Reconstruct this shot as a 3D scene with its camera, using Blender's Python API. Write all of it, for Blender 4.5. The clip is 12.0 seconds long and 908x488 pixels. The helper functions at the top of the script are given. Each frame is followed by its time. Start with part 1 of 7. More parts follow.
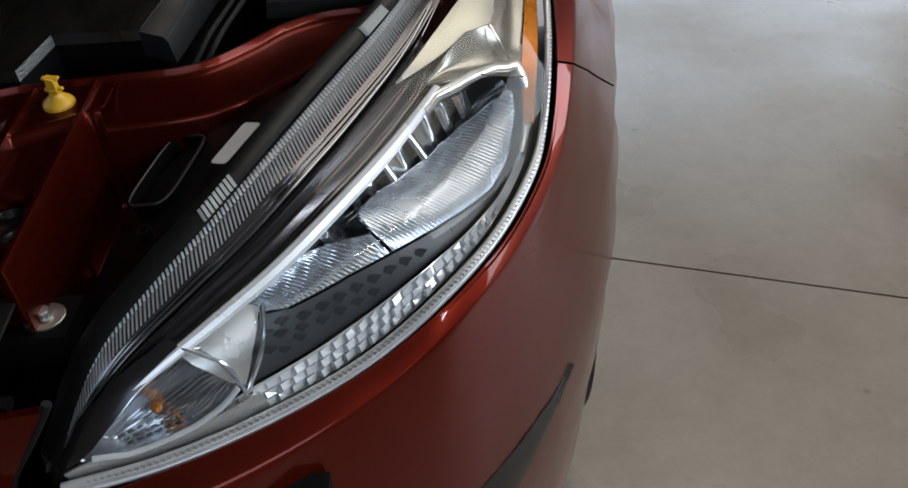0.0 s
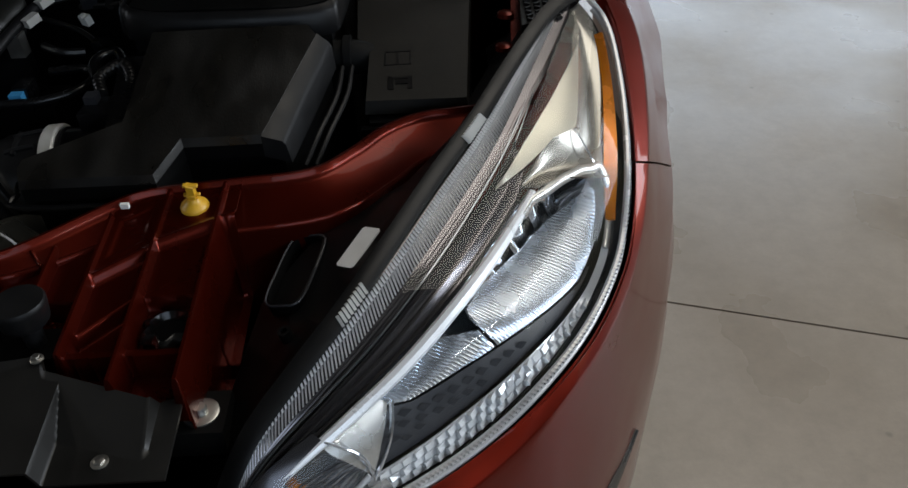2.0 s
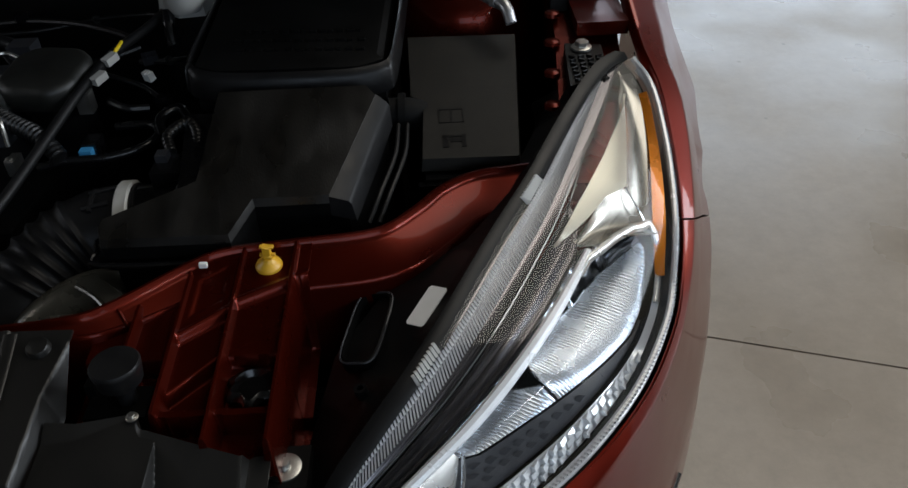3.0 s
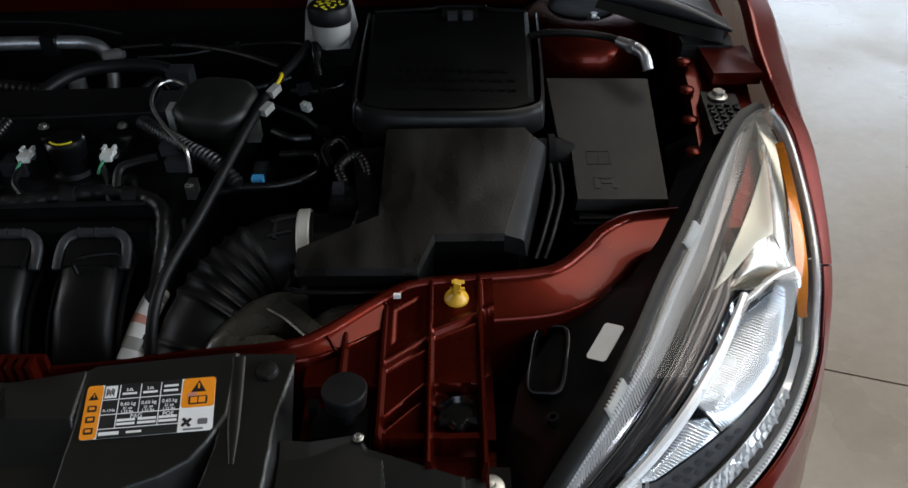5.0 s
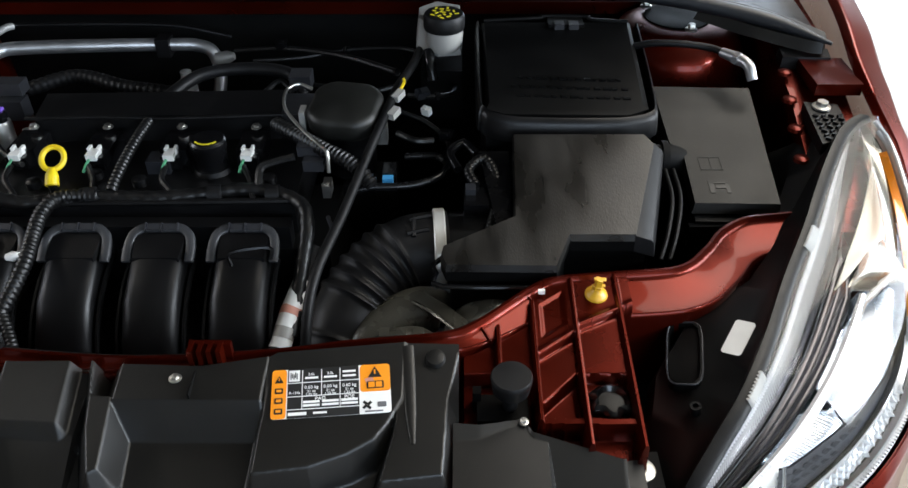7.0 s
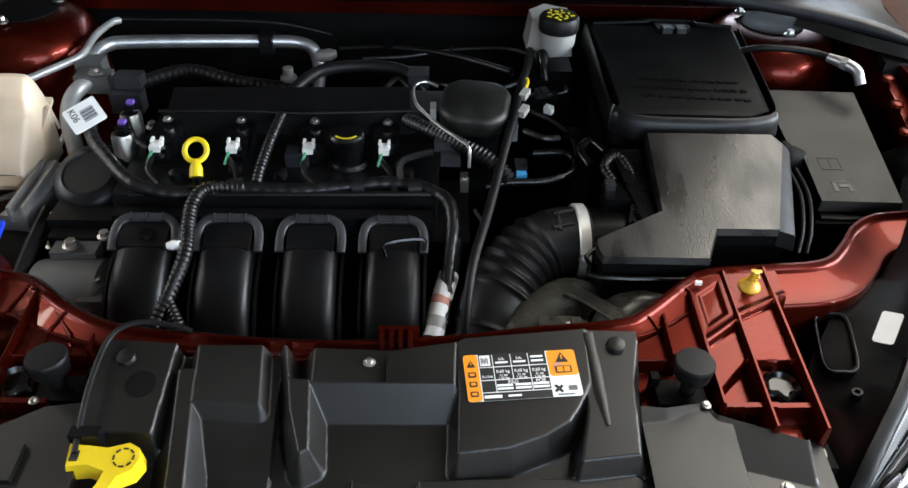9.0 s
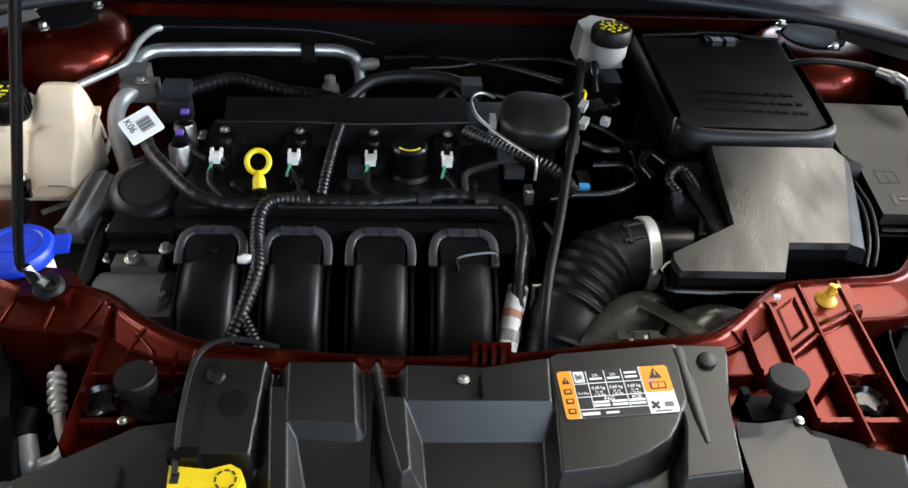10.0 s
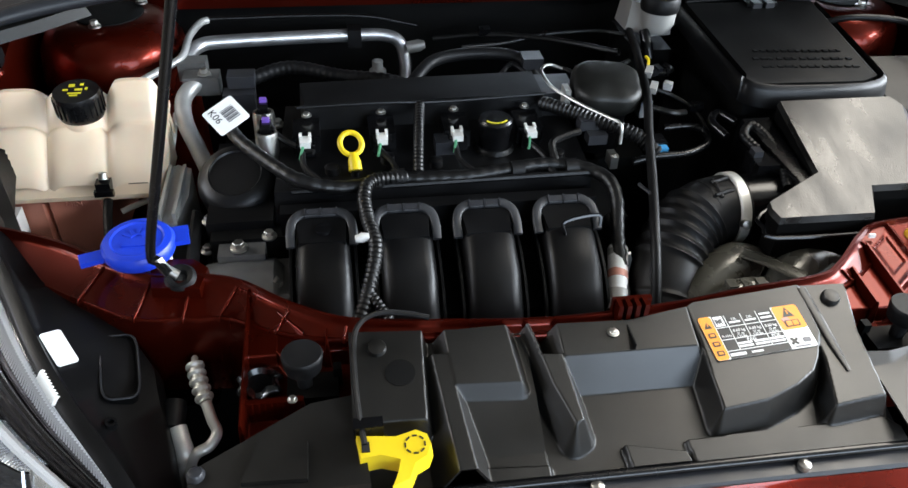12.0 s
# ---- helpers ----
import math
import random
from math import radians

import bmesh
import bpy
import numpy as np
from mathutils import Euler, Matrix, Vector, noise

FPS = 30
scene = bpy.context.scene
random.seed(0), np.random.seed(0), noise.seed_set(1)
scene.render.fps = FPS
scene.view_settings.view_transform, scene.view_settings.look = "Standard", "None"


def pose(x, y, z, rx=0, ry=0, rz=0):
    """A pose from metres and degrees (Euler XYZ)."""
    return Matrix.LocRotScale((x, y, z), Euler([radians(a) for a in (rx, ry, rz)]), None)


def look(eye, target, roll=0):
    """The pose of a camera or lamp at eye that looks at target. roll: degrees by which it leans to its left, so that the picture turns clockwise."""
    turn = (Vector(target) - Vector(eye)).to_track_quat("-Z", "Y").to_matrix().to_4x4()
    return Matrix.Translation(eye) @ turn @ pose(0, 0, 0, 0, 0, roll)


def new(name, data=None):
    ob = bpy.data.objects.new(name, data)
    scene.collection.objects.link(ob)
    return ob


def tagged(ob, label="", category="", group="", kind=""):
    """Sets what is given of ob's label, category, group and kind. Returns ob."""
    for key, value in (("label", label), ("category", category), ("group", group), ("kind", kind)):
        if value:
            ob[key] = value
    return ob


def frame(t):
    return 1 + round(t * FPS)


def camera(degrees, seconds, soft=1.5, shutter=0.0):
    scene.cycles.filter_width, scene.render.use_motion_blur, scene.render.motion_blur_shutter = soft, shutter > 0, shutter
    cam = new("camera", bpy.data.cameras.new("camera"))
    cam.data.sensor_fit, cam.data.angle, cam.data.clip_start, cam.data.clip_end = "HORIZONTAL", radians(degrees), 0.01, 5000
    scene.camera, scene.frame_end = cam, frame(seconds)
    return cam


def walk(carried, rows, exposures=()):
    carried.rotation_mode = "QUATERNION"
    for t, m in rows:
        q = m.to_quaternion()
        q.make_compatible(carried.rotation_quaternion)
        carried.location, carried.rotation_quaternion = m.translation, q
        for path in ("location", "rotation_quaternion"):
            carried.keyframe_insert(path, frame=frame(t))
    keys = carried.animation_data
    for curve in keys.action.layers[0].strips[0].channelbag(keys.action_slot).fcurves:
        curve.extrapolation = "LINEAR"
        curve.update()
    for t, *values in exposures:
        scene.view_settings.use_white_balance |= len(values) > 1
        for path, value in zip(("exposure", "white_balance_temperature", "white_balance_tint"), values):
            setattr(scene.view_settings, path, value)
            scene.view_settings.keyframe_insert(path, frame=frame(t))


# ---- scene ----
cam = camera(58.8, 12.0)
PATH = [
    (0, (0.697, -0.432, 1.133), (0.695, 1.125, -0.122), -3.6),
    (0.5, (0.677, -0.432, 1.158), (0.687, 1.135, -0.085), -3.3),
    (1, (0.659, -0.435, 1.183), (0.671, 1.14, -0.05), -3.1),
    (1.5, (0.64, -0.438, 1.207), (0.655, 1.134, -0.03), -2.8),
    (2, (0.616, -0.434, 1.236), (0.623, 1.131, -0.009), -2.8),
    (2.5, (0.59, -0.434, 1.26), (0.592, 1.136, 0.021), -2.8),
    (3, (0.565, -0.437, 1.289), (0.568, 1.153, 0.076), -2.8),
    (4.8, (0.415, -0.456, 1.355), (0.414, 1.132, 0.139), -1.0),
    (5, (0.399, -0.461, 1.363), (0.397, 1.126, 0.145), -0.8),
    (5.5, (0.368, -0.468, 1.378), (0.357, 1.115, 0.157), -0.7),
    (6, (0.339, -0.478, 1.39), (0.32, 1.104, 0.166), -1.0),
    (6.5, (0.299, -0.49, 1.398), (0.284, 1.09, 0.171), -0.6),
    (7, (0.259, -0.504, 1.401), (0.241, 1.077, 0.175), -0.3),
    (8.8, (0.081, -0.539, 1.407), (0.119, 1.044, 0.185), 1.4),
    (9, (0.056, -0.536, 1.407), (0.104, 1.051, 0.19), 1.7),
    (9.5, (-0.004, -0.527, 1.411), (0.068, 1.064, 0.202), 2.4),
    (10, (-0.058, -0.521, 1.408), (0.054, 1.07, 0.201), 3.1),
    (10.5, (-0.106, -0.522, 1.406), (0.041, 1.064, 0.196), 3.0),
    (11, (-0.148, -0.527, 1.404), (0.043, 1.052, 0.191), 3.1),
    (11.5, (-0.201, -0.534, 1.396), (0.019, 1.04, 0.182), 2.7),
    (12, (-0.256, -0.538, 1.392), (0.003, 1.029, 0.176), 2.1),
]
EXPOSURES = [(0, -0.27), (3, -0.2), (5, 0.25), (5.5, 0.46), (6, 0.76), (6.5, 1.10), (7, 1.30), (9, 1.57), (12, 1.94)]
walk(cam, [(t, look(eye, target, roll)) for t, eye, target, roll in PATH], EXPOSURES)

# ---- daylight, tube lamps, added fill lamps ----
world = bpy.data.worlds.new("world")
scene.world = world
world.use_nodes = True
wn = world.node_tree
sky = wn.nodes.new("ShaderNodeTexSky")
sky.sky_type, sky.sun_disc = "NISHITA", False
sky.sun_elevation, sky.sun_rotation = radians(42), radians(150)
wn.links.new(sky.outputs["Color"], wn.nodes["Background"].inputs["Color"])
wn.nodes["Background"].inputs["Strength"].default_value = 0.12


def lamp(name, kind, m, energy, color, size=None):
    data = bpy.data.lights.new(name, kind)
    data.energy, data.color = energy, color
    if kind == "AREA":
        data.shape, data.size, data.size_y = "RECTANGLE", size[0], size[1]
    else:
        data.angle = radians(0.5)
    ob = new(name, data)
    ob.matrix_world = m
    return ob


lamp("sun", "SUN", look((0, 0, 20), (6, 10, 0)), 3.0, (1, 0.95, 0.88))
lamp("door_daylight_back", "AREA", look((3.2, 6.45, 1.7), (3.2, 0, 1.4)), 150, (0.74, 0.86, 1.0), (4.0, 3.2))
# added source, set high so the right headlight bezel mirrors it
lamp("east_daylight_fill", "AREA", look((5.5, 0.5, 2.2), (0, 0.5, 1.6)), 205, (0.86, 0.93, 1.0), (3.8, 2.3))
# added bluish fill from the front, tuned for chrome and plastic fronts
lamp("front_daylight_fill", "AREA", look((2.8, -5.5, 2.6), (2.0, 0, 1.0)), 64, (0.66, 0.82, 1.0), (5.0, 1.9))
# added lamp for a warm-lit ceiling, placed for the sheen on the lids
lamp("ceiling_glow_fill", "AREA", look((2.3, 1.7, 3.93), (2.3, 1.7, 0)), 66, (1.0, 0.94, 0.84), (1.9, 3.4))
# added lamp, set where the left headlight bezel mirrors it
lamp("west_daylight_fill", "AREA", look((-5.85, 0.3, 2.85), (0, 0.3, 1.6)), 40, (0.92, 0.94, 1.0), (3.4, 1.0))
for a, b in (((3.82, -2.45, 2.66), (4.26, -1.40, 2.66)), ((4.32, -1.25, 2.66), (4.80, -0.10, 2.66))):
    mid = (Vector(a) + Vector(b)) / 2
    turn = look(mid, (0.6, 0.1, 0.8)).to_3x3()
    along = (Vector(b) - Vector(a)).normalized()
    back = turn.col[2] - along * along.dot(turn.col[2])
    back.normalize()
    lamp("tube_lamp", "AREA", Matrix.Translation(mid) @ Matrix((along, back.cross(along), back)).transposed().to_4x4(), 24, (0.84, 0.92, 1.0), (1.16, 0.13))
# two weak lamps added out of view to fill in from the left
for at in ((-4.2, 0.8), (-4.2, 3.0)):
    lamp("ceiling_fill", "AREA", look((*at, 3.93), (*at, 0)), 17, (1.0, 0.95, 0.86), (0.3, 1.3))

# ---- mesh helpers ----
FLIP = False


def bev(bm, off, seg=2, ang=28):
    es = [e for e in bm.edges if len(e.link_faces) == 2 and e.calc_face_angle(0) > radians(ang)]
    if es:
        bmesh.ops.bevel(bm, geom=es, offset=off, segments=seg, profile=0.6, affect="EDGES", clamp_overlap=True)
    return bm


def part(name, bm, mat, parent=None, label="", sharp=38, keep=False):
    """Links a bmesh, in world metres, as one mesh under a thing or a part."""
    if not keep:
        bmesh.ops.recalc_face_normals(bm, faces=bm.faces)
    if FLIP:
        for v in bm.verts:
            v.co.x = -v.co.x
        bmesh.ops.reverse_faces(bm, faces=bm.faces)
    me = bpy.data.meshes.new(name)
    bm.to_mesh(me)
    bm.free()
    me.materials.append(mat)
    me.shade_smooth()
    me.set_sharp_from_angle(angle=radians(sharp))
    ob = new(name, me)
    if parent is not None:
        ob.parent = parent
        if parent.type == "EMPTY":
            ob.matrix_parent_inverse = Matrix.Translation(-parent.location)
    if label:
        ob["label"] = label
    return ob


def thing(name, at, label, category, group="", kind=""):
    ob = new(name)
    ob.empty_display_size = 0.02
    ob.location = (-at[0] if FLIP else at[0], at[1], at[2])
    return tagged(ob, label, category, group, kind)


def solid(name, bm, mat, label, category, group="", kind="", sharp=38):
    return tagged(part(name, bm, mat, None, "", sharp), label, category, group, kind)


def box(bm, lo, hi, m=None):
    x0, y0, z0 = lo
    x1, y1, z1 = hi
    vs = [bm.verts.new(c) for c in ((x0, y0, z0), (x1, y0, z0), (x1, y1, z0), (x0, y1, z0), (x0, y0, z1), (x1, y0, z1), (x1, y1, z1), (x0, y1, z1))]
    if m is not None:
        for v in vs:
            v.co = m @ v.co
    for f in ((0, 3, 2, 1), (4, 5, 6, 7), (0, 1, 5, 4), (1, 2, 6, 5), (2, 3, 7, 6), (3, 0, 4, 7)):
        bm.faces.new([vs[i] for i in f])
    return vs


def boxed(lo, hi, b=0.002, m=None, seg=2):
    bm = bmesh.new()
    box(bm, lo, hi, m)
    return bev(bm, b, seg) if b else bm


def inset(poly, d):
    """A counter-clockwise outline, moved inwards by d."""
    out, n = [], len(poly)
    for i in range(n):
        a, b, c = (Vector(poly[(i + k) % n][:2]) for k in (-1, 0, 1))
        e, f = (b - a).normalized(), (c - b).normalized()
        na, nb = Vector((-e.y, e.x)), Vector((-f.y, f.x))
        w = (na + nb).normalized()
        out.append(tuple(b + w * d / max(w.dot(nb), 0.35)))
    return out


def ccw(poly):
    s = sum(a[0] * b[1] - b[0] * a[1] for a, b in zip(poly, poly[1:] + poly[:1]))
    return list(poly) if s > 0 else list(poly)[::-1]


def prism(bm, poly, top, bot, taper=0.0):
    """An upright block on an outline; top and bot are heights or functions of x and y; taper draws its top in."""
    poly = ccw(list(poly))
    up = inset(poly, taper) if taper else poly
    zt = top if callable(top) else (lambda x, y: top)
    zb = bot if callable(bot) else (lambda x, y: bot)
    a = [bm.verts.new((x, y, zb(x, y))) for x, y in poly]
    b = [bm.verts.new((x, y, zt(x, y))) for x, y in up]
    n = len(poly)
    bm.faces.new(a[::-1])
    bm.faces.new(b)
    for i in range(n):
        bm.faces.new((a[i], a[(i + 1) % n], b[(i + 1) % n], b[i]))
    return bm


def block(poly, top, bot, taper=0.0, b=0.002, seg=2):
    return bev(prism(bmesh.new(), poly, top, bot, taper), b, seg) if b else prism(bmesh.new(), poly, top, bot, taper)


def spline(pts, res=6):
    """A smooth way through points."""
    if len(pts) < 3:
        return [Vector(p) for p in pts]
    p = [Vector(q) for q in pts]
    p = [2 * p[0] - p[1]] + p + [2 * p[-1] - p[-2]]
    out = []
    for i in range(1, len(p) - 2):
        a, b, c, d = p[i - 1 : i + 3]
        for k in range(res):
            s = k / res
            out.append(0.5 * (2 * b + (c - a) * s + (2 * a - 5 * b + 4 * c - d) * s * s + (3 * b - a - 3 * c + d) * s**3))
    return out + [p[-2]]


def rings(bm, rows, closed=True, caps=True):
    vs = [[bm.verts.new(p) for p in row] for row in rows]
    n = len(rows[0])
    for a, b in zip(vs, vs[1:]):
        for i in range(n if closed else n - 1):
            j = (i + 1) % n
            bm.faces.new((a[i], a[j], b[j], b[i]))
    if caps and closed:
        bm.faces.new(vs[0][::-1])
        bm.faces.new(vs[-1])
    return bm


def tube(bm, pts, r, n=10, res=6, flat=1.0, wave=None, up=None):
    """A round hose along points. wave: (length of a ridge, its depth) for a ribbed one. flat: height over width."""
    way = spline(pts, res)
    if wave:
        total = sum((b - a).length for a, b in zip(way, way[1:]))
        count = max(4, int(total / wave[0]) * 4)
        dist = [0.0]
        for a, b in zip(way, way[1:]):
            dist.append(dist[-1] + (b - a).length)
        fine = []
        for k in range(count + 1):
            s = total * k / count
            i = min(max(j for j in range(len(dist)) if dist[j] <= s + 1e-9), len(way) - 2)
            fine.append(way[i].lerp(way[i + 1], (s - dist[i]) / max(dist[i + 1] - dist[i], 1e-9)))
        way = fine
    side = Vector(up) if up else None
    rows, m = [], len(way)
    for i, p in enumerate(way):
        t = (way[min(i + 1, m - 1)] - way[max(i - 1, 0)]).normalized()
        if side is None:
            side = t.orthogonal().normalized()
        side = (side - t * side.dot(t)).normalized()
        w = t.cross(side)
        k = i / (m - 1)
        rad = r if isinstance(r, (int, float)) else float(np.interp(k, np.linspace(0, 1, len(r)), r))
        if wave:
            rad += wave[1] * (0, 1, 1, 0)[i % 4]
        rows.append([p + side * (rad * flat * math.cos(6.2832 * j / n)) + w * (rad * math.sin(6.2832 * j / n)) for j in range(n)])
    return rings(bm, rows)


def hose(pts, r, **k):
    return tube(bmesh.new(), pts, r, **k)


def lathe(bm, prof, m=None, n=24, caps=True):
    rows = [[Vector((r * math.cos(6.2832 * j / n), r * math.sin(6.2832 * j / n), z)) for j in range(n)] for r, z in prof]
    if m is not None:
        rows = [[m @ p for p in row] for row in rows]
    return rings(bm, rows, True, caps)


def turned(prof, m=None, n=24):
    return lathe(bmesh.new(), prof, m, n)


def shell(rows, thick):
    """A sheet on a grid of points, with thickness."""
    bm = rings(bmesh.new(), rows, False, False)
    bmesh.ops.recalc_face_normals(bm, faces=bm.faces)
    if thick:
        bmesh.ops.solidify(bm, geom=bm.faces[:], thickness=thick)
    return bm


def strap(pts, w, h, up, res=4):
    """A flat band along points: w across, h thick along up."""
    way = spline(pts, res)
    rows, n = [], Vector(up).normalized()
    for i, p in enumerate(way):
        t = (way[min(i + 1, len(way) - 1)] - way[max(i - 1, 0)]).normalized()
        s = t.cross(n).normalized()
        rows.append([p + s * (w * a) + n * (h * b) for a, b in ((-0.5, 0), (0.5, 0), (0.5, 0.8), (0.38, 1), (-0.38, 1), (-0.5, 0.8))])
    return rings(bmesh.new(), rows)


def bolt(bm, x, y, z, r=0.008, h=0.006, m=None):
    """A flanged hexagon head."""
    q = pose(x, y, z) if m is None else m
    lathe(bm, [(r * 1.5, 0), (r * 1.5, h * 0.25), (r * 1.1, h * 0.4)], q, 20)
    lathe(bm, [(r, h * 0.3), (r, h * 0.9), (r * 0.85, h)], q, 6)
    return bm


def words(body, size, m, mat, parent, name="lettering", extrude=0.0002):
    cu = bpy.data.curves.new("lettering", "FONT")
    cu.body, cu.size, cu.extrude, cu.align_x, cu.align_y = body, size, extrude, "CENTER", "CENTER"
    tmp = new("lettering_shape", cu)
    me = bpy.data.meshes.new_from_object(tmp.evaluated_get(bpy.context.evaluated_depsgraph_get()))
    bpy.data.objects.remove(tmp)
    bpy.data.curves.remove(cu)
    bm = bmesh.new()
    bm.from_mesh(me)
    bpy.data.meshes.remove(me)
    bmesh.ops.transform(bm, matrix=m, verts=bm.verts)
    return part(name, bm, mat, parent, keep=True)


# ---- materials ----
def material(name, color, rough=0.5, metal=0.0, coat=0.0, var=0.12, scale=14.0, grain=900.0, bump=0.12, depth=0.0004, spec=0.5, dust=0.0, rvar=0.1, stretch=None):
    """Paint, plastic or metal: cloudy change of colour and gloss at a broad scale, and a fine grain."""
    m = bpy.data.materials.new(name)
    m.use_nodes = True
    nt = m.node_tree
    b = nt.nodes["Principled BSDF"]
    co = nt.nodes.new("ShaderNodeTexCoord")
    src = co.outputs["Object"]
    if stretch:
        mp = nt.nodes.new("ShaderNodeMapping")
        mp.inputs["Scale"].default_value = stretch
        nt.links.new(src, mp.inputs["Vector"])
        src = mp.outputs["Vector"]
    big, fine = nt.nodes.new("ShaderNodeTexNoise"), nt.nodes.new("ShaderNodeTexNoise")
    for node, s, d in ((big, scale, 5), (fine, grain, 2)):
        node.inputs["Scale"].default_value, node.inputs["Detail"].default_value = s, d
        nt.links.new(src, node.inputs["Vector"])
    ramp = nt.nodes.new("ShaderNodeMapRange")
    ramp.inputs["From Min"].default_value, ramp.inputs["From Max"].default_value = 0.3, 0.7
    ramp.inputs["To Min"].default_value, ramp.inputs["To Max"].default_value = 1 - var, 1 + var
    nt.links.new(big.outputs["Fac"], ramp.inputs["Value"])
    mul = nt.nodes.new("ShaderNodeMix")
    mul.data_type, mul.blend_type = "RGBA", "MULTIPLY"
    mul.inputs["Factor"].default_value = 1
    mul.inputs["A"].default_value = (*color, 1)
    nt.links.new(ramp.outputs["Result"], mul.inputs["B"])
    out = mul.outputs["Result"]
    if dust:
        dn = nt.nodes.new("ShaderNodeTexNoise")
        dn.inputs["Scale"].default_value, dn.inputs["Detail"].default_value, dn.inputs["Roughness"].default_value = 45, 8, 0.75
        nt.links.new(src, dn.inputs["Vector"])
        dr = nt.nodes.new("ShaderNodeMapRange")
        dr.inputs["From Min"].default_value, dr.inputs["From Max"].default_value = 0.45, 0.8
        dr.inputs["To Max"].default_value = dust
        nt.links.new(dn.outputs["Fac"], dr.inputs["Value"])
        dm = nt.nodes.new("ShaderNodeMix")
        dm.data_type = "RGBA"
        nt.links.new(dr.outputs["Result"], dm.inputs["Factor"])
        nt.links.new(out, dm.inputs["A"])
        dm.inputs["B"].default_value = (0.20, 0.17, 0.13, 1)
        out = dm.outputs["Result"]
    nt.links.new(out, b.inputs["Base Color"])
    rr = nt.nodes.new("ShaderNodeMapRange")
    rr.inputs["From Min"].default_value, rr.inputs["From Max"].default_value = 0.3, 0.7
    rr.inputs["To Min"].default_value, rr.inputs["To Max"].default_value = max(0.02, rough - rvar * rough), min(1, rough + rvar)
    nt.links.new(big.outputs["Fac"], rr.inputs["Value"])
    nt.links.new(rr.outputs["Result"], b.inputs["Roughness"])
    b.inputs["Metallic"].default_value = metal
    b.inputs["Coat Weight"].default_value = coat
    b.inputs["Coat Roughness"].default_value = 0.04
    b.inputs["Specular IOR Level"].default_value = spec
    if bump:
        bp = nt.nodes.new("ShaderNodeBump")
        bp.inputs["Strength"].default_value, bp.inputs["Distance"].default_value = bump, depth
        nt.links.new(fine.outputs["Fac"], bp.inputs["Height"])
        nt.links.new(bp.outputs["Normal"], b.inputs["Normal"])
    return m


def glassy(name, tint, rough=0.02, ior=1.45, weight=1.0):
    """Clear moulded plastic as a thin sheet: what lies behind shows through, with a gloss over it."""
    m = bpy.data.materials.new(name)
    m.use_nodes = True
    nt = m.node_tree
    nt.nodes.remove(nt.nodes["Principled BSDF"])
    tr, gl, mix, fr = (nt.nodes.new("ShaderNode" + k) for k in ("BsdfTransparent", "BsdfGlossy", "MixShader", "Fresnel"))
    tr.inputs["Color"].default_value = (*tint, 1)
    gl.inputs["Roughness"].default_value = rough
    fr.inputs["IOR"].default_value = ior
    nt.links.new(fr.outputs["Fac"], mix.inputs["Fac"])
    nt.links.new(tr.outputs["BSDF"], mix.inputs[1])
    nt.links.new(gl.outputs["BSDF"], mix.inputs[2])
    nt.links.new(mix.outputs["Shader"], nt.nodes["Material Output"].inputs["Surface"])
    return m


PAINT = material("red_metallic_paint", (0.130, 0.0066, 0.0009), 0.27, 0.78, 0.6, 0.05, 6, 2500, 0.02, 0.0001, spec=0.2)
BAYPAINT = material("red_paint_satin", (0.080, 0.0054, 0.0012), 0.26, 0.78, 0.16, 0.12, 10, 700, 0.05, 0.0002, dust=0.015, spec=0.25)
PLASTIC = material("black_grained_plastic", (0.0034, 0.0034, 0.0038), 0.35, spec=0.26, var=0.15, scale=20, grain=1400, bump=0.20, depth=0.0003, dust=0.012)
LID = material("charcoal_pebbled_plastic", (0.0048, 0.0044, 0.0038), 0.27, spec=0.62, var=0.25, scale=26, grain=620, bump=0.35, depth=0.0007, dust=0.04, rvar=0.22, stretch=(1.0, 0.35, 1.0))
BATT = material("black_matt_plastic", (0.0020, 0.0020, 0.0020), 0.5, spec=0.09, var=0.15, scale=20, grain=900, bump=0.3, depth=0.0004, dust=0.002)
SHIELD = material("black_satin_plastic", (0.0052, 0.0049, 0.0044), 0.37, spec=0.50, var=0.12, scale=9, grain=1600, bump=0.18, depth=0.0003, dust=0.02)
GLOSSBLK = material("black_smooth_plastic", (0.0035, 0.0035, 0.004), 0.20, spec=0.45, var=0.10, scale=20, grain=900, bump=0.05)
RUBBER = material("black_rubber", (0.0045, 0.0045, 0.005), 0.45, spec=0.25, var=0.2, scale=30, grain=800, bump=0.12, dust=0.02)
BLUERUB = material("blue_grey_rubber", (0.012, 0.014, 0.018), 0.42, var=0.12, scale=20, grain=900, bump=0.2, dust=0.05)
LOOM = material("black_loom_tape", (0.004, 0.004, 0.0043), 0.34, spec=0.4, var=0.25, scale=60, grain=400, bump=0.4, depth=0.001, dust=0.02)
DARK = material("dark_underbody", (0.0025, 0.0025, 0.0025), 0.65, spec=0.12, var=0.3, scale=15, grain=300, bump=0.3, dust=0.01)
ALU = material("cast_aluminium", (0.42, 0.42, 0.41), 0.45, 0.55, var=0.18, scale=25, grain=500, bump=0.3, depth=0.0006, dust=0.10)
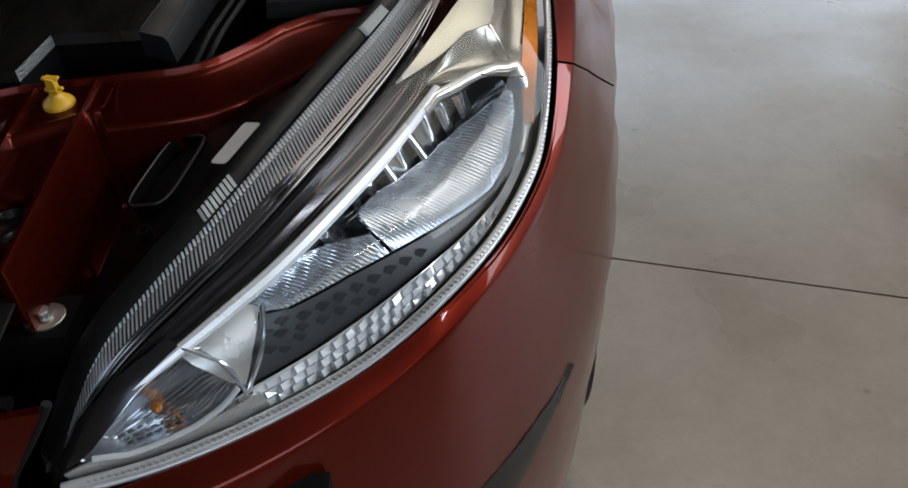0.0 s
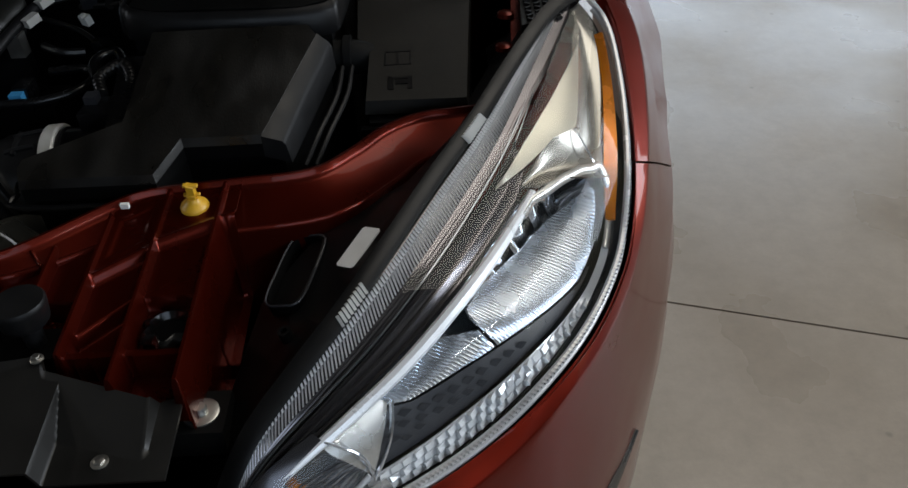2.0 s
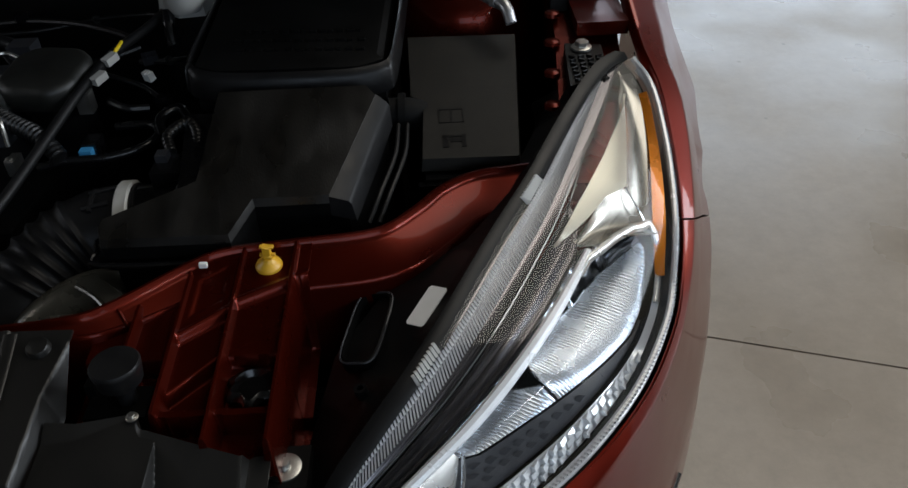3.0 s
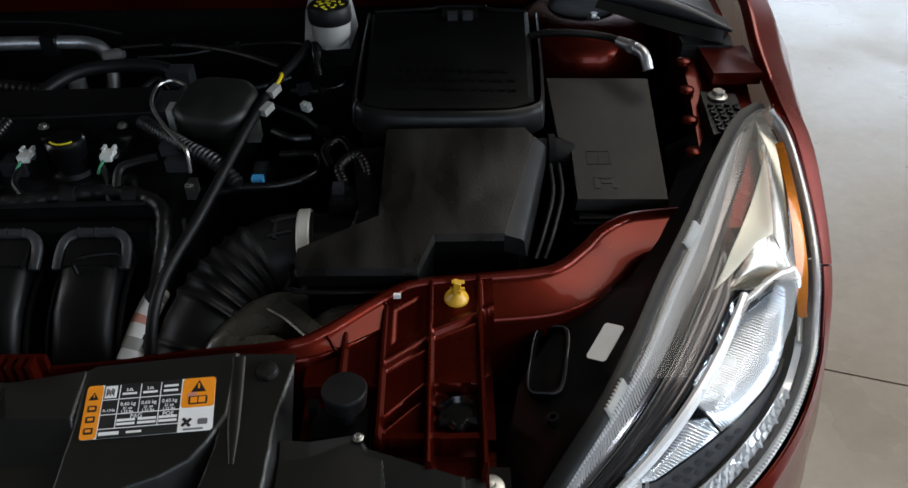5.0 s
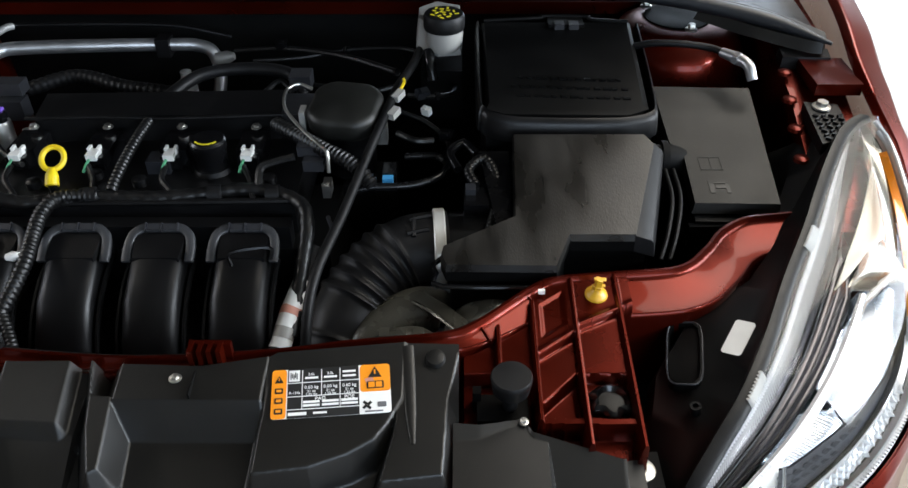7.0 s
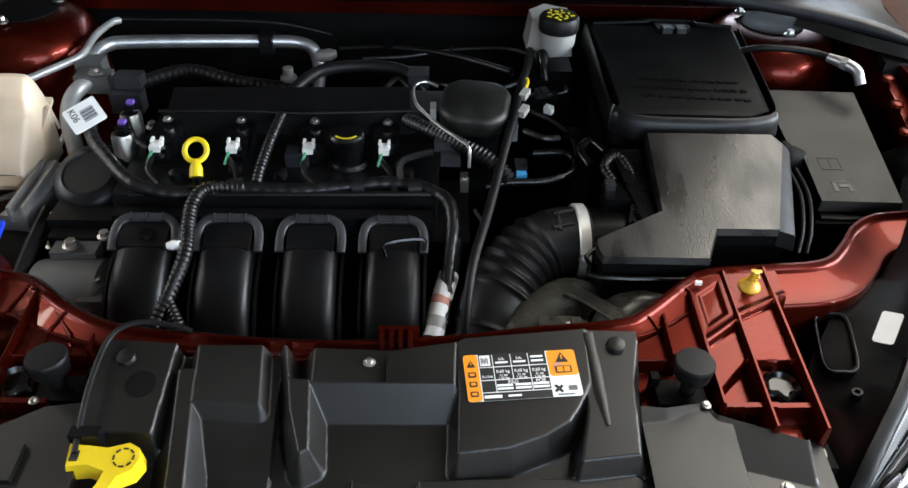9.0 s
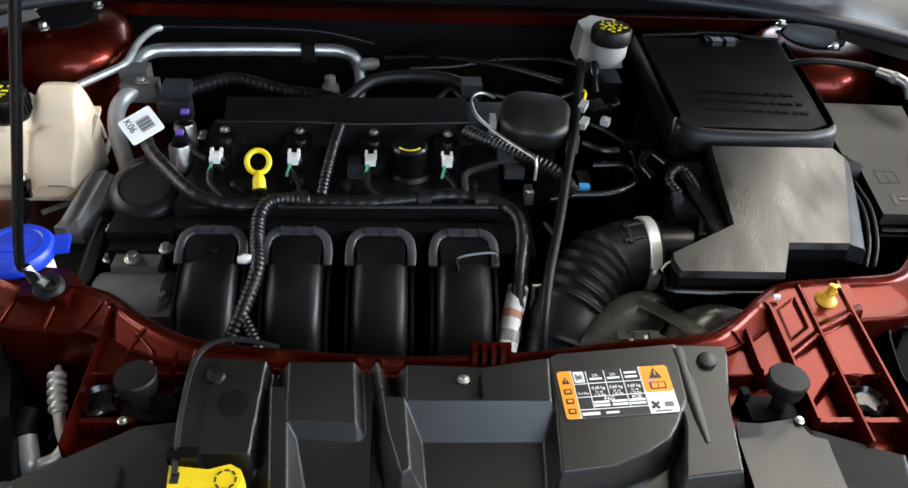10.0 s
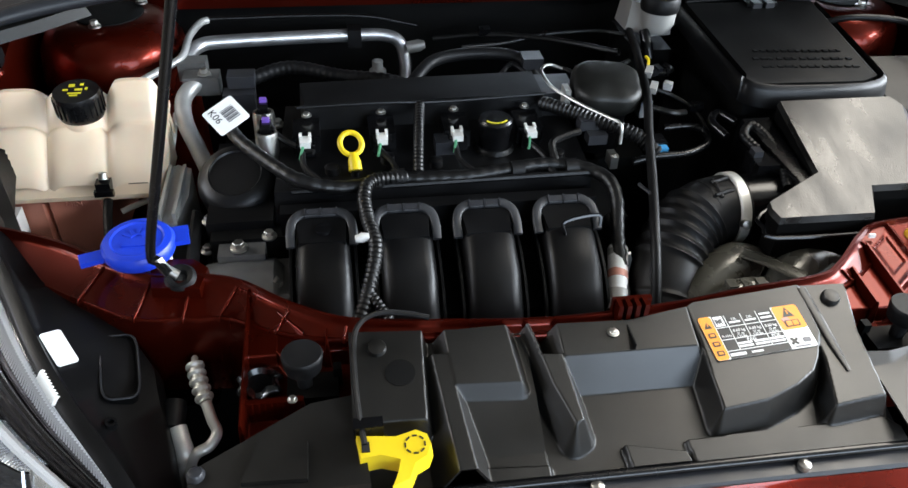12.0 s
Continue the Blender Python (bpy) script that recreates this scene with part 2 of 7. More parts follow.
ALUDARK = material("dull_cast_aluminium", (0.15, 0.15, 0.148), 0.5, 0.6, var=0.25, scale=30, grain=450, bump=0.4, depth=0.0008, dust=0.10)
PIPE = material("drawn_aluminium", (0.50, 0.50, 0.51), 0.36, 0.9, var=0.10, scale=30, grain=900, bump=0.06, dust=0.05)
STEEL = material("zinc_plated_steel", (0.52, 0.51, 0.48), 0.33, 1.0, var=0.15, scale=50, grain=900, bump=0.1)
CHROME = material("bright_chrome", (0.86, 0.89, 0.93), 0.06, 0.93, var=0.03, scale=15, grain=500, bump=0.0)
SATINCHROME = material("satin_silver", (0.66, 0.65, 0.62), 0.22, 0.75, var=0.05, scale=15, grain=1500, bump=0.12)
GREYBEZEL = material("smoked_chrome", (0.15, 0.14, 0.145), 0.10, 0.95, var=0.06, scale=10, grain=500, bump=0.0)
BRONZE = material("bronze_tinted_chrome", (0.085, 0.080, 0.084), 0.13, 0.92, var=0.06, scale=10, grain=500, bump=0.0)
PALEGOLD = material("satin_pale_gold", (0.56, 0.535, 0.45), 0.33, 0.8, var=0.05, scale=20, grain=1500, bump=0.28, depth=0.0004)
PALECHROME = material("warm_pale_chrome", (0.36, 0.345, 0.31), 0.20, 0.9, var=0.04, scale=15, grain=500, bump=0.0)
GREYCHROME = material("grey_chrome", (0.28, 0.29, 0.31), 0.10, 0.95, var=0.06, scale=20, grain=500, bump=0.0)
STRIPCHROME = material("white_chrome_strip", (0.94, 0.95, 0.97), 0.25, 0.25, var=0.03, scale=20, grain=500, bump=0.0)
LINER = material("black_felt", (0.004, 0.004, 0.004), 0.9, var=0.2, scale=30, grain=600, bump=0.4, spec=0.1)
CARBON = material("black_textured_bezel", (0.035, 0.037, 0.042), 0.32, var=0.1, scale=40, grain=700, bump=0.2)
YELLOW = material("yellow_plastic", (0.72, 0.52, 0.01), 0.38, var=0.06, scale=30, grain=900, bump=0.05, dust=0.04)
OCHRE = material("amber_yellow_plastic", (0.62, 0.34, 0.02), 0.36, var=0.08, scale=30, grain=900, bump=0.05)
BLUE = material("blue_plastic", (0.01, 0.045, 0.55), 0.35, var=0.06, scale=30, grain=900, bump=0.06)
WHITEPL = material("white_plastic", (0.74, 0.73, 0.70), 0.4, var=0.05, scale=30, grain=900, bump=0.05, dust=0.04)
PAPER = material("white_label", (0.80, 0.80, 0.79), 0.45, var=0.03, scale=60, grain=700, bump=0.03)
ORANGE = material("orange_label", (0.85, 0.28, 0.01), 0.42, var=0.04, scale=60, grain=700, bump=0.03)
INK = material("black_print", (0.012, 0.012, 0.012), 0.45, var=0.1, scale=60, grain=700, bump=0.0)
GREYINK = material("grey_print", (0.13, 0.13, 0.14), 0.45, var=0.1, scale=60, grain=700, bump=0.0)
REDINK = material("red_print", (0.58, 0.26, 0.20), 0.45, var=0.1, scale=60, grain=700, bump=0.0)
YELINK = material("yellow_print", (0.70, 0.60, 0.02), 0.5, var=0.1, scale=60, grain=700, bump=0.0)
MILKY = material("milky_grey_plastic", (0.34, 0.33, 0.31), 0.35, var=0.08, scale=20, grain=700, bump=0.05, dust=0.05)
PURPLE = material("violet_plastic", (0.16, 0.08, 0.42), 0.4, var=0.1, scale=40, grain=700, bump=0.0)
GREEN = material("green_wire", (0.08, 0.30, 0.16), 0.45, var=0.1, scale=40, grain=700, bump=0.0)
SKYBLUE = material("light_blue_plastic", (0.06, 0.32, 0.62), 0.4, var=0.1, scale=40, grain=700, bump=0.0)
BOWL = material("ribbed_bright_chrome", (0.70, 0.72, 0.75), 0.10, 0.95, var=0.04, scale=15, grain=500, bump=0.0)
FUSELID = material("black_pebbled_plastic", (0.0062, 0.0056, 0.0046), 0.44, spec=0.29, var=0.14, scale=12, grain=1000, bump=0.5, depth=0.0006, dust=0.04)
GREYPL = material("grey_plastic", (0.017, 0.018, 0.022), 0.40, var=0.12, scale=40, grain=900, bump=0.12, dust=0.05)
REDPL = material("red_plastic", (0.55, 0.03, 0.01), 0.4, var=0.1, scale=40, grain=700, bump=0.0)
TANK = material("translucent_tank_plastic", (0.75, 0.60, 0.44), 0.28, var=0.06, scale=8, grain=500, bump=0.06, dust=0.03)
TANK.node_tree.nodes["Principled BSDF"].inputs["Subsurface Weight"].default_value = 0.35
TANK.node_tree.nodes["Principled BSDF"].inputs["Subsurface Radius"].default_value = (0.02, 0.012, 0.008)
COOLANT = material("tank_plastic_over_coolant", (0.58, 0.23, 0.16), 0.33, var=0.10, scale=10, grain=500, bump=0.06)
AMBER = material("amber_reflector", (0.75, 0.22, 0.005), 0.22, 0.25, var=0.08, scale=40, grain=300, bump=0.15, depth=0.001)
BRIGHT = material("bright_zinc", (0.72, 0.71, 0.67), 0.34, 0.45, var=0.08, scale=40, grain=700, bump=0.05)
RIBWHITE = material("ribbed_white_plastic", (0.92, 0.92, 0.92), 0.16, 0.05, var=0.05, scale=40, grain=700, bump=0.0)
RIBGREY = material("ribbed_grey_plastic", (0.62, 0.61, 0.61), 0.18, 0.35, var=0.05, scale=40, grain=700, bump=0.0)
SHELF = material("blue_white_chrome", (0.86, 0.91, 0.97), 0.20, 0.85, var=0.04, scale=40, grain=700, bump=0.0)
REFLEX = material("clear_reflex_plastic", (0.78, 0.80, 0.82), 0.12, 0.35, var=0.05, scale=40, grain=700, bump=0.05)
DKGREY = material("dark_grey_plastic", (0.030, 0.031, 0.034), 0.40, var=0.12, scale=40, grain=900, bump=0.12, dust=0.02)
DUCT = material("glossy_olive_black_plastic", (0.085, 0.082, 0.068), 0.24, 0.35, spec=1.0, var=0.15, scale=20, grain=700, bump=0.10, dust=0.03)
CANLID = material("dull_black_plastic", (0.0075, 0.0075, 0.0062), 0.45, spec=0.5, var=0.15, scale=20, grain=900, bump=0.3, depth=0.0004, dust=0.02)
LENS = glassy("clear_headlight_cover", (0.98, 0.985, 0.99), 0.06, 1.32)
CLEAR = glassy("clear_ribbed_plastic", (0.80, 0.81, 0.82), 0.08, 1.7)
# unseen walls and ceiling, kept dark so less light bounces into the bay
WALLP = material("darkened_shop_wall", (0.19, 0.175, 0.15), 0.75, var=0.08, scale=1.5, grain=120, bump=0.15, depth=0.002)
CEIL = material("darkened_shop_ceiling", (0.15, 0.145, 0.13), 0.8, var=0.06, scale=2, grain=120, bump=0.1, depth=0.002)


def concrete():
    m = material("sealed_concrete", (0.240, 0.200, 0.156), 0.25, var=0.06, scale=2.2, grain=160, bump=0.10, depth=0.0012, rvar=0.22)
    nt = m.node_tree
    b = nt.nodes["Principled BSDF"]
    co = nt.nodes.new("ShaderNodeTexCoord")
    blot, speck = nt.nodes.new("ShaderNodeTexNoise"), nt.nodes.new("ShaderNodeTexVoronoi")
    blot.inputs["Scale"].default_value, blot.inputs["Detail"].default_value, blot.inputs["Roughness"].default_value, blot.inputs["Distortion"].default_value = 16, 10, 0.78, 0.0
    speck.inputs["Scale"].default_value = 7
    src = b.inputs["Base Color"].links[0].from_socket
    for node in (blot, speck):
        nt.links.new(co.outputs["Object"], node.inputs["Vector"])
    r1, r2 = nt.nodes.new("ShaderNodeMapRange"), nt.nodes.new("ShaderNodeMapRange")
    r1.inputs["From Min"].default_value, r1.inputs["From Max"].default_value, r1.inputs["To Min"].default_value, r1.inputs["To Max"].default_value = 0.30, 0.72, 0.84, 1.12
    r2.inputs["From Min"].default_value, r2.inputs["From Max"].default_value, r2.inputs["To Min"].default_value, r2.inputs["To Max"].default_value = 0.02, 0.07, 0.55, 1.0
    nt.links.new(blot.outputs["Fac"], r1.inputs["Value"])
    nt.links.new(speck.outputs["Distance"], r2.inputs["Value"])
    for r in (r1, r2):
        mx = nt.nodes.new("ShaderNodeMix")
        mx.data_type, mx.blend_type = "RGBA", "MULTIPLY"
        mx.inputs["Factor"].default_value = 1
        nt.links.new(src, mx.inputs["A"])
        nt.links.new(r.outputs["Result"], mx.inputs["B"])
        src = mx.outputs["Result"]
    nt.links.new(src, b.inputs["Base Color"])
    return m


CONCRETE = concrete()

# ---- the shop ----
floor = tagged(part("floor", boxed((-9, -8, -0.10), (11, 9, -0.005), 0), CONCRETE), "grey sealed concrete shop floor in large slabs", "floor", kind="structure")
turn = pose(1.30, 0.806, 0, 0, 0, -17.8)
for i in range(-3, 3):
    for j in range(-3, 3):
        bm = boxed((i * 3.2 + 0.9 + 0.003, j * 3.2 + 0.003, -0.03), ((i + 1) * 3.2 + 0.9 - 0.003, (j + 1) * 3.2 - 0.003, 0), 0.004, turn, 3)
        part("slab", bm, CONCRETE, floor)


def wall(name, lo, hi, along, gap=None):
    """A wall with thickness; gap: from, to and height of an opening through it."""
    bm = bmesh.new()
    if gap is None:
        box(bm, lo, hi)
    else:
        a, b, h = gap
        k = 0 if along == "x" else 1
        for p, q, z0 in ((lo[k], a, lo[2]), (b, hi[k], lo[2]), (a, b, h)):
            l2, h2 = list(lo), list(hi)
            l2[k], h2[k], l2[2] = p, q, z0
            box(bm, l2, h2)
    return tagged(part(name, bm, WALLP), "plain unseen shop wall, darkened to limit bounce light", "wall", kind="structure")


wall("wall_north", (-6.2, 6.6, 0), (5.8, 6.8, 4.0), "x", (1.2, 5.2, 3.3))
bm = bmesh.new()
# opening made to suit the front fill lamp
for lo, hi in (((-6.2, -5.8, 0), (5.8, -5.6, 1.6)), ((-6.2, -5.8, 3.6), (5.8, -5.6, 4.0)), ((-6.2, -5.8, 1.6), (0.3, -5.6, 3.6)), ((5.3, -5.8, 1.6), (5.8, -5.6, 3.6))):
    box(bm, lo, hi)
tagged(part("wall_south", bm, WALLP), "unseen shop wall with an opening for an added fill lamp", "wall", kind="structure")
bm = bmesh.new()
# opening made to suit the west fill lamp
for lo, hi in (((-6.2, -5.6, 0), (-6.0, 6.6, 2.3)), ((-6.2, -5.6, 3.4), (-6.0, 6.6, 4.0)), ((-6.2, -5.6, 2.3), (-6.0, -1.4, 3.4)), ((-6.2, 2.0, 2.3), (-6.0, 6.6, 3.4))):
    box(bm, lo, hi)
tagged(part("wall_west", bm, WALLP), "unseen shop wall with an opening for an added fill lamp", "wall", kind="structure")
wall("wall_east", (5.6, -5.6, 0), (5.8, 6.6, 4.0), "y", (-1.4, 2.4, 3.4))
tagged(part("ceiling", boxed((-6.2, -5.8, 4.0), (5.8, 6.8, 4.15), 0), CEIL), "unseen shop ceiling, darkened to limit bounce light", "ceiling", kind="structure")

# ---- car body ----
car = thing("car", (0, 0.5, 0), "copper-red metallic hatchback front end with its hood open", "car")
EDGE = [(0, -0.134, 0.782), (0.20, -0.134, 0.780), (0.32, -0.130, 0.772), (0.39, -0.127, 0.748), (0.436, -0.124, 0.703), (0.500, -0.102, 0.698), (0.570, -0.068, 0.700), (0.632, -0.029, 0.706),
        (0.686, 0.011, 0.723), (0.734, 0.063, 0.740), (0.768, 0.120, 0.760), (0.783, 0.162, 0.779), (0.791, 0.200, 0.806), (0.797, 0.250, 0.830), (0.800, 0.310, 0.856), (0.798, 0.365, 0.885),
        (0.786, 0.410, 0.912), (0.785, 0.497, 0.939), (0.795, 0.600, 0.966), (0.805, 0.800, 0.995), (0.815, 1.100, 1.02)]
OUT = [(0, 0.02), (0.2, 0.07), (0.3, 0.088), (0.42, 0.081), (0.55, 0.067), (0.70, 0.044), (0.76, 0.031), (0.82, 0.026), (0.88, 0.029), (0.95, 0.046), (1.03, 0.069), (1.10, 0.090), (1.20, 0.116), (1.32, 0.126), (1.45, 0.120), (1.7, 0.105), (2.2, 0.095)]
PROFILE = [(-0.06, 0.012), (-0.02, 0.001), (0.0, 0.0), (0.05, 0.003), (0.24, 0.011), (0.272, 0.0140), (0.30, 0.0195), (0.5, 0.062), (0.66, 0.115), (0.92, 0.165), (1.04, 0.22), (1.09, 0.29), (1.03, 0.37), (0.88, 0.45), (0.62, 0.52)]


def skin(s0, s1, count):
    """Rows of the outer skin between two stretches of its upper edge."""
    way = spline(EDGE, 8)
    dist = [0.0]
    for a, b in zip(way, way[1:]):
        dist.append(dist[-1] + (b.xy - a.xy).length)
    rows = []
    for k in range(count + 1):
        s = s0 + (s1 - s0) * k / count
        p = Vector([float(np.interp(s, dist, [w[j] for w in way])) for j in range(3)])
        q, r = (Vector([float(np.interp(s + e, dist, [w[j] for w in way])) for j in range(3)]) for e in (-0.05, 0.05))
        t = (r - q).xy.normalized()
        n = Vector((t.y, -t.x, 0))
        o = float(np.interp(s, [a for a, _ in OUT], [b for _, b in OUT]))
        gap = float(np.interp(s, [0.36, 0.43, 1.20, 1.30], [0, 0.0045, 0.0035, 0]))
        p = p + n * gap - Vector((0, 0, 0.5 * gap))
        low = max(0.0, p.z - 0.70)
        rows.append([p + n * (o * f) + Vector((0, 0, -d - low * max(0, d - 0.11) * 1.6)) for f, d in PROFILE])
    return rows


SEAM = 0.956
way_len = sum((b.xy - a.xy).length for a, b in zip(spline(EDGE, 8), spline(EDGE, 8)[1:]))


def slanted(rows_fn, s_from, s_to, count, lean_from=0.0, lean_to=0.0):
    """Skin whose ends lean back as they go down."""
    base = [rows_fn(s_from + lean_from * d, s_to + lean_to * d, count) for _, d in PROFILE]
    return [[base[k][i][k] for k in range(len(PROFILE))] for i in range(count + 1)]


for side in (1, -1):
    FLIP = side < 0
    part("bumper_cover", shell(slanted(skin, 0.0, SEAM - 0.0012, 70, 0, 0.88), 0.003), PAINT, car, "copper-red painted bumper cover", 50)
    part("fender", shell(slanted(skin, SEAM + 0.0012, way_len, 46, 0.88, 0), 0.0025), PAINT, car, "copper-red painted front fender", 50)
    # painted corner between grille and lamp tip
    rows = []
    for i in range(9):
        k = i / 8
        top_, bot_ = Vector((0.36 + 0.092 * k, -0.131 + 0.010 * k * k, 0.779 - 0.003 * k)), Vector((0.36 + 0.052 * k, -0.135 + 0.004 * k, 0.700 + 0.015 * k))
        rows.append([top_ + Vector((0, 0.010, -0.004))] + [top_.lerp(bot_, j / 6) + Vector((0, -0.006 * math.sin(math.pi * j / 6), 0)) for j in range(7)])
    part("bumper_corner", shell(rows, 0.003), PAINT, car, "", 60)
    part("corner_gasket", hose([(0.455, -0.117, 0.779), (0.446, -0.121, 0.765), (0.434, -0.125, 0.748), (0.421, -0.128, 0.730), (0.412, -0.129, 0.712)], 0.0032, n=10, res=5), RUBBER, car)
    # dark air slot low in the corner of the bumper
    rr = []
    for up_, low_ in (((0.806, 0.1215, 0.524), (0.807, 0.1218, 0.522)), ((0.7794, 0.0754, 0.524), (0.7875, 0.0879, 0.4997)), ((0.7462, 0.0247, 0.531), (0.7627, 0.0463, 0.4831)), ((0.7071, -0.0269, 0.5372), (0.7395, 0.011, 0.4781)), ((0.660, -0.075, 0.542), (0.705, -0.028, 0.470))):
        a, b, n = Vector(up_), Vector(low_), Vector((0.84, -0.54, 0.03))
        rr.append([a + n * 0.0015, a.lerp(b, 0.35) + n * 0.003, a.lerp(b, 0.75) + n * 0.0035, b + n * 0.002, b - n * 0.015, a - n * 0.015])
    part("air_slot", rings(bmesh.new(), rr), GLOSSBLK, car, "black air slot trim")
    # inner wing rail beside the bay
    for p, q in zip(((0.660, 0.250, 0.835), (0.690, 0.360, 0.868), (0.700, 0.480, 0.895), (0.705, 0.640, 0.925)), ((0.690, 0.360, 0.868), (0.700, 0.480, 0.895), (0.705, 0.640, 0.925), (0.71, 0.90, 0.95))):
        bm = bmesh.new()
        prism(bm, [(p[0], p[1]), (p[0] + 0.075, p[1]), (q[0] + 0.075, q[1]), (q[0], q[1])], lambda x, y, p=p, q=q: p[2] + (q[2] - p[2]) * (y - p[1]) / (q[1] - p[1]), 0.55)
        part("inner_wing", bm, BAYPAINT, car, "red painted inner wing rail")
    bm = boxed((0.722, 0.455, 0.905), (0.782, 0.535, 0.921), 0.003)
    part("wing_bracket", bm, BAYPAINT, car)
    for k in range(5):
        part("rail_plug", turned([(0.010, 0), (0.009, 0.004), (0.005, 0.006)], pose(0.676 + 0.006 * k, 0.305 + 0.052 * k, 0.852 + 0.014 * k), 14), BAYPAINT, car)
    # strut tower
    prof = [(0.118, -0.30), (0.112, -0.10), (0.104, -0.038), (0.090, -0.010), (0.072, 0.0), (0.045, 0.001), (0.012, 0.001)]
    part("strut_tower", turned(prof, pose(0.592, 0.690, 0.912), 48), BAYPAINT, car, "red painted strut tower", 60)
    part("strut_plate", turned([(0.050, 0.0), (0.050, 0.002), (0.045, 0.003), (0.01, 0.003)], pose(0.592, 0.700, 0.913), 40), DARK, car, "black strut top plate")
    for a in (20, 140, 278):
        part("strut_nut", bolt(bmesh.new(), 0.592 + 0.056 * math.cos(radians(a)), 0.695 + 0.056 * math.sin(radians(a)), 0.917, 0.006, 0.010), STEEL, car, "zinc-plated nut")
    # wheel
    hub = pose(0.78, 0.62, 0.316, 0, 90, 0)
    wheel = part("wheel", turned([(0.06, 0.09), (0.20, 0.075), (0.205, 0.10), (0.215, 0.10), (0.215, -0.10), (0.05, -0.10)], hub, 40), SATINCHROME, car, "silver alloy wheel")
    part("tyre", turned([(0.213, 0.095), (0.26, 0.107), (0.300, 0.100), (0.316, 0.075), (0.316, -0.075), (0.300, -0.100), (0.26, -0.107), (0.213, -0.095)], hub, 48), RUBBER, wheel, "black rubber tyre")
FLIP = False

# upper cross member with its upstanding lip
LIP = [(-0.70, 0.262), (-0.632, 0.240), (-0.568, 0.209), (-0.513, 0.172), (-0.461, 0.142), (-0.420, 0.138), (-0.372, 0.124), (-0.318, 0.082), (-0.262, 0.053), (-0.180, 0.041), (-0.055, 0.031), (0.075, 0.040),
       (0.152, 0.053), (0.242, 0.065), (0.277, 0.083), (0.327, 0.129), (0.359, 0.149), (0.424, 0.158), (0.494, 0.168), (0.530, 0.200), (0.556, 0.234), (0.590, 0.258), (0.631, 0.266), (0.70, 0.275)]
way = spline([(x, y, 0.847) for x, y in LIP], 6)
rows = []
for i, p in enumerate(way):
    t = (way[min(i + 1, len(way) - 1)] - way[max(i - 1, 0)]).normalized()
    n = Vector((t.y, -t.x, 0))
    reach = 0.012 + 0.033 * min(1, max(0, (abs(p.x) - 0.24) / 0.16))
    low = 0.006 + 0.30 * reach
    sec = [(-0.003, -0.12), (-0.004, -0.004), (-0.003, 0.002), (0.0005, 0.0025), (0.002, -0.002), (0.004, -0.0055), (0.007, -0.0068), (reach - 0.004, -low), (reach - 0.0015, 0.0008 - low), (reach, -0.001 - low), (reach + 0.0005, -0.004 - low), (reach + 0.002, -0.12)]
    rows.append([p + n * f + Vector((0, 0, d)) for f, d in sec])


def narrow(bm, side, at=None):
    """The carrier on the washer side is narrower."""
    if side < 0:
        for v in bm.verts:
            v.co.x = 0.262 + (v.co.x - 0.262) * 0.62 if at is None else v.co.x - at + 0.262 + (at - 0.262) * 0.62


def soft(d, w):
    """From 0 to 1 as d goes from 0 to w."""
    k = min(1, max(0, d / w))
    return k * k * (3 - 2 * k)


def carrier_z(x, y, side=1):
    """Pressed panel with upright ribs, a ledge and two sunken cells."""
    top = 0.833 + 0.095 * y
    if x < 0.332:
        z = top - 0.010 - 0.045 * soft(0.034 - y, 0.004)
        ledge = 0.030
    elif x < 0.375:
        ledge = 0.050 + (x - 0.332) * 0.75
        z = top - 0.003 - 0.006 * soft(ledge - y, 0.007)
        inner = min(x - 0.338, 0.367 - x, y - (ledge + 0.014), ledge + 0.062 - y)
        z -= 0.0016 * soft(inner, 0.006)
        z -= 0.012 * soft(-0.003 + (x - 0.334) - y, 0.006) + 0.035 * soft(-0.026 - y, 0.003)
    else:
        ledge = 0.089 + (x - 0.378) * 0.50
        z = top - 0.003 - 0.005 * soft(ledge - y, 0.007) - 0.013 * soft(0.033 - y, 0.003) - 0.020 * soft(-0.026 - y, 0.003)
    z += 0.0025 * math.exp(-(((y - ledge) / 0.0045) ** 2)) * (x > 0.333)
    for rx, y0, y1 in ((0.296, 0.030, 0.086), (0.332, -0.028, 0.12), (0.375, -0.053, 0.15), (0.422, -0.055, 0.16)):
        if y0 < y < y1 and (side > 0 or rx in (0.422, 0.296)):
            z = max(z, top + 0.0015 - 0.030 * soft(abs(x - rx) - 0.0012, 0.005))
    if x > 0.4245:
        z -= 0.08 * soft(x - 0.4245, 0.003) * soft(0.114 - y, 0.004)
    if -0.026 < y < -0.019 and 0.333 < x < 0.422:
        z = max(z, 0.824)
    return z


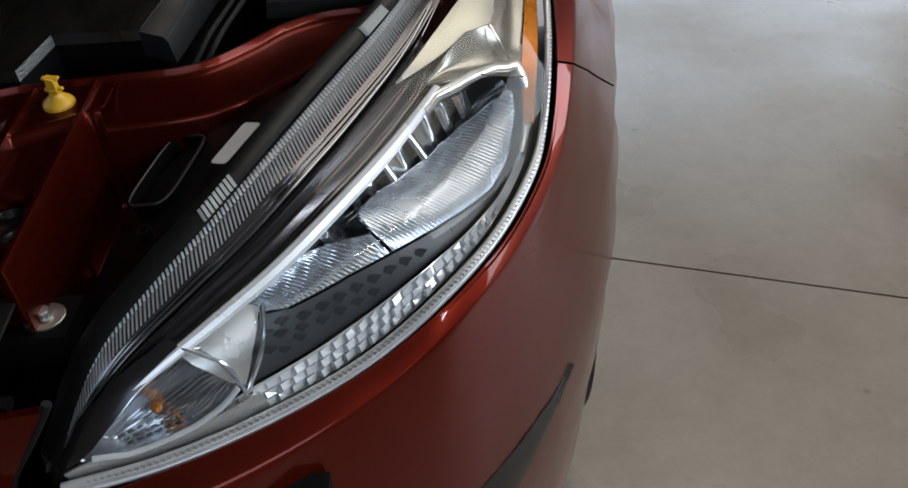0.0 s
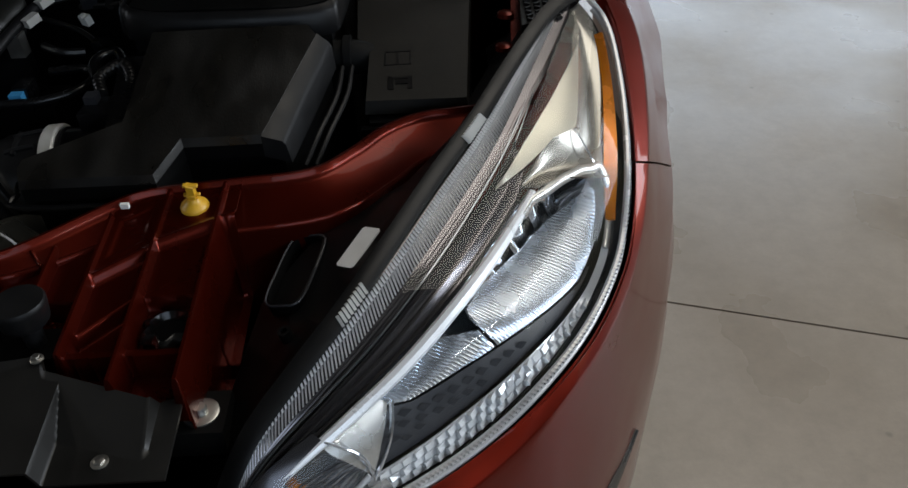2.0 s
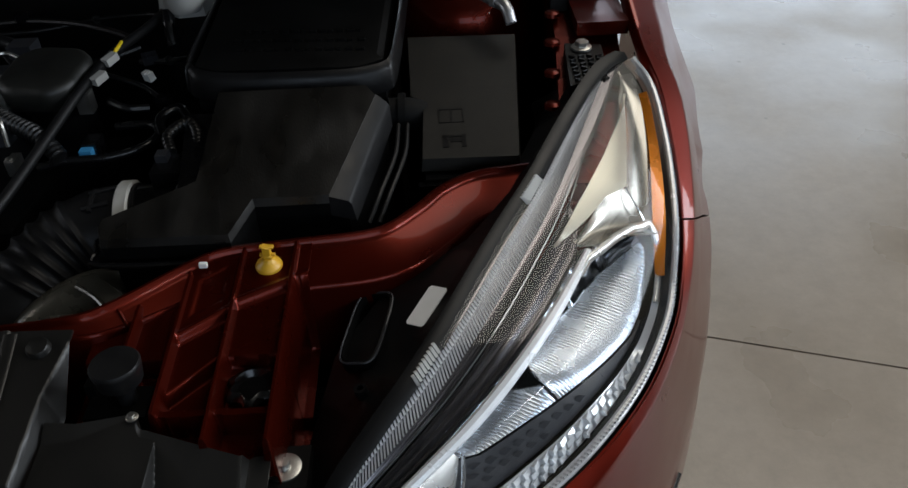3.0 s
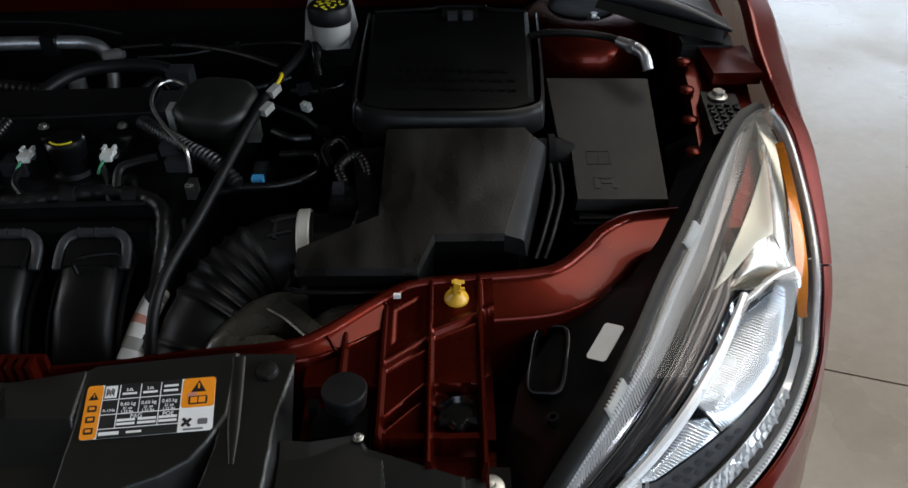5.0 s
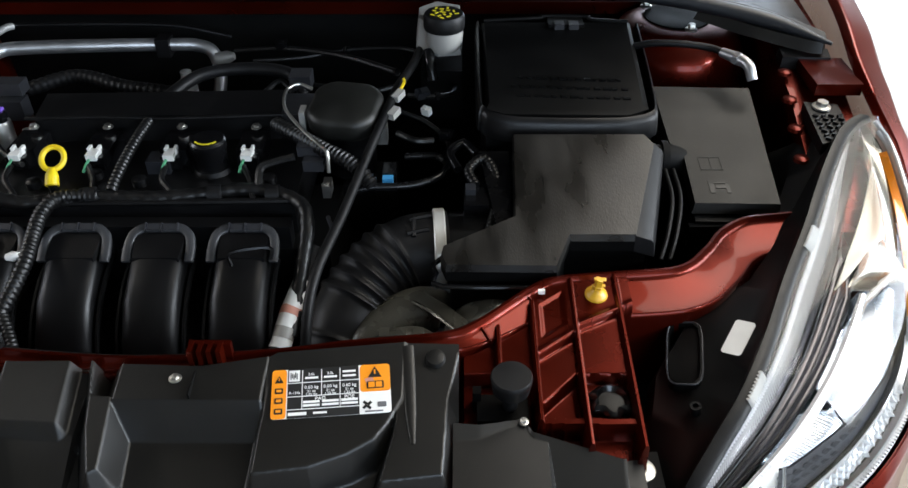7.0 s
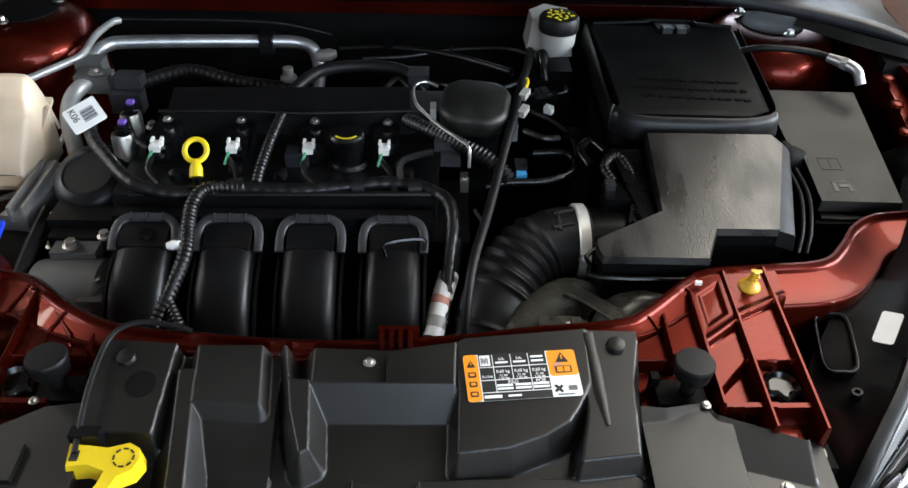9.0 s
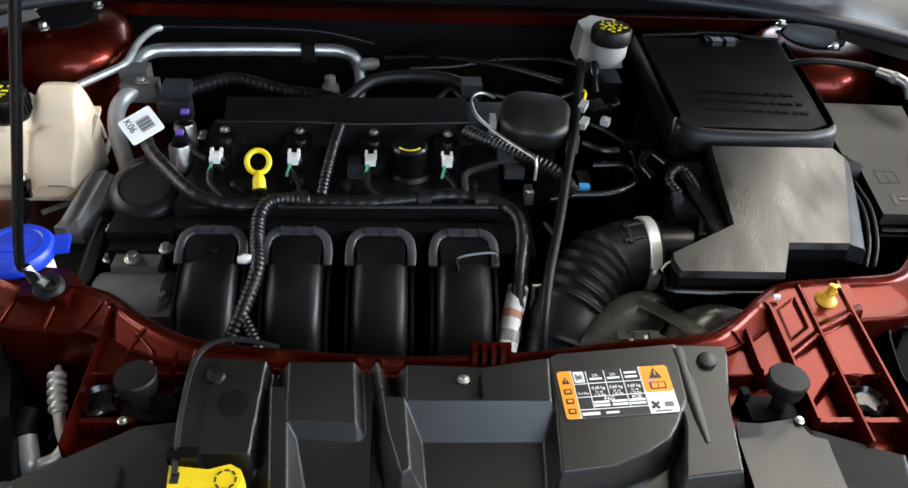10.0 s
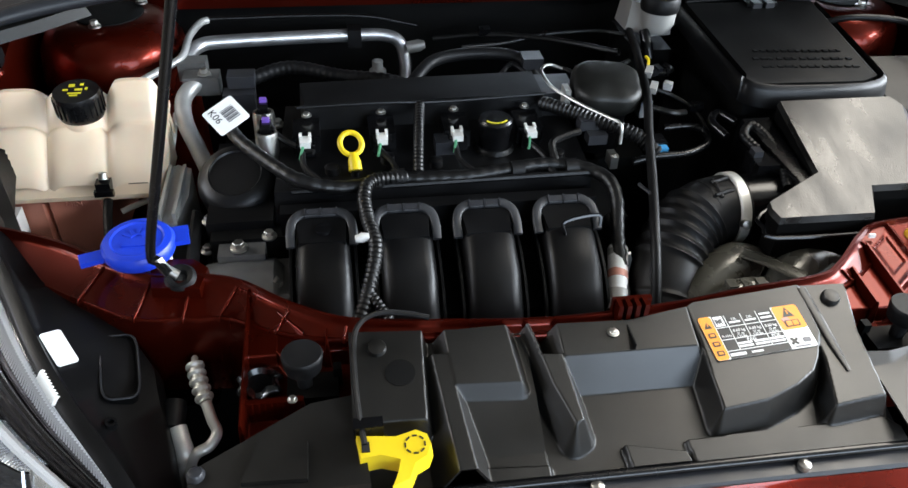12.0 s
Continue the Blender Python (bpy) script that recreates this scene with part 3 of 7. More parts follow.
FLUTES = []
for k, p in enumerate(way):
    if (-0.56 < p.x < -0.26 or 0.26 < p.x < 0.36) and k % 6 == 0:
        FLUTES.append((rows[k][5] + Vector((0, 0, 0.001)), rows[k][6] + Vector((0, 0, 0.0012)), rows[k][7] + Vector((0, 0, 0.0012)), rows[k][8], rows[k][10]))
member = part("cross_member", rings(bmesh.new(), rows), BAYPAINT, car, "red painted upper cross member", 40)
for pts in FLUTES:
    part("member_flute", hose([tuple(q) for q in pts], 0.0015, n=8, res=3), BAYPAINT, member, sharp=60)
for side in (1, -1):
    FLIP = side < 0
    rows = []
    for x in np.linspace(0.262, 0.436, 150):
        yl = float(np.interp(x if side > 0 else -0.262 - (x - 0.262) * 0.62, [q[0] for q in LIP], [q[1] for q in LIP])) - 0.002
        rows.append([Vector((x, y, carrier_z(x, y, side))) for y in np.linspace(yl, -0.056, 180)])
    bm = shell(rows, 0.0012)
    narrow(bm, side)
    part("headlamp_carrier", bm, BAYPAINT, car, "red painted pressed carrier panel", 60)
    bm = turned([(0.0045, 0.0), (0.0045, 0.0008), (0.001, 0.0009)], pose(0.343, -0.014, 0.8085), 16)
    narrow(bm, side)
    part("carrier_hole", bm, DARK, car)
    prof = [(0.013, 0.0), (0.019, 0.0), (0.021, 0.003), (0.019, 0.007), (0.015, 0.009), (0.012, 0.004)]
    bm = turned(prof, pose(0.401, 0.008, 0.8125), 32)
    for v in bm.verts:
        d = Vector((v.co.x - 0.401, v.co.y - 0.016, 0))
        if d.length > 0.016:
            v.co += d.normalized() * 0.003 * math.cos(8 * math.atan2(d.y, d.x))
    narrow(bm, side, 0.401)
    part("carrier_grommet", bm, GLOSSBLK, car, "black plastic grommet")
FLIP = False
bm = bmesh.new()
for k in range(4):
    box(bm, (0.004 + 0.009 * k, 0.022, 0.80), (0.0085 + 0.009 * k, 0.036, 0.866), pose(0, 0, 0))
box(bm, (0.002, 0.034, 0.80), (0.042, 0.040, 0.864))
part("latch_bracket", bev(bm, 0.001, 1), BAYPAINT, car, "red painted ribbed latch bracket")

# firewall, cowl, seal, hood, underbody
part("firewall", boxed((-0.72, 0.80, 0.30), (0.72, 0.84, 0.93), 0.004), DARK, car, "black insulated firewall")
part("firewall_lip", boxed((-0.70, 0.765, 0.892), (0.70, 0.80, 0.912), 0.006), BAYPAINT, car, "red painted firewall lip")
for side in (1, -1):
    FLIP = side < 0
    part("bay_liner", boxed((0.66, 0.22, 0.30), (0.69, 0.80, 0.70), 0.004), DARK, car)
FLIP = False
part("undertray", boxed((-0.70, -0.16, 0.22), (0.70, 0.84, 0.26), 0.01), DARK, car)
part("bumper_beam", boxed((-0.60, -0.12, 0.40), (0.60, -0.09, 0.66), 0.01), DARK, car)
SEAL = [(-0.760, 0.527, 0.945), (-0.70, 0.580, 0.957), (-0.58, 0.632, 0.965), (-0.38, 0.680, 0.973), (-0.10, 0.708, 0.978), (0.20, 0.704, 0.978), (0.42, 0.672, 0.972), (0.57, 0.632, 0.966), (0.69, 0.580, 0.956), (0.760, 0.527, 0.945)]
part("hood_seal", hose(SEAL, [0.003, 0.008] + [0.013] * 14 + [0.008, 0.003], n=12, res=8, flat=0.8, up=(0, 0, 1)), BLUERUB, car, "grey-black rubber hood seal")
rows = []
for p in spline(SEAL, 4):
    rows.append([p + Vector((0, f, d)) for f, d in ((0.012, -0.004), (0.030, 0.004), (0.075, -0.006), (0.16, 0.0), (0.30, 0.045), (0.42, 0.09))])
part("cowl_panel", shell(rows, 0.003), DKGREY, car, "dark grey plastic cowl panel")
for side in (1, -1):
    FLIP = side < 0
    bm = block([(0.600, 0.640), (0.655, 0.590), (0.700, 0.556), (0.735, 0.533), (0.752, 0.530), (0.762, 0.548), (0.742, 0.600), (0.690, 0.660)], lambda x, y: 0.946 + 0.05 * (y - 0.55), lambda x, y: 0.930 + 0.05 * (y - 0.55), 0.003, 0.003)
    part("cowl_end", bm, SHIELD, car, "black plastic cowl corner")
    part("foam_pad", block([(0.700, 0.532), (0.766, 0.528), (0.772, 0.560), (0.703, 0.564)], 0.924, 0.906, 0.001, 0.003), PLASTIC, car, "grey foam pad")
FLIP = False


def hood_at(x, s, lift):
    y = 0.74 - 0.60 * s
    z = 0.955 + 0.845 * s - 0.05 * math.sin(3.1416 * s) + 0.04 * (1 - (x / 0.75) ** 2)
    return Vector((x * 0.94 * (1 - 0.30 * s), y + lift * 0.8, z + lift * 0.6))


part("windshield", shell([[Vector((x * (1 - 0.10 * k), 1.06 + 0.75 * k - 0.10 * (x / 0.72) ** 2, 1.045 + 0.42 * k)) for x in np.linspace(-0.72, 0.72, 13)] for k in np.linspace(0, 1, 6)], 0.005), GLOSSBLK, car, "dark raked windshield")
hood = part("hood", shell([[hood_at(-0.70 + 0.14 * i, j / 10, 0.02) for i in range(11)] for j in range(11)], 0.004), PAINT, car, "open copper-red hood")
part("hood_liner", shell([[hood_at(-0.64 + 0.128 * i, 0.03 + 0.094 * j, 0.0) for i in range(11)] for j in range(11)], 0.006), LINER, hood, "black felt hood liner")

# ---- headlights ----
LOW = [(0.430, -0.122, 0.702), (0.500, -0.100, 0.700), (0.570, -0.066, 0.702), (0.631, -0.027, 0.708), (0.684, 0.013, 0.726), (0.731, 0.065, 0.742), (0.765, 0.121, 0.762), (0.779, 0.162, 0.780),
       (0.787, 0.200, 0.808), (0.793, 0.250, 0.832), (0.796, 0.310, 0.857), (0.791, 0.365, 0.886), (0.769, 0.389, 0.911)]
UPP = [(0.430, -0.122, 0.712), (0.464, -0.075, 0.776), (0.500, -0.030, 0.803), (0.530, 0.008, 0.820), (0.566, 0.066, 0.838), (0.605, 0.140, 0.852), (0.645, 0.210, 0.866), (0.698, 0.308, 0.888), (0.738, 0.370, 0.905), (0.769, 0.389, 0.913)]


def even(pts, n):
    p = np.array([tuple(q) for q in spline(pts, 12)])
    k = np.r_[0, np.cumsum(np.linalg.norm(np.diff(p, axis=0), axis=1))]
    w = np.linspace(0, k[-1], n)
    return np.stack([np.interp(w, k, p[:, j]) for j in range(3)], -1)


TOPC, BOTC = even(UPP, 101), even(LOW, 101)


def facing(u):
    return Vector((0.5 + 0.35 * u, -0.62 + 0.35 * u, 0.58)).normalized()


def lens_at(u, v, d=0.0):
    """A place on the clear cover: u from its inner tip to its rear tip, v from its upper to its lower edge; d metres behind it."""
    i = min(max(u, 0), 1) * 100
    a, b = (Vector([float(np.interp(i, range(101), c[:, j])) for j in range(3)]) for c in (TOPC, BOTC))
    swell = 0.028 * math.sin(math.pi * min(max(v, 0), 1)) * math.sin(math.pi * min(max(u, 0.02), 0.98)) ** 0.5
    return a * (1 - v) + b * v + facing(u) * (swell - d)


def line(pts):
    return lambda u: float(np.interp(u, [p[0] for p in pts], [p[1] for p in pts]))


def patch(u0, u1, lo, hi, depth, nu=40, nv=10, thick=0.0015):
    """A sheet inside the lamp between two lines v = lo(u), hi(u); depth is a function of the share of the way along and across."""
    rows = []
    for i in range(nu + 1):
        u = u0 + (u1 - u0) * i / nu
        rows.append([lens_at(u, lo(u) + (hi(u) - lo(u)) * j / nv, depth(i / nu, j / nv)) for j in range(nv + 1)])
    return shell(rows, thick)


MAIN_UP = line([(0.25, 0.40), (0.30, 0.39), (0.47, 0.41), (0.58, 0.44), (0.63, 0.54), (0.66, 0.64), (0.69, 0.82)])
MAIN_LOW = line([(0.25, 0.46), (0.285, 0.58), (0.35, 0.66), (0.467, 0.82), (0.55, 0.95), (0.60, 0.97), (0.66, 0.96), (0.69, 0.90)])
STRIP_UP = line([(0.08, 0.93), (0.125, 0.86), (0.20, 0.82), (0.31, 0.84), (0.433, 0.90), (0.54, 0.965), (0.60, 0.97)])


def headlight():
    lamp_ = thing("headlight", (0.62, 0.08, 0.72), "clear-lensed headlight with chrome reflectors in a black housing", "headlight", "headlights")
    # housing: edge flange, sloping top and back wall
    rows = []
    for k in range(61):
        u = 0.02 + 0.97 * k / 60
        p = lens_at(u, 0)
        back = Vector((-0.72, 0.62, 0)) if u < 0.7 else Vector((-0.72 - (u - 0.7), 0.62 - (u - 0.7) * 1.4, 0)).normalized()
        w = float(np.interp(u, [0, 0.15, 0.3, 0.42, 0.55, 0.7, 1], [0.02, 0.050, 0.098, 0.092, 0.045, 0.030, 0.02]))
        low = lens_at(u, 1.0, 0.06)
        rows.append([p + Vector((0.004, -0.004, -0.004)), p + Vector((0, 0, 0.002)), p + back * 0.010 + Vector((0, 0, 0.003)), p + back * 0.013 + Vector((0, 0, -0.006)), p + back * max(0.016, w * 0.4) + Vector((0, 0, -0.015)),
                     p + back * max(0.018, w) + Vector((0, 0, -0.029)), p + back * (max(0.018, w) + 0.006) + Vector((0, 0, -0.05)), Vector((p.x + back.x * w, p.y + back.y * w, 0.66)), low + Vector((0, 0, -0.02)), lens_at(u, 1.0, 0.012), lens_at(u, 0.93, 0.080), lens_at(u, 0.5, 0.135), lens_at(u, 0.08, 0.07)])
    housing = part("housing", rings(bmesh.new(), rows), PLASTIC, lamp_, "black plastic lamp housing", 50)
    # clear cover
    rows = [[lens_at(0.004 + 0.992 * i / 70, j / 18) for j in range(19)] for i in range(71)]
    bm = rings(bmesh.new(), rows, False, False)
    cover = part("lens", bm, LENS, lamp_, "clear glossy plastic cover", 60)
    cover.visible_shadow = False
    # rim of the cover and the clear skirt below it
    for name, v, r in (("rim_lower", 1.0, 0.0032), ("rim_upper", 0.0, 0.0012)):
        pts = [tuple(lens_at(0.01 + 0.98 * i / 30, v, 0.001)) for i in range(31)]
        part(name, hose(pts, r, n=8, res=3), CLEAR if v == 0 else RIBGREY, lamp_)
    bm = bmesh.new()
    for k in range(160):
        u = 0.03 + 0.90 * k / 160
        tube(bm, [tuple(lens_at(u, 0.985, -0.0005)), tuple(lens_at(u + 0.001, 1.005, -0.003))], 0.0009, 5)
    tagged(part("rim_rib", bm, CLEAR, lamp_, "fine clear ribs"), kind="stuff")
    part("cover_skirt", hose([tuple(lens_at(0.01 + 0.97 * i / 40, 1.0, 0.004) + Vector((0.002, -0.003, -0.004))) for i in range(41)], 0.0030, n=10, res=3), RIBGREY, lamp_, "clear ribbed skirt of the cover")
    # ribbed band along the upper edge
    part("ribbed_band", patch(0.03, 0.985, line([(0, 0.046), (1, 0.046)]), line([(0, 0.17), (0.3, 0.155), (0.7, 0.19), (1, 0.3)]), lambda a, b: 0.010 + 0.004 * b, 60, 4), GREYBEZEL, lamp_, "smoked ribbed band")
    part("upper_flange", patch(0.03, 0.985, line([(0, 0.004), (1, 0.004)]), line([(0, 0.046), (1, 0.046)]), lambda a, b: 0.004 + 0.008 * b, 60, 3), GLOSSBLK, lamp_, "glossy black inner flange")
    bm, bm2 = bmesh.new(), bmesh.new()
    for k in range(165):
        u = 0.035 + 0.90 * k / 165
        s = (lens_at(u + 0.0055, 0.03, 0.007) - lens_at(u, 0.03, 0.007)) * 0.30
        n = facing(u) * 0.0022
        p, q = lens_at(u, 0.050, 0.0050), lens_at(u - 0.004, 0.078, 0.0060)
        rings(bm, [[p - s, p + n, p + s], [q - s, q + n, q + s]])
        p, q = lens_at(u - 0.004, 0.082, 0.0085), lens_at(u - 0.018, 0.155, 0.0120)
        rings(bm2, [[p - s, p + n, p + s], [q - s * 0.8, q + n * 0.6, q + s * 0.8]])
    tagged(part("edge_rib", bm, RIBWHITE, lamp_, "bright line of fine silvery ribs"), kind="stuff")
    tagged(part("band_rib", bm2, RIBGREY, lamp_, "fine grey ribs"), kind="stuff")
    for u in (0.30, 0.62):
        bm = bmesh.new()
        tube(bm, [tuple(lens_at(u - 0.002, 0.0, 0.002)), tuple(lens_at(u + 0.025, 0.0, 0.002)), tuple(lens_at(u + 0.052, 0.0, 0.002))], 0.003, 8)
        tab = part("clear_tab", bm, CLEAR, lamp_, "clear ridged moulding tab")
        for k in range(9):
            bm = bmesh.new()
            p = lens_at(u + 0.006 * k, -0.02, -0.002)
            q = lens_at(u + 0.006 * k - 0.004, 0.035, 0.001)
            s = (lens_at(u + 0.006 * k + 0.004, -0.02, -0.002) - p) * 0.5
            rings(bm, [[p - s, p + facing(u) * 0.003, p + s, p - facing(u) * 0.003], [q - s, q + facing(u) * 0.003, q + s, q - facing(u) * 0.003]])
            part("tab_ridge", bm, WHITEPL, tab)
    # smoked steps and the smooth grey bezel
    part("smoked_bezel", patch(0.05, 0.96, line([(0, 0.17), (0.3, 0.155), (0.7, 0.19), (1, 0.3)]), line([(0.05, 0.243), (0.3, 0.228), (0.6, 0.238), (0.75, 0.265), (0.96, 0.40)]),
         lambda a, b: 0.012 + 0.010 * b + 0.0022 * abs((b * 3.0) % 1 - 0.5), 70, 24), GREYBEZEL, lamp_, "smoked chrome step")
    for v, r in ((0.200, 0.0011), (0.240, 0.0007)):
        part("bezel_line", hose([tuple(lens_at(0.08 + 0.82 * i / 30, v + 0.02 * math.sin(3 * i / 30), 0.012 + 0.009 * (v - 0.16) / 0.09)) for i in range(31)], r, n=6, res=2), GREYCHROME, lamp_)
    part("grey_bezel", patch(0.055, 0.66, line([(0.05, 0.245), (0.3, 0.23), (0.6, 0.24), (0.66, 0.25)]), line([(0.055, 0.33), (0.11, 0.37), (0.35, 0.38), (0.58, 0.405), (0.63, 0.37), (0.66, 0.28)]), lambda a, b: float(np.interp(b, [0, 0.10, 0.16, 0.42, 0.50, 0.78, 0.86, 1], [0.018, 0.0215, 0.0208, 0.0252, 0.0240, 0.0272, 0.0262, 0.0275])), 60, 25), BRONZE, lamp_, "smooth smoked chrome bezel", 12)
    part("chrome_strip", hose([tuple(lens_at(0.10 + 0.49 * i / 30, 0.387 + 0.03 * (i / 30) ** 2, 0.0170)) for i in range(31)], [0.0022, 0.0050, 0.0058, 0.0056, 0.004], n=8, res=2), STRIPCHROME, lamp_, "bright chrome strip")
    # silver rear bezel
    part("silver_bezel", patch(0.575, 0.905, line([(0.575, 0.262), (0.66, 0.290), (0.72, 0.330), (0.80, 0.395), (0.905, 0.510)]), line([(0.575, 0.270), (0.69, 0.44), (0.726, 0.580), (0.80, 0.560), (0.905, 0.52)]), lambda a, b: 0.018 + 0.003 * b, 60, 8), PALEGOLD, lamp_, "grained satin pale gold panel")
    part("rear_reflector", patch(0.60, 0.97, line([(0.60, 0.36), (0.69, 0.43), (0.723, 0.56), (0.80, 0.53), (0.905, 0.48), (0.97, 0.60)]), line([(0.60, 0.43), (0.63, 0.52), (0.66, 0.72), (0.69, 0.92), (0.73, 0.975), (0.80, 0.980), (0.97, 0.98)]), lambda a, b: 0.024 - 0.010 * b * b + 0.007 * math.sin(math.pi * b), 60, 12), PALECHROME, lamp_, "warm chrome rear reflector")
    part("panel_line", hose([tuple(lens_at(u, v, 0.020)) for u, v in ((0.722, 0.575), (0.708, 0.66), (0.697, 0.75), (0.690, 0.82))], 0.0009, n=6, res=3), CHROME, lamp_)
    part("side_marker", patch(0.635, 0.93, line([(0.635, 0.945), (0.66, 0.905), (0.70, 0.865), (0.75, 0.855), (0.80, 0.865), (0.93, 0.905)]), line([(0.635, 0.950), (0.66, 0.950), (0.70, 0.945), (0.75, 0.940), (0.80, 0.935), (0.93, 0.920)]), lambda a, b: 0.017 - 0.009 * b, 50, 6, 0.003), AMBER, lamp_, "amber side marker")
    # main reflector: dark cavity, chrome fins above, two finely ribbed lobes below
    def deep(a, b):
        return 0.036 + 0.085 * math.sin(math.pi * min(1, b * 1.02)) ** 0.8 * math.sin(math.pi * min(1, max(0.04, a))) ** 0.5
    part("main_reflector", patch(0.252, 0.688, MAIN_UP, MAIN_LOW, deep, 60, 14), GREYCHROME, lamp_, "dark chrome main reflector cavity", 60)
    crest = line([(0.262, 0.80), (0.272, 0.48), (0.30, 0.32), (0.347, 0.30), (0.38, 0.46), (0.400, 0.60), (0.408, 0.42), (0.423, 0.32), (0.47, 0.34), (0.52, 0.40), (0.568, 0.45), (0.62, 0.48), (0.66, 0.60), (0.68, 0.75)])
    FINS = ((0.272, 0.296, 0.020, 0.006), (0.302, 0.328, 0.034, 0.010), (0.334, 0.346, 0.028, 0.004), (0.352, 0.378, 0.040, 0.013), (0.386, 0.400, 0.024, 0.005), (0.408, 0.434, 0.038, 0.010), (0.446, 0.458, 0.030, 0.004),
            (0.466, 0.490, 0.042, 0.012), (0.502, 0.512, 0.028, 0.003), (0.518, 0.546, 0.044, 0.014), (0.554, 0.566, 0.030, 0.005), (0.574, 0.606, 0.046, 0.016), (0.612, 0.632, 0.034, 0.008), (0.640, 0.664, 0.024, 0.006))
    for u0, u1, d, swell in FINS:
        rows = []
        for i in range(9):
            u = u0 + (u1 - u0) * i / 8
            lo, hi = MAIN_UP(u), MAIN_LOW(u)
            rows.append([lens_at(u - 0.006 * j / 9, lo + (hi - lo) * (0.03 + (crest(u) + 0.10) * j / 9), 0.054 + 0.75 * (d - 0.004) * (j / 9) ** 0.7 - 0.45 * swell * math.sin(math.pi * i / 8) * (0.35 + 0.65 * j / 9)) for j in range(10)])
        part("reflector_fin", shell(rows, 0.001), CHROME, lamp_, sharp=60)
    for u0, u1, count in ((0.264, 0.400, 26 * 6), (0.404, 0.680, 54 * 6)):
        rows = []
        for i in range(count + 1):
            u = u0 + (u1 - u0) * i / count
            lo, hi, c = MAIN_UP(u), MAIN_LOW(u), crest(u)
            e = math.sin(math.pi * min(1, max(0, i / count))) ** 0.6
            rows.append([lens_at(u, lo + (hi - lo) * (c + (0.985 - c) * j / 8), 0.032 + 0.038 * e * (1 - j / 8) ** 1.4 + 0.0005 * math.cos(math.pi / 3 * i)) for j in range(9)])
        part("reflector_shelf", shell(rows, 0.001), SHELF, lamp_, "finely ribbed chrome shelf", 40)
        part("shelf_edge", hose([tuple(r[0]) for r in rows[:: max(1, count // 24)]], 0.0012, n=6, res=2), CHROME, lamp_)
    part("reflector_rim", hose([tuple(lens_at(0.55 + 0.14 * i / 10, MAIN_UP(0.55 + 0.14 * i / 10) - 0.01, 0.016)) for i in range(11)] + [tuple(lens_at(0.69 - 0.09 * i / 8, MAIN_LOW(0.69 - 0.09 * i / 8) + 0.01, 0.016)) for i in range(1, 9)], 0.0046, n=12, res=4, flat=0.6), SATINCHROME, lamp_, "bright chrome reflector rim")
    # dark textured bezel with raised lozenges
    low_c = line([(0.19, 0.80), (0.31, 0.84), (0.433, 0.90), (0.54, 0.965), (0.60, 0.97)])
    up_c = line([(0.19, 0.79), (0.235, 0.58), (0.262, 0.52), (0.285, 0.59), (0.35, 0.67), (0.467, 0.83), (0.55, 0.955), (0.60, 0.965)])
    bezel = part("dark_bezel", patch(0.195, 0.575, up_c, low_c, lambda a, b: 0.030 - 0.002 * b, 50, 8), CARBON, lamp_, "black textured lower bezel")
    bm = bmesh.new()
    for i in range(15):
        for j in range(3):
            u = 0.212 + 0.019 * i + (0.009 if j % 2 else 0)
            lo, hi = up_c(u) + 0.025, low_c(u) - 0.015
            v = lo + 0.066 * j + 0.012
            if v + 0.055 > hi or i > 11 - 2 * j:
                continue
            c = lens_at(u, v + 0.028, 0.0285)
            pts = [lens_at(u - 0.008, v + 0.015, 0.0305), lens_at(u + 0.003, v, 0.0270), lens_at(u + 0.009, v + 0.034, 0.0255), lens_at(u - 0.003, v + 0.054, 0.0300)]
            vs = [bm.verts.new(p) for p in pts] + [bm.verts.new(c - facing(u) * 0.004)]
            bm.faces.new(vs[:4])
            for a in range(4):
                bm.faces.new((vs[a], vs[4], vs[(a + 1) % 4]))
    tagged(part("lozenge", bm, CARBON, bezel, sharp=5), kind="stuff")
    part("mould_mark", turned([(0.0035, -0.001), (0.0035, 0.0008), (0.0026, 0.0008), (0.0026, -0.001)], Matrix.Translation(lens_at(0.475, 0.875, 0.030)) @ Vector((0, 0, 1)).rotation_difference(facing(0.475)).to_matrix().to_4x4(), 16), CARBON, bezel)
    # clear reflex strip of faceted blocks
    strip = part("reflex_strip", patch(0.165, 0.61, STRIP_UP, line([(0.07, 0.985), (0.6, 0.995)]), lambda a, b: 0.020 - 0.006 * b, 60, 5), REFLEX, lamp_, "silvery faceted reflex strip")
    rnd = random.Random(5)
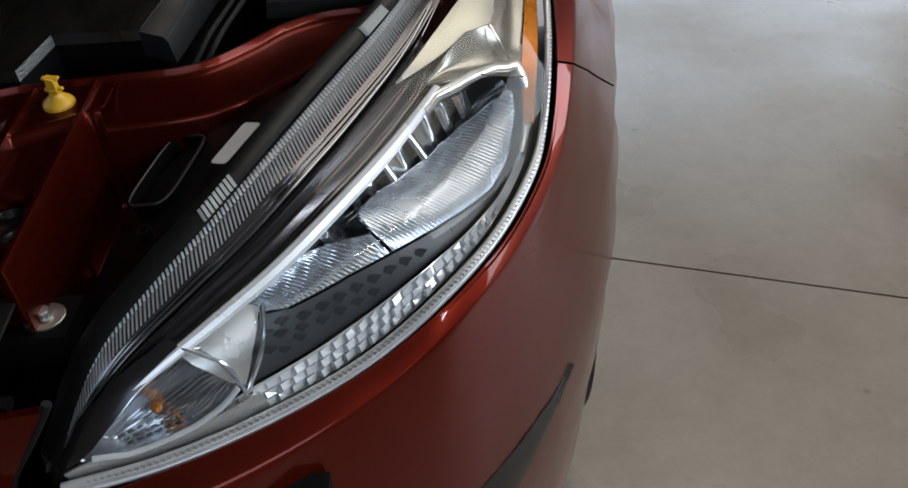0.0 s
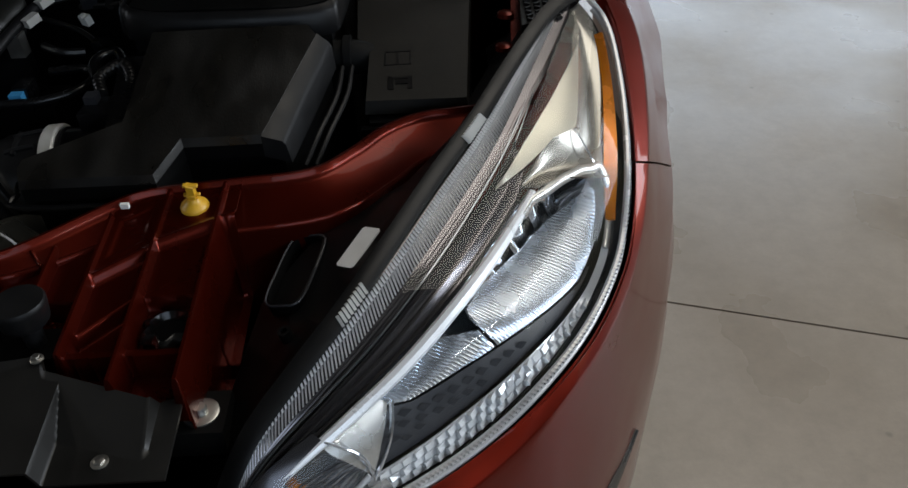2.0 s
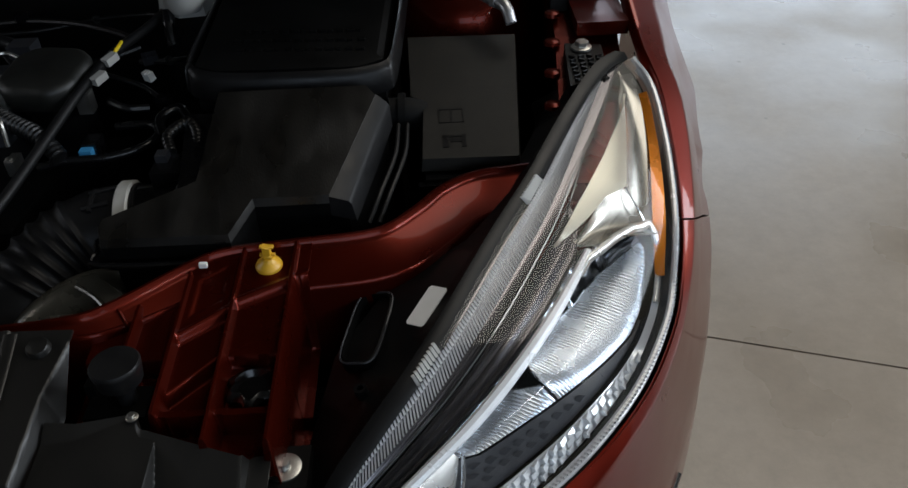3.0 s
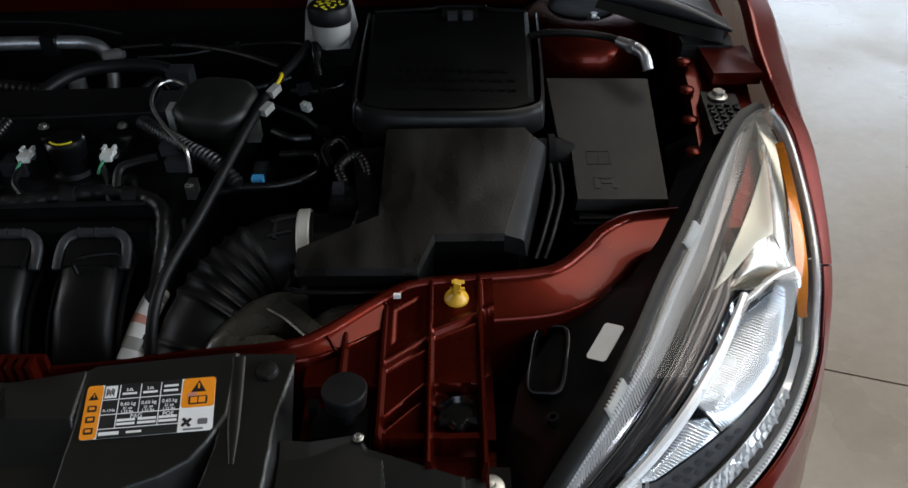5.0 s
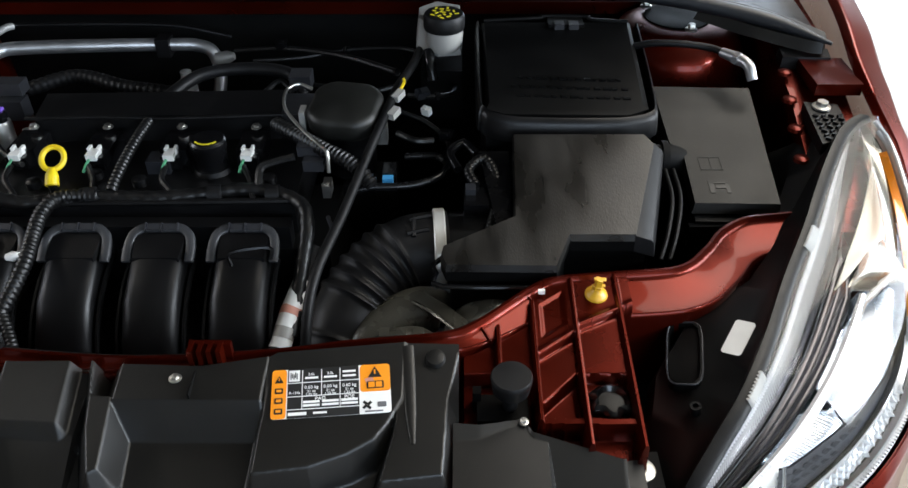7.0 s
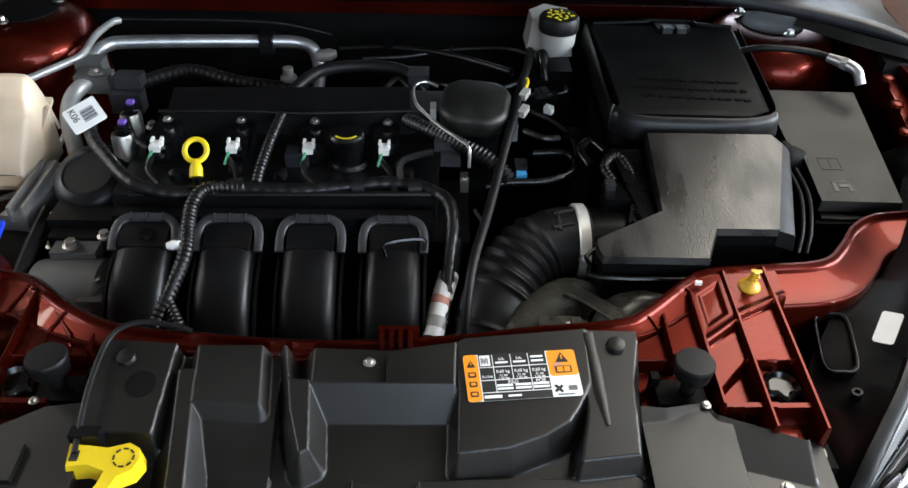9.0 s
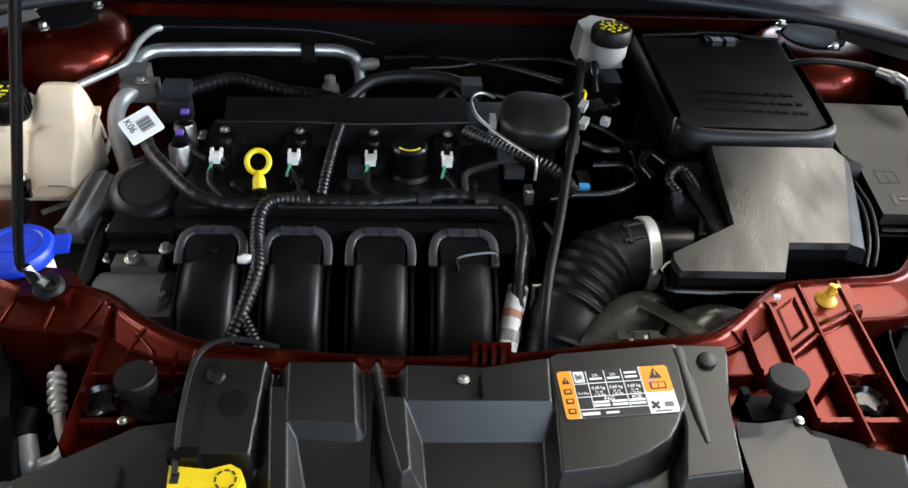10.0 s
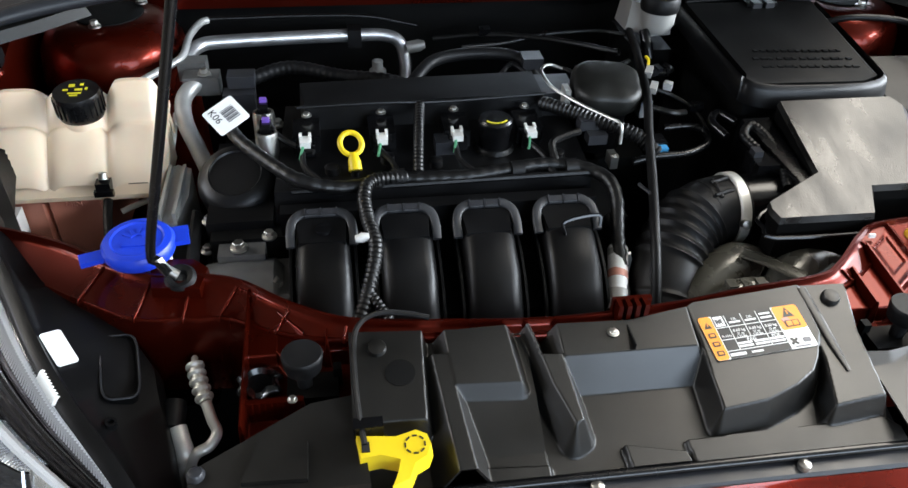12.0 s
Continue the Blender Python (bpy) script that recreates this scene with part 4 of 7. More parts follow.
    for i in range(30):
        for j in range(3):
            u = 0.170 + 0.0145 * i + 0.007 * (j % 2)
            lo, hi = STRIP_UP(u) + 0.010, 0.980
            rows_here = 3 if hi - lo > 0.09 else 2
            if hi - lo < 0.022 or j >= rows_here:
                continue
            v0, v1 = lo + (hi - lo) * j / rows_here, lo + (hi - lo) * (j + 0.82) / rows_here
            up = rnd.choice((0.001, 0.002, 0.0045, 0.003))
            base = [lens_at(a, b, 0.0195 - 0.006 * (b - lo) / (hi - lo)) for a, b in ((u, v0), (u + 0.0118, v0), (u + 0.0085, v1), (u - 0.003, v1))]
            bm = bmesh.new()
            n = facing(u)
            vs = [bm.verts.new(p) for p in base] + [bm.verts.new(p + n * (h + rnd.uniform(0, 0.0012))) for p, h in zip(base, (up, 0.0004, 0.0004, up * 1.3))]
            for f in ((4, 5, 6), (4, 6, 7), (0, 1, 5, 4), (1, 2, 6, 5), (2, 3, 7, 6), (3, 0, 4, 7)):
                bm.faces.new([vs[x] for x in f])
            part("reflex_block", bm, REFLEX, strip, sharp=6)
    # divider and turn-signal bowl
    part("divider", patch(0.180, 0.262, line([(0.18, 0.38), (0.25, 0.385), (0.262, 0.45)]), line([(0.18, 0.50), (0.195, 0.80), (0.225, 0.64), (0.262, 0.48)]), lambda a, b: 0.016 + 0.006 * a, 24, 10), SATINCHROME, lamp_, "satin silver divider")
    part("divider_edge", hose([tuple(lens_at(u, v, 0.014)) for u, v in ((0.185, 0.38), (0.193, 0.50), (0.199, 0.62), (0.196, 0.74), (0.192, 0.83))], 0.0013, n=8, res=4), CHROME, lamp_)
    part("divider_edge", hose([tuple(lens_at(u, v, 0.016)) for u, v in ((0.264, 0.47), (0.245, 0.58), (0.225, 0.68), (0.195, 0.82))], 0.0018, n=8, res=4), CHROME, lamp_)
    bowl = part("turn_reflector", patch(0.045, 0.196, line([(0.045, 0.55), (0.08, 0.47), (0.12, 0.42), (0.18, 0.38), (0.196, 0.45)]), line([(0.045, 0.60), (0.08, 0.82), (0.13, 0.85), (0.165, 0.81), (0.196, 0.72)]),
                lambda a, b: 0.016 + 0.036 * (math.sin(math.pi * b) * math.sin(math.pi * a)) ** 0.6 + 0.0007 * (int(b * 26) % 2), 40, 52), BOWL, lamp_, "ribbed chrome turn-signal bowl", 15)
    part("bowl_lip", hose([tuple(lens_at(u, v, 0.012)) for u, v in ((0.050, 0.63), (0.064, 0.74), (0.083, 0.825), (0.13, 0.855), (0.165, 0.82), (0.19, 0.76))], 0.0022, n=8, res=4), REFLEX, bowl)
    p, q = lens_at(0.135, 0.64, 0.052), lens_at(0.132, 0.64, 0.038)
    part("amber_bulb", hose([tuple(p), tuple(p.lerp(q, 0.5)), tuple(q)], [0.0028, 0.0038, 0.0015], n=14, res=4), AMBER, bowl, "amber turn-signal bulb")
    bm = bmesh.new()
    for i in range(7):
        for j in range(3):
            u, v = 0.085 + 0.009 * i, 0.60 + 0.055 * j + 0.012 * i
            rings(bm, [[lens_at(u, v, 0.024), lens_at(u + 0.006, v, 0.024), lens_at(u + 0.006, v + 0.03, 0.024), lens_at(u, v + 0.03, 0.024)], [lens_at(u + 0.001, v + 0.004, 0.020), lens_at(u + 0.005, v + 0.004, 0.020), lens_at(u + 0.005, v + 0.026, 0.020), lens_at(u + 0.001, v + 0.026, 0.020)]])
    tagged(part("bowl_prism", bm, CLEAR, bowl), kind="stuff")
    part("tip_bezel", patch(0.02, 0.20, line([(0.02, 0.6), (0.045, 0.63), (0.08, 0.835), (0.135, 0.868), (0.20, 0.85)]), line([(0.02, 0.985), (0.20, 0.985)]), lambda a, b: 0.010, 20, 6), SATINCHROME, lamp_, "satin silver tip bezel")
    part("tip_bezel", patch(0.02, 0.185, line([(0.02, 0.15), (0.185, 0.30)]), line([(0.02, 0.58), (0.05, 0.54), (0.08, 0.46), (0.12, 0.41), (0.185, 0.37)]), lambda a, b: 0.014, 20, 6), BRONZE, lamp_)
    # housing details: connector socket, sticker, top bracket, screw posts
    m = Matrix.Translation((0.488, 0.058 if FLIP else 0.080, 0.798 if FLIP else 0.803)) @ Euler((radians(4), radians(-10), radians(-12))).to_matrix().to_4x4()
    bm = bmesh.new()
    outer, inner = [], []
    for k in range(24):
        a = 6.2832 * k / 24
        c, s = math.cos(a), math.sin(a)
        r = (abs(c) ** 5 + abs(s) ** 5) ** -0.2
        outer.append((0.0175 * c * r, 0.042 * s * r))
        inner.append((0.0155 * c * r, 0.0395 * s * r))
    rings(bm, [[m @ Vector((x, y, z)) for x, y in o] for o, z in ((outer, -0.03), (outer, 0.006), (inner, 0.007), (inner, -0.022))])
    sock = part("socket", bm, BATT, housing, "black open connector socket")
    part("socket_rim", hose([tuple(m @ Vector((x, y, 0.0065))) for x, y in outer + outer[:1]], 0.0011, n=6, res=2), GREYPL, sock)
    bm = boxed((-0.006, 0.012, -0.022), (0.007, 0.028, -0.004), 0.001, m)
    part("socket_pin", bm, GLOSSBLK, sock)
    for x, y in ((-0.010, 0.066), (0.010, -0.066), (0.032, -0.012)):
        part("screw_post", turned([(0.0055, -0.02), (0.0055, 0.004), (0.003, 0.004), (0.003, 0.0)], m @ pose(x, y, 0), 12), PLASTIC, housing)
    bm = bmesh.new()
    prism(bm, [(0.700, 0.352), (0.744, 0.368), (0.748, 0.440), (0.706, 0.446)], lambda x, y: 0.893 + 0.08 * (y - 0.35), 0.878)
    bev(bm, 0.003)
    for i in range(7):
        for j in range(4):
            box(bm, (-0.0035, -0.0015, 0), (0.0035, 0.0015, 0.004), Matrix.Translation((0.710 + 0.010 * j, 0.360 + 0.0085 * i, 0.893 + 0.0007 * i)) @ pose(0, 0, 0, 0, 0, 35 if (i + j) % 2 else -35))
    part("mount_bracket", bm, PLASTIC, lamp_, "black ribbed mounting bracket")
    part("mount_bolt", bolt(bmesh.new(), 0.724, 0.432, 0.900, 0.008, 0.009), STEEL, lamp_, "zinc-plated bolt")
    bm = boxed((0.390, -0.060, 0.752), (0.445, -0.020, 0.777), 0.008, seg=3)
    if not FLIP:
        part("lower_bracket", bm, DARK, lamp_)
    for x, y, z in () if FLIP else ((0.426, -0.041, 0.778), (0.405, -0.036, 0.784)):
        bm = turned([(0.0135, -0.002), (0.0135, 0.0), (0.0125, 0.0006), (0.004, 0.0006)], pose(x, y, z), 24)
        lathe(bm, [(0.0055, 0.0), (0.0055, 0.004), (0.0045, 0.0065), (0.001, 0.007)], pose(x, y, z), 10)
        part("mount_bolt", bm, STEEL, lamp_, "zinc-plated bolt with a wide washer")
    bm = bmesh.new()
    prism(bm, [(0.513, 0.116), (0.528, 0.121), (0.560, 0.156), (0.560, 0.174)], lambda x, y: 0.812 + 0.06 * (y - 0.12), 0.79)
    part("housing_fin", bev(bm, 0.001, 1), PLASTIC, housing)
    return lamp_


def lamp_sticker():
    c = Vector((0.540, 0.066 if FLIP else 0.085, 0.8265 if FLIP else 0.8245))
    n = Vector((-0.42, -0.06, 0.90)).normalized()
    ax = Vector((0.51, 0.78, 0.35))
    ax = (ax - n * ax.dot(n)).normalized()
    m = Matrix((( *ax.cross(n), 0), (*ax, 0), (*n, 0), (0, 0, 0, 1))).transposed()
    m = Matrix.Translation(c) @ m
    bm = bmesh.new()
    outl = [(0.0106 * a, 0.0212 * b) for a, b in ((-1, -0.9), (-0.8, -1), (0.8, -1), (1, -0.9), (1, 0.9), (0.8, 1), (-0.8, 1), (-1, 0.9))]
    prism(bm, outl, 0.001, 0.0)
    bmesh.ops.transform(bm, matrix=m, verts=bm.verts)
    return solid("sticker", bm, PAPER, "blank white label on the black headlight housing", "label", "headlight labels")


for side in (1, -1):
    FLIP = side < 0
    headlight()
    lamp_sticker()
FLIP = False

# ---- grille cover over the radiator ----
def deck(x, y):
    return 0.845 + 0.25 * y


def above(h):
    return lambda x, y: deck(x, y) + h


shield = thing("grille_cover", (0.0, -0.05, 0.80), "black satin moulded plastic grille cover with a stepped duct", "grille cover")


def outside(x, y, poly):
    """How far a place lies outside an outline; 0 inside."""
    inside, best = False, 9.0
    n = len(poly)
    for i in range(n):
        (ax_, ay_), (bx_, by_) = poly[i], poly[(i + 1) % n]
        if (ay_ > y) != (by_ > y) and x < (bx_ - ax_) * (y - ay_) / (by_ - ay_) + ax_:
            inside = not inside
        dx, dy = bx_ - ax_, by_ - ay_
        k = min(1, max(0, ((x - ax_) * dx + (y - ay_) * dy) / (dx * dx + dy * dy)))
        best = min(best, math.hypot(x - ax_ - k * dx, y - ay_ - k * dy))
    return 0.0 if inside else best


# raised fields of the moulding: outline, rise over the deck, steepness of the sides
FIELDS = [
    ([(0.079, 0.06), (0.081, -0.017), (0.079, -0.081), (0.127, -0.075), (0.160, -0.063), (0.182, -0.050), (0.193, -0.035), (0.206, -0.01), (0.206, 0.06)], 0.000, 3.0),
    ([(0.206, 0.06), (0.200, -0.040), (0.190, -0.086), (0.243, -0.080), (0.247, -0.012), (0.262, 0.06)], -0.002, 3.0),
    ([(-0.058, 0.06), (-0.058, -0.0145), (0.076, -0.0145), (0.079, 0.06)], 0.001, 1.5),
    ([(-0.096, 0.06), (-0.080, -0.010), (-0.060, -0.012), (-0.0545, -0.078), (-0.062, -0.082), (-0.075, -0.040), (-0.092, 0.06)], 0.001, 2.2),
    ([(-0.172, 0.06), (-0.166, -0.033), (-0.104, -0.036), (-0.112, 0.06)], 0.000, 1.6),
    ([(-0.166, 0.0), (-0.166, -0.036), (-0.157, -0.120), (-0.172, -0.124), (-0.184, 0.0)], -0.001, 1.6),
    ([(-0.270, 0.06), (-0.270, -0.062), (-0.196, -0.064), (-0.190, 0.06)], 0.000, 4.0),
    ([(-0.016, -0.092), (0.040, -0.104), (0.046, -0.14), (-0.012, -0.14)], -0.021, 4.0),
    ([(0.044, -0.092), (0.245, -0.088), (0.30, -0.14), (0.050, -0.14)], -0.023, 4.0),
    ([(-0.160, -0.100), (-0.09, -0.104), (-0.09, -0.14), (-0.158, -0.14)], -0.022, 2.0),
]


def moulding(x, y):
    z = deck(x, y) - (0.030 if x > -0.165 else 0.018 if y > -0.05 else 0.034)
    if -0.16 < x < -0.09:
        z = deck(x, y) - 0.013 - 0.012 * min(1, max(0, (-0.04 - y) / 0.05))
    for poly, rise, steep in FIELDS:
        lev = deck(x, y) + rise
        if lev > z:
            z = max(z, lev - steep * outside(x, y, poly))
    return z


BACK = [(-0.264, 0.030), (-0.160, 0.024), (-0.100, 0.025), (-0.055, 0.021), (0.010, 0.019), (0.016, 0.019), (0.078, 0.029), (0.086, 0.034), (0.208, 0.046), (0.258, 0.045)]
rows = []
for x in np.linspace(-0.262, 0.257, 400):
    yb = float(np.interp(x, [q[0] for q in BACK], [q[1] for q in BACK]))
    rows.append([Vector((x, y, moulding(x, y))) for y in np.linspace(yb, -0.113, 150)])
bm = shell(rows, 0.0025)
panel = part("panel", bm, SHIELD, shield, "", 75)
for pts, r in ((((0.208, 0.042), (0.211, 0.01), (0.214, -0.025), (0.217, -0.054)), [0.0060, 0.0058, 0.0050, 0.002]), (((0.081, 0.030), (0.084, -0.01), (0.087, -0.045), (0.091, -0.080)), [0.004, 0.004, 0.0035, 0.001])):
    part("rib", hose([(x, y, deck(x, y) - 0.001) for x, y in pts], r, n=18, res=10, flat=0.26, up=(0, 0, 1)), SHIELD, shield)
# side flaps reaching to the lamps: on one side a sloping step down to a lower shelf, on the other a plain flap
REAR = [(0.252, -0.028), (0.276, -0.029), (0.316, -0.020), (0.323, -0.034), (0.404, -0.061), (0.407, -0.052), (0.422, -0.050)]


def flap_z(x, y):
    d = float(np.interp(x, [q[0] for q in REAR], [q[1] for q in REAR])) - y
    low = 0.818 - 0.014 * min(1, max(0, (x - 0.337) / 0.005))
    low += 0.12 * (y + 0.06)
    return low if x > 0.4055 else max(low, 0.827 - 0.06 * (x - 0.26) - 0.5 * d)


rows = []
for x in list(np.linspace(0.252, 0.335, 30)) + list(np.linspace(0.336, 0.344, 12)) + list(np.linspace(0.346, 0.422, 40)):
    yb = float(np.interp(x, [q[0] for q in REAR], [q[1] for q in REAR]))
    rows.append([Vector((x, y, flap_z(x, y))) for y in np.linspace(yb, -0.113, 70)])
part("side_flap", shell(rows, 0.0025), SHIELD, shield, "", 40)
part("flap_clip", bolt(bmesh.new(), 0.376, -0.098, flap_z(0.376, -0.098), 0.004, 0.003), STEEL, shield)
FLIP = True
bm = bmesh.new()
prism(bm, [(0.258, -0.030), (0.300, -0.034), (0.358, -0.065), (0.392, -0.083), (0.404, -0.090), (0.402, -0.104), (0.330, -0.120), (0.250, -0.122)], lambda x, y: 0.828 + 0.10 * (y + 0.06) - 0.06 * (x - 0.26), lambda x, y: 0.812 + 0.10 * (y + 0.06) - 0.06 * (x - 0.26))
part("side_flap", bev(bm, 0.002), SHIELD, shield)
bm = bmesh.new()
prism(bm, [(0.30, -0.075), (0.345, -0.066), (0.36, -0.11), (0.30, -0.115)], lambda x, y: 0.833 + 0.10 * (y + 0.06) - 0.06 * (x - 0.26), 0.80, 0.002)
part("flap_step", bev(bm, 0.0015), SHIELD, shield)
part("flap_clip", turned([(0.008, -0.01), (0.008, 0.002), (0.006, 0.005), (0.003, 0.006)], pose(0.396, -0.093, 0.817), 16), GREYPL, shield, "grey push clip")
FLIP = False
prof = [(0.0095, -0.01), (0.0095, 0.001), (0.008, 0.0035), (0.003, 0.0045)]
for x, y in ((0.235, 0.028), (-0.236, 0.010)):
    part("push_plug", turned(prof, Matrix.Translation((x, y, deck(x, y))) @ pose(0, 0, 0, 14, 0, 0), 24), SHIELD, shield, "round black push plug")
part("oval_hole", turned([(0.014, -0.001), (0.014, 0.0006), (0.010, 0.0007)], Matrix.Translation((-0.216, -0.017, deck(0, -0.017))) @ pose(0, 0, 0, 14, 0, 0), 28), DARK, shield)
part("centre_screw", bolt(bmesh.new(), -0.005, 0.006, 0.8475, 0.004, 0.004), STEEL, shield, "small zinc screw")
part("slit", boxed((0.011, -0.014, 0.838), (0.0125, 0.016, 0.8495), 0), DARK, shield)
# rubber strip and the bumper's black top lip
strip = hose([(-0.43, -0.112, 0.775), (-0.30, -0.114, 0.787), (0, -0.115, 0.789), (0.30, -0.114, 0.787), (0.43, -0.112, 0.775)], 0.005, n=10, res=8)
part("edge_strip", strip, GLOSSBLK, shield, "glossy black edge strip")
bm = shell([[Vector((x, -0.116, 0.784 - 0.12 * max(0, abs(x) - 0.3))), Vector((x, -0.130, 0.783 - 0.12 * max(0, abs(x) - 0.3))), Vector((x, -0.133, 0.780 - 0.12 * max(0, abs(x) - 0.3)))] for x in np.linspace(-0.42, 0.42, 29)], 0.003)
part("lower_lip", bm, GREYPL, shield, "grey bumper carrier lip")
for x in (0.148, -0.05, 0.30):
    part("lip_clip", turned([(0.006, -0.004), (0.006, 0.003), (0.003, 0.005)], pose(x, -0.124, 0.786), 16), STEEL, shield)

# ---- capacity label ----


def on_plateau(x, y, h=0.0):
    return Vector((x, y, deck(x, y) + 0.0008 + h))


P00, P10, P01 = on_plateau(0.089, -0.034), on_plateau(0.197, -0.026), on_plateau(0.084, 0.014)
lx, ly = (P10 - P00), (P01 - P00)
lw, lh = lx.length, ly.length
lx.normalize()
ly.normalize()
lz = lx.cross(ly).normalized()
LAB = Matrix.Translation(P00) @ Matrix(((*lx, 0), (*ly, 0), (*lz, 0), (0, 0, 0, 1))).transposed()


def plate(x0, y0, x1, y1, z0, z1, m, r=0.0):
    bm = bmesh.new()
    if r:
        pts = []
        for cx, cy, a0 in ((x1 - r, y1 - r, 0), (x0 + r, y1 - r, 90), (x0 + r, y0 + r, 180), (x1 - r, y0 + r, 270)):
            pts += [(cx + r * math.cos(radians(a0 + a)), cy + r * math.sin(radians(a0 + a))) for a in (0, 30, 60, 90)]
        prism(bm, pts, z1, z0)
    else:
        box(bm, (x0, y0, z0), (x1, y1, z1))
    bmesh.ops.transform(bm, matrix=m, verts=bm.verts)
    return bm


label = tagged(part("capacity_label", plate(0, 0, lw, lh, 0, 0.0006, LAB, 0.003), PAPER), "white, black and orange printed service label stuck on the grille cover", "label")
part("orange_band", plate(0.0, 0.0, 0.0135, lh, 0.0004, 0.0008, LAB, 0.003), ORANGE, label)
part("black_field", plate(0.0145, 0.0, lw * 0.735, lh, 0.0004, 0.0008, LAB), INK, label)
part("orange_field", plate(lw * 0.745, lh * 0.44, lw, lh, 0.0004, 0.0008, LAB, 0.003), ORANGE, label)
fx0, fx1 = 0.0145, lw * 0.735
for y in (0.16, 0.42, 0.70):
    part("rule", plate(fx0, lh * y, fx1, lh * y + 0.0007, 0.0006, 0.0011, LAB), PAPER, label)
for x in (0.20, 0.47, 0.73):
    part("rule", plate(fx0 + (fx1 - fx0) * x, lh * (0.16 if x != 0.47 else 0.42), fx0 + (fx1 - fx0) * x + 0.0007, lh * 0.97, 0.0006, 0.0011, LAB), PAPER, label)
part("code_square", plate(fx0 + 0.001, lh * 0.74, fx0 + 0.011, lh * 0.97, 0.0006, 0.0011, LAB), PAPER, label)
for k in range(5):
    part("code_bar", plate(fx0 + 0.0025 + 0.0014 * k, lh * (0.78 + 0.03 * (k % 2)), fx0 + 0.0033 + 0.0014 * k, lh * (0.92 - 0.02 * (k % 3)), 0.0010, 0.0014, LAB), INK, label)


def on_label(text, x, y, size):
    words(text, size, LAB @ pose(x, y, 0.0012), PAPER, label)


w = fx1 - fx0
on_label("R-134a", fx0 + w * 0.10, lh * 0.50, 0.0036)
for x in (0.335, 0.60, 0.865):
    on_label("0.60 kg", fx0 + w * x, lh * 0.60, 0.0044)
    on_label("21 oz", fx0 + w * x, lh * 0.52, 0.0034)
    on_label("1.32 lbs", fx0 + w * x, lh * 0.455, 0.0034)
on_label("2.0L", fx0 + w * 0.335, lh * 0.87, 0.0036)
on_label("2.0L", fx0 + w * 0.60, lh * 0.87, 0.0036)
on_label("PAG", fx0 + w * 0.46, lh * 0.36, 0.0052)
on_label("POE", fx0 + w * 0.865, lh * 0.36, 0.0052)
for x in (0.335, 0.60, 0.865):
    for k, y in enumerate((0.285, 0.215)):
        part("print_bar", plate(fx0 + w * x - 0.0075, lh * y, fx0 + w * x + 0.0075, lh * y + 0.0022, 0.0006, 0.0011, LAB), PAPER, label)
for x, y in ((0.335, 0.78), (0.60, 0.78), (0.865, 0.78), (0.865, 0.87)):
    part("print_bar", plate(fx0 + w * x - 0.006, lh * y, fx0 + w * x + 0.006, lh * y + 0.002, 0.0006, 0.0011, LAB), PAPER, label)
part("print_bar", plate(fx0 + 0.001, lh * 0.05, fx0 + w * 0.27, lh * 0.11, 0.0006, 0.0011, LAB), PAPER, label)
part("print_bar", plate(fx0 + w * 0.36, lh * 0.06, fx0 + w * 0.55, lh * 0.10, 0.0006, 0.0011, LAB), PAPER, label)


def warning(x, y, s):
    bm = bmesh.new()
    prism(bm, [(x - s, y - s * 0.8), (x + s, y - s * 0.8), (x, y + s)], 0.0012, 0.0007)
    bmesh.ops.transform(bm, matrix=LAB, verts=bm.verts)
    tri = part("warning_triangle", bm, INK, label)
    part("mark", plate(x - s * 0.12, y - s * 0.3, x + s * 0.12, y + s * 0.45, 0.0010, 0.0015, LAB), ORANGE, tri)


warning(0.0067, lh * 0.79, 0.004)
for y in (0.56, 0.36, 0.15):
    part("symbol", plate(0.003, lh * y - 0.0028, 0.0105, lh * y + 0.0028, 0.0007, 0.0012, LAB, 0.001), INK, label)
    part("symbol", plate(0.0045, lh * y - 0.0012, 0.009, lh * y + 0.0014, 0.0010, 0.0015, LAB), ORANGE, label)
warning(lw * 0.872, lh * 0.83, 0.0062)
part("symbol", plate(lw * 0.80, lh * 0.50, lw * 0.945, lh * 0.65, 0.0007, 0.0012, LAB, 0.001), INK, label)
part("symbol", plate(lw * 0.815, lh * 0.52, lw * 0.868, lh * 0.63, 0.0010, 0.0015, LAB), ORANGE, label)
part("symbol", plate(lw * 0.878, lh * 0.52, lw * 0.93, lh * 0.63, 0.0010, 0.0015, LAB), ORANGE, label)
for k in range(4):
    part("fan_blade", plate(-0.0008, 0.0004, 0.0016, 0.0048, 0.0006, 0.0011, LAB @ pose(lw * 0.80, lh * 0.17, 0, 0, 0, 45 + 90 * k)), INK, label)
part("symbol", plate(lw * 0.86, lh * 0.27, lw * 0.93, lh * 0.38, 0.0006, 0.0011, LAB @ pose(lw * 0.035, -lh * 0.30, 0, 0, 0, 20)), REDINK, label)
part("symbol", plate(lw * 0.885, lh * 0.12, lw * 0.96, lh * 0.22, 0.0006, 0.0011, LAB, 0.001), GREYINK, label)
part("print_bar", plate(lw * 0.78, lh * 0.03, lw * 0.93, lh * 0.055, 0.0006, 0.0011, LAB), GREYINK, label)

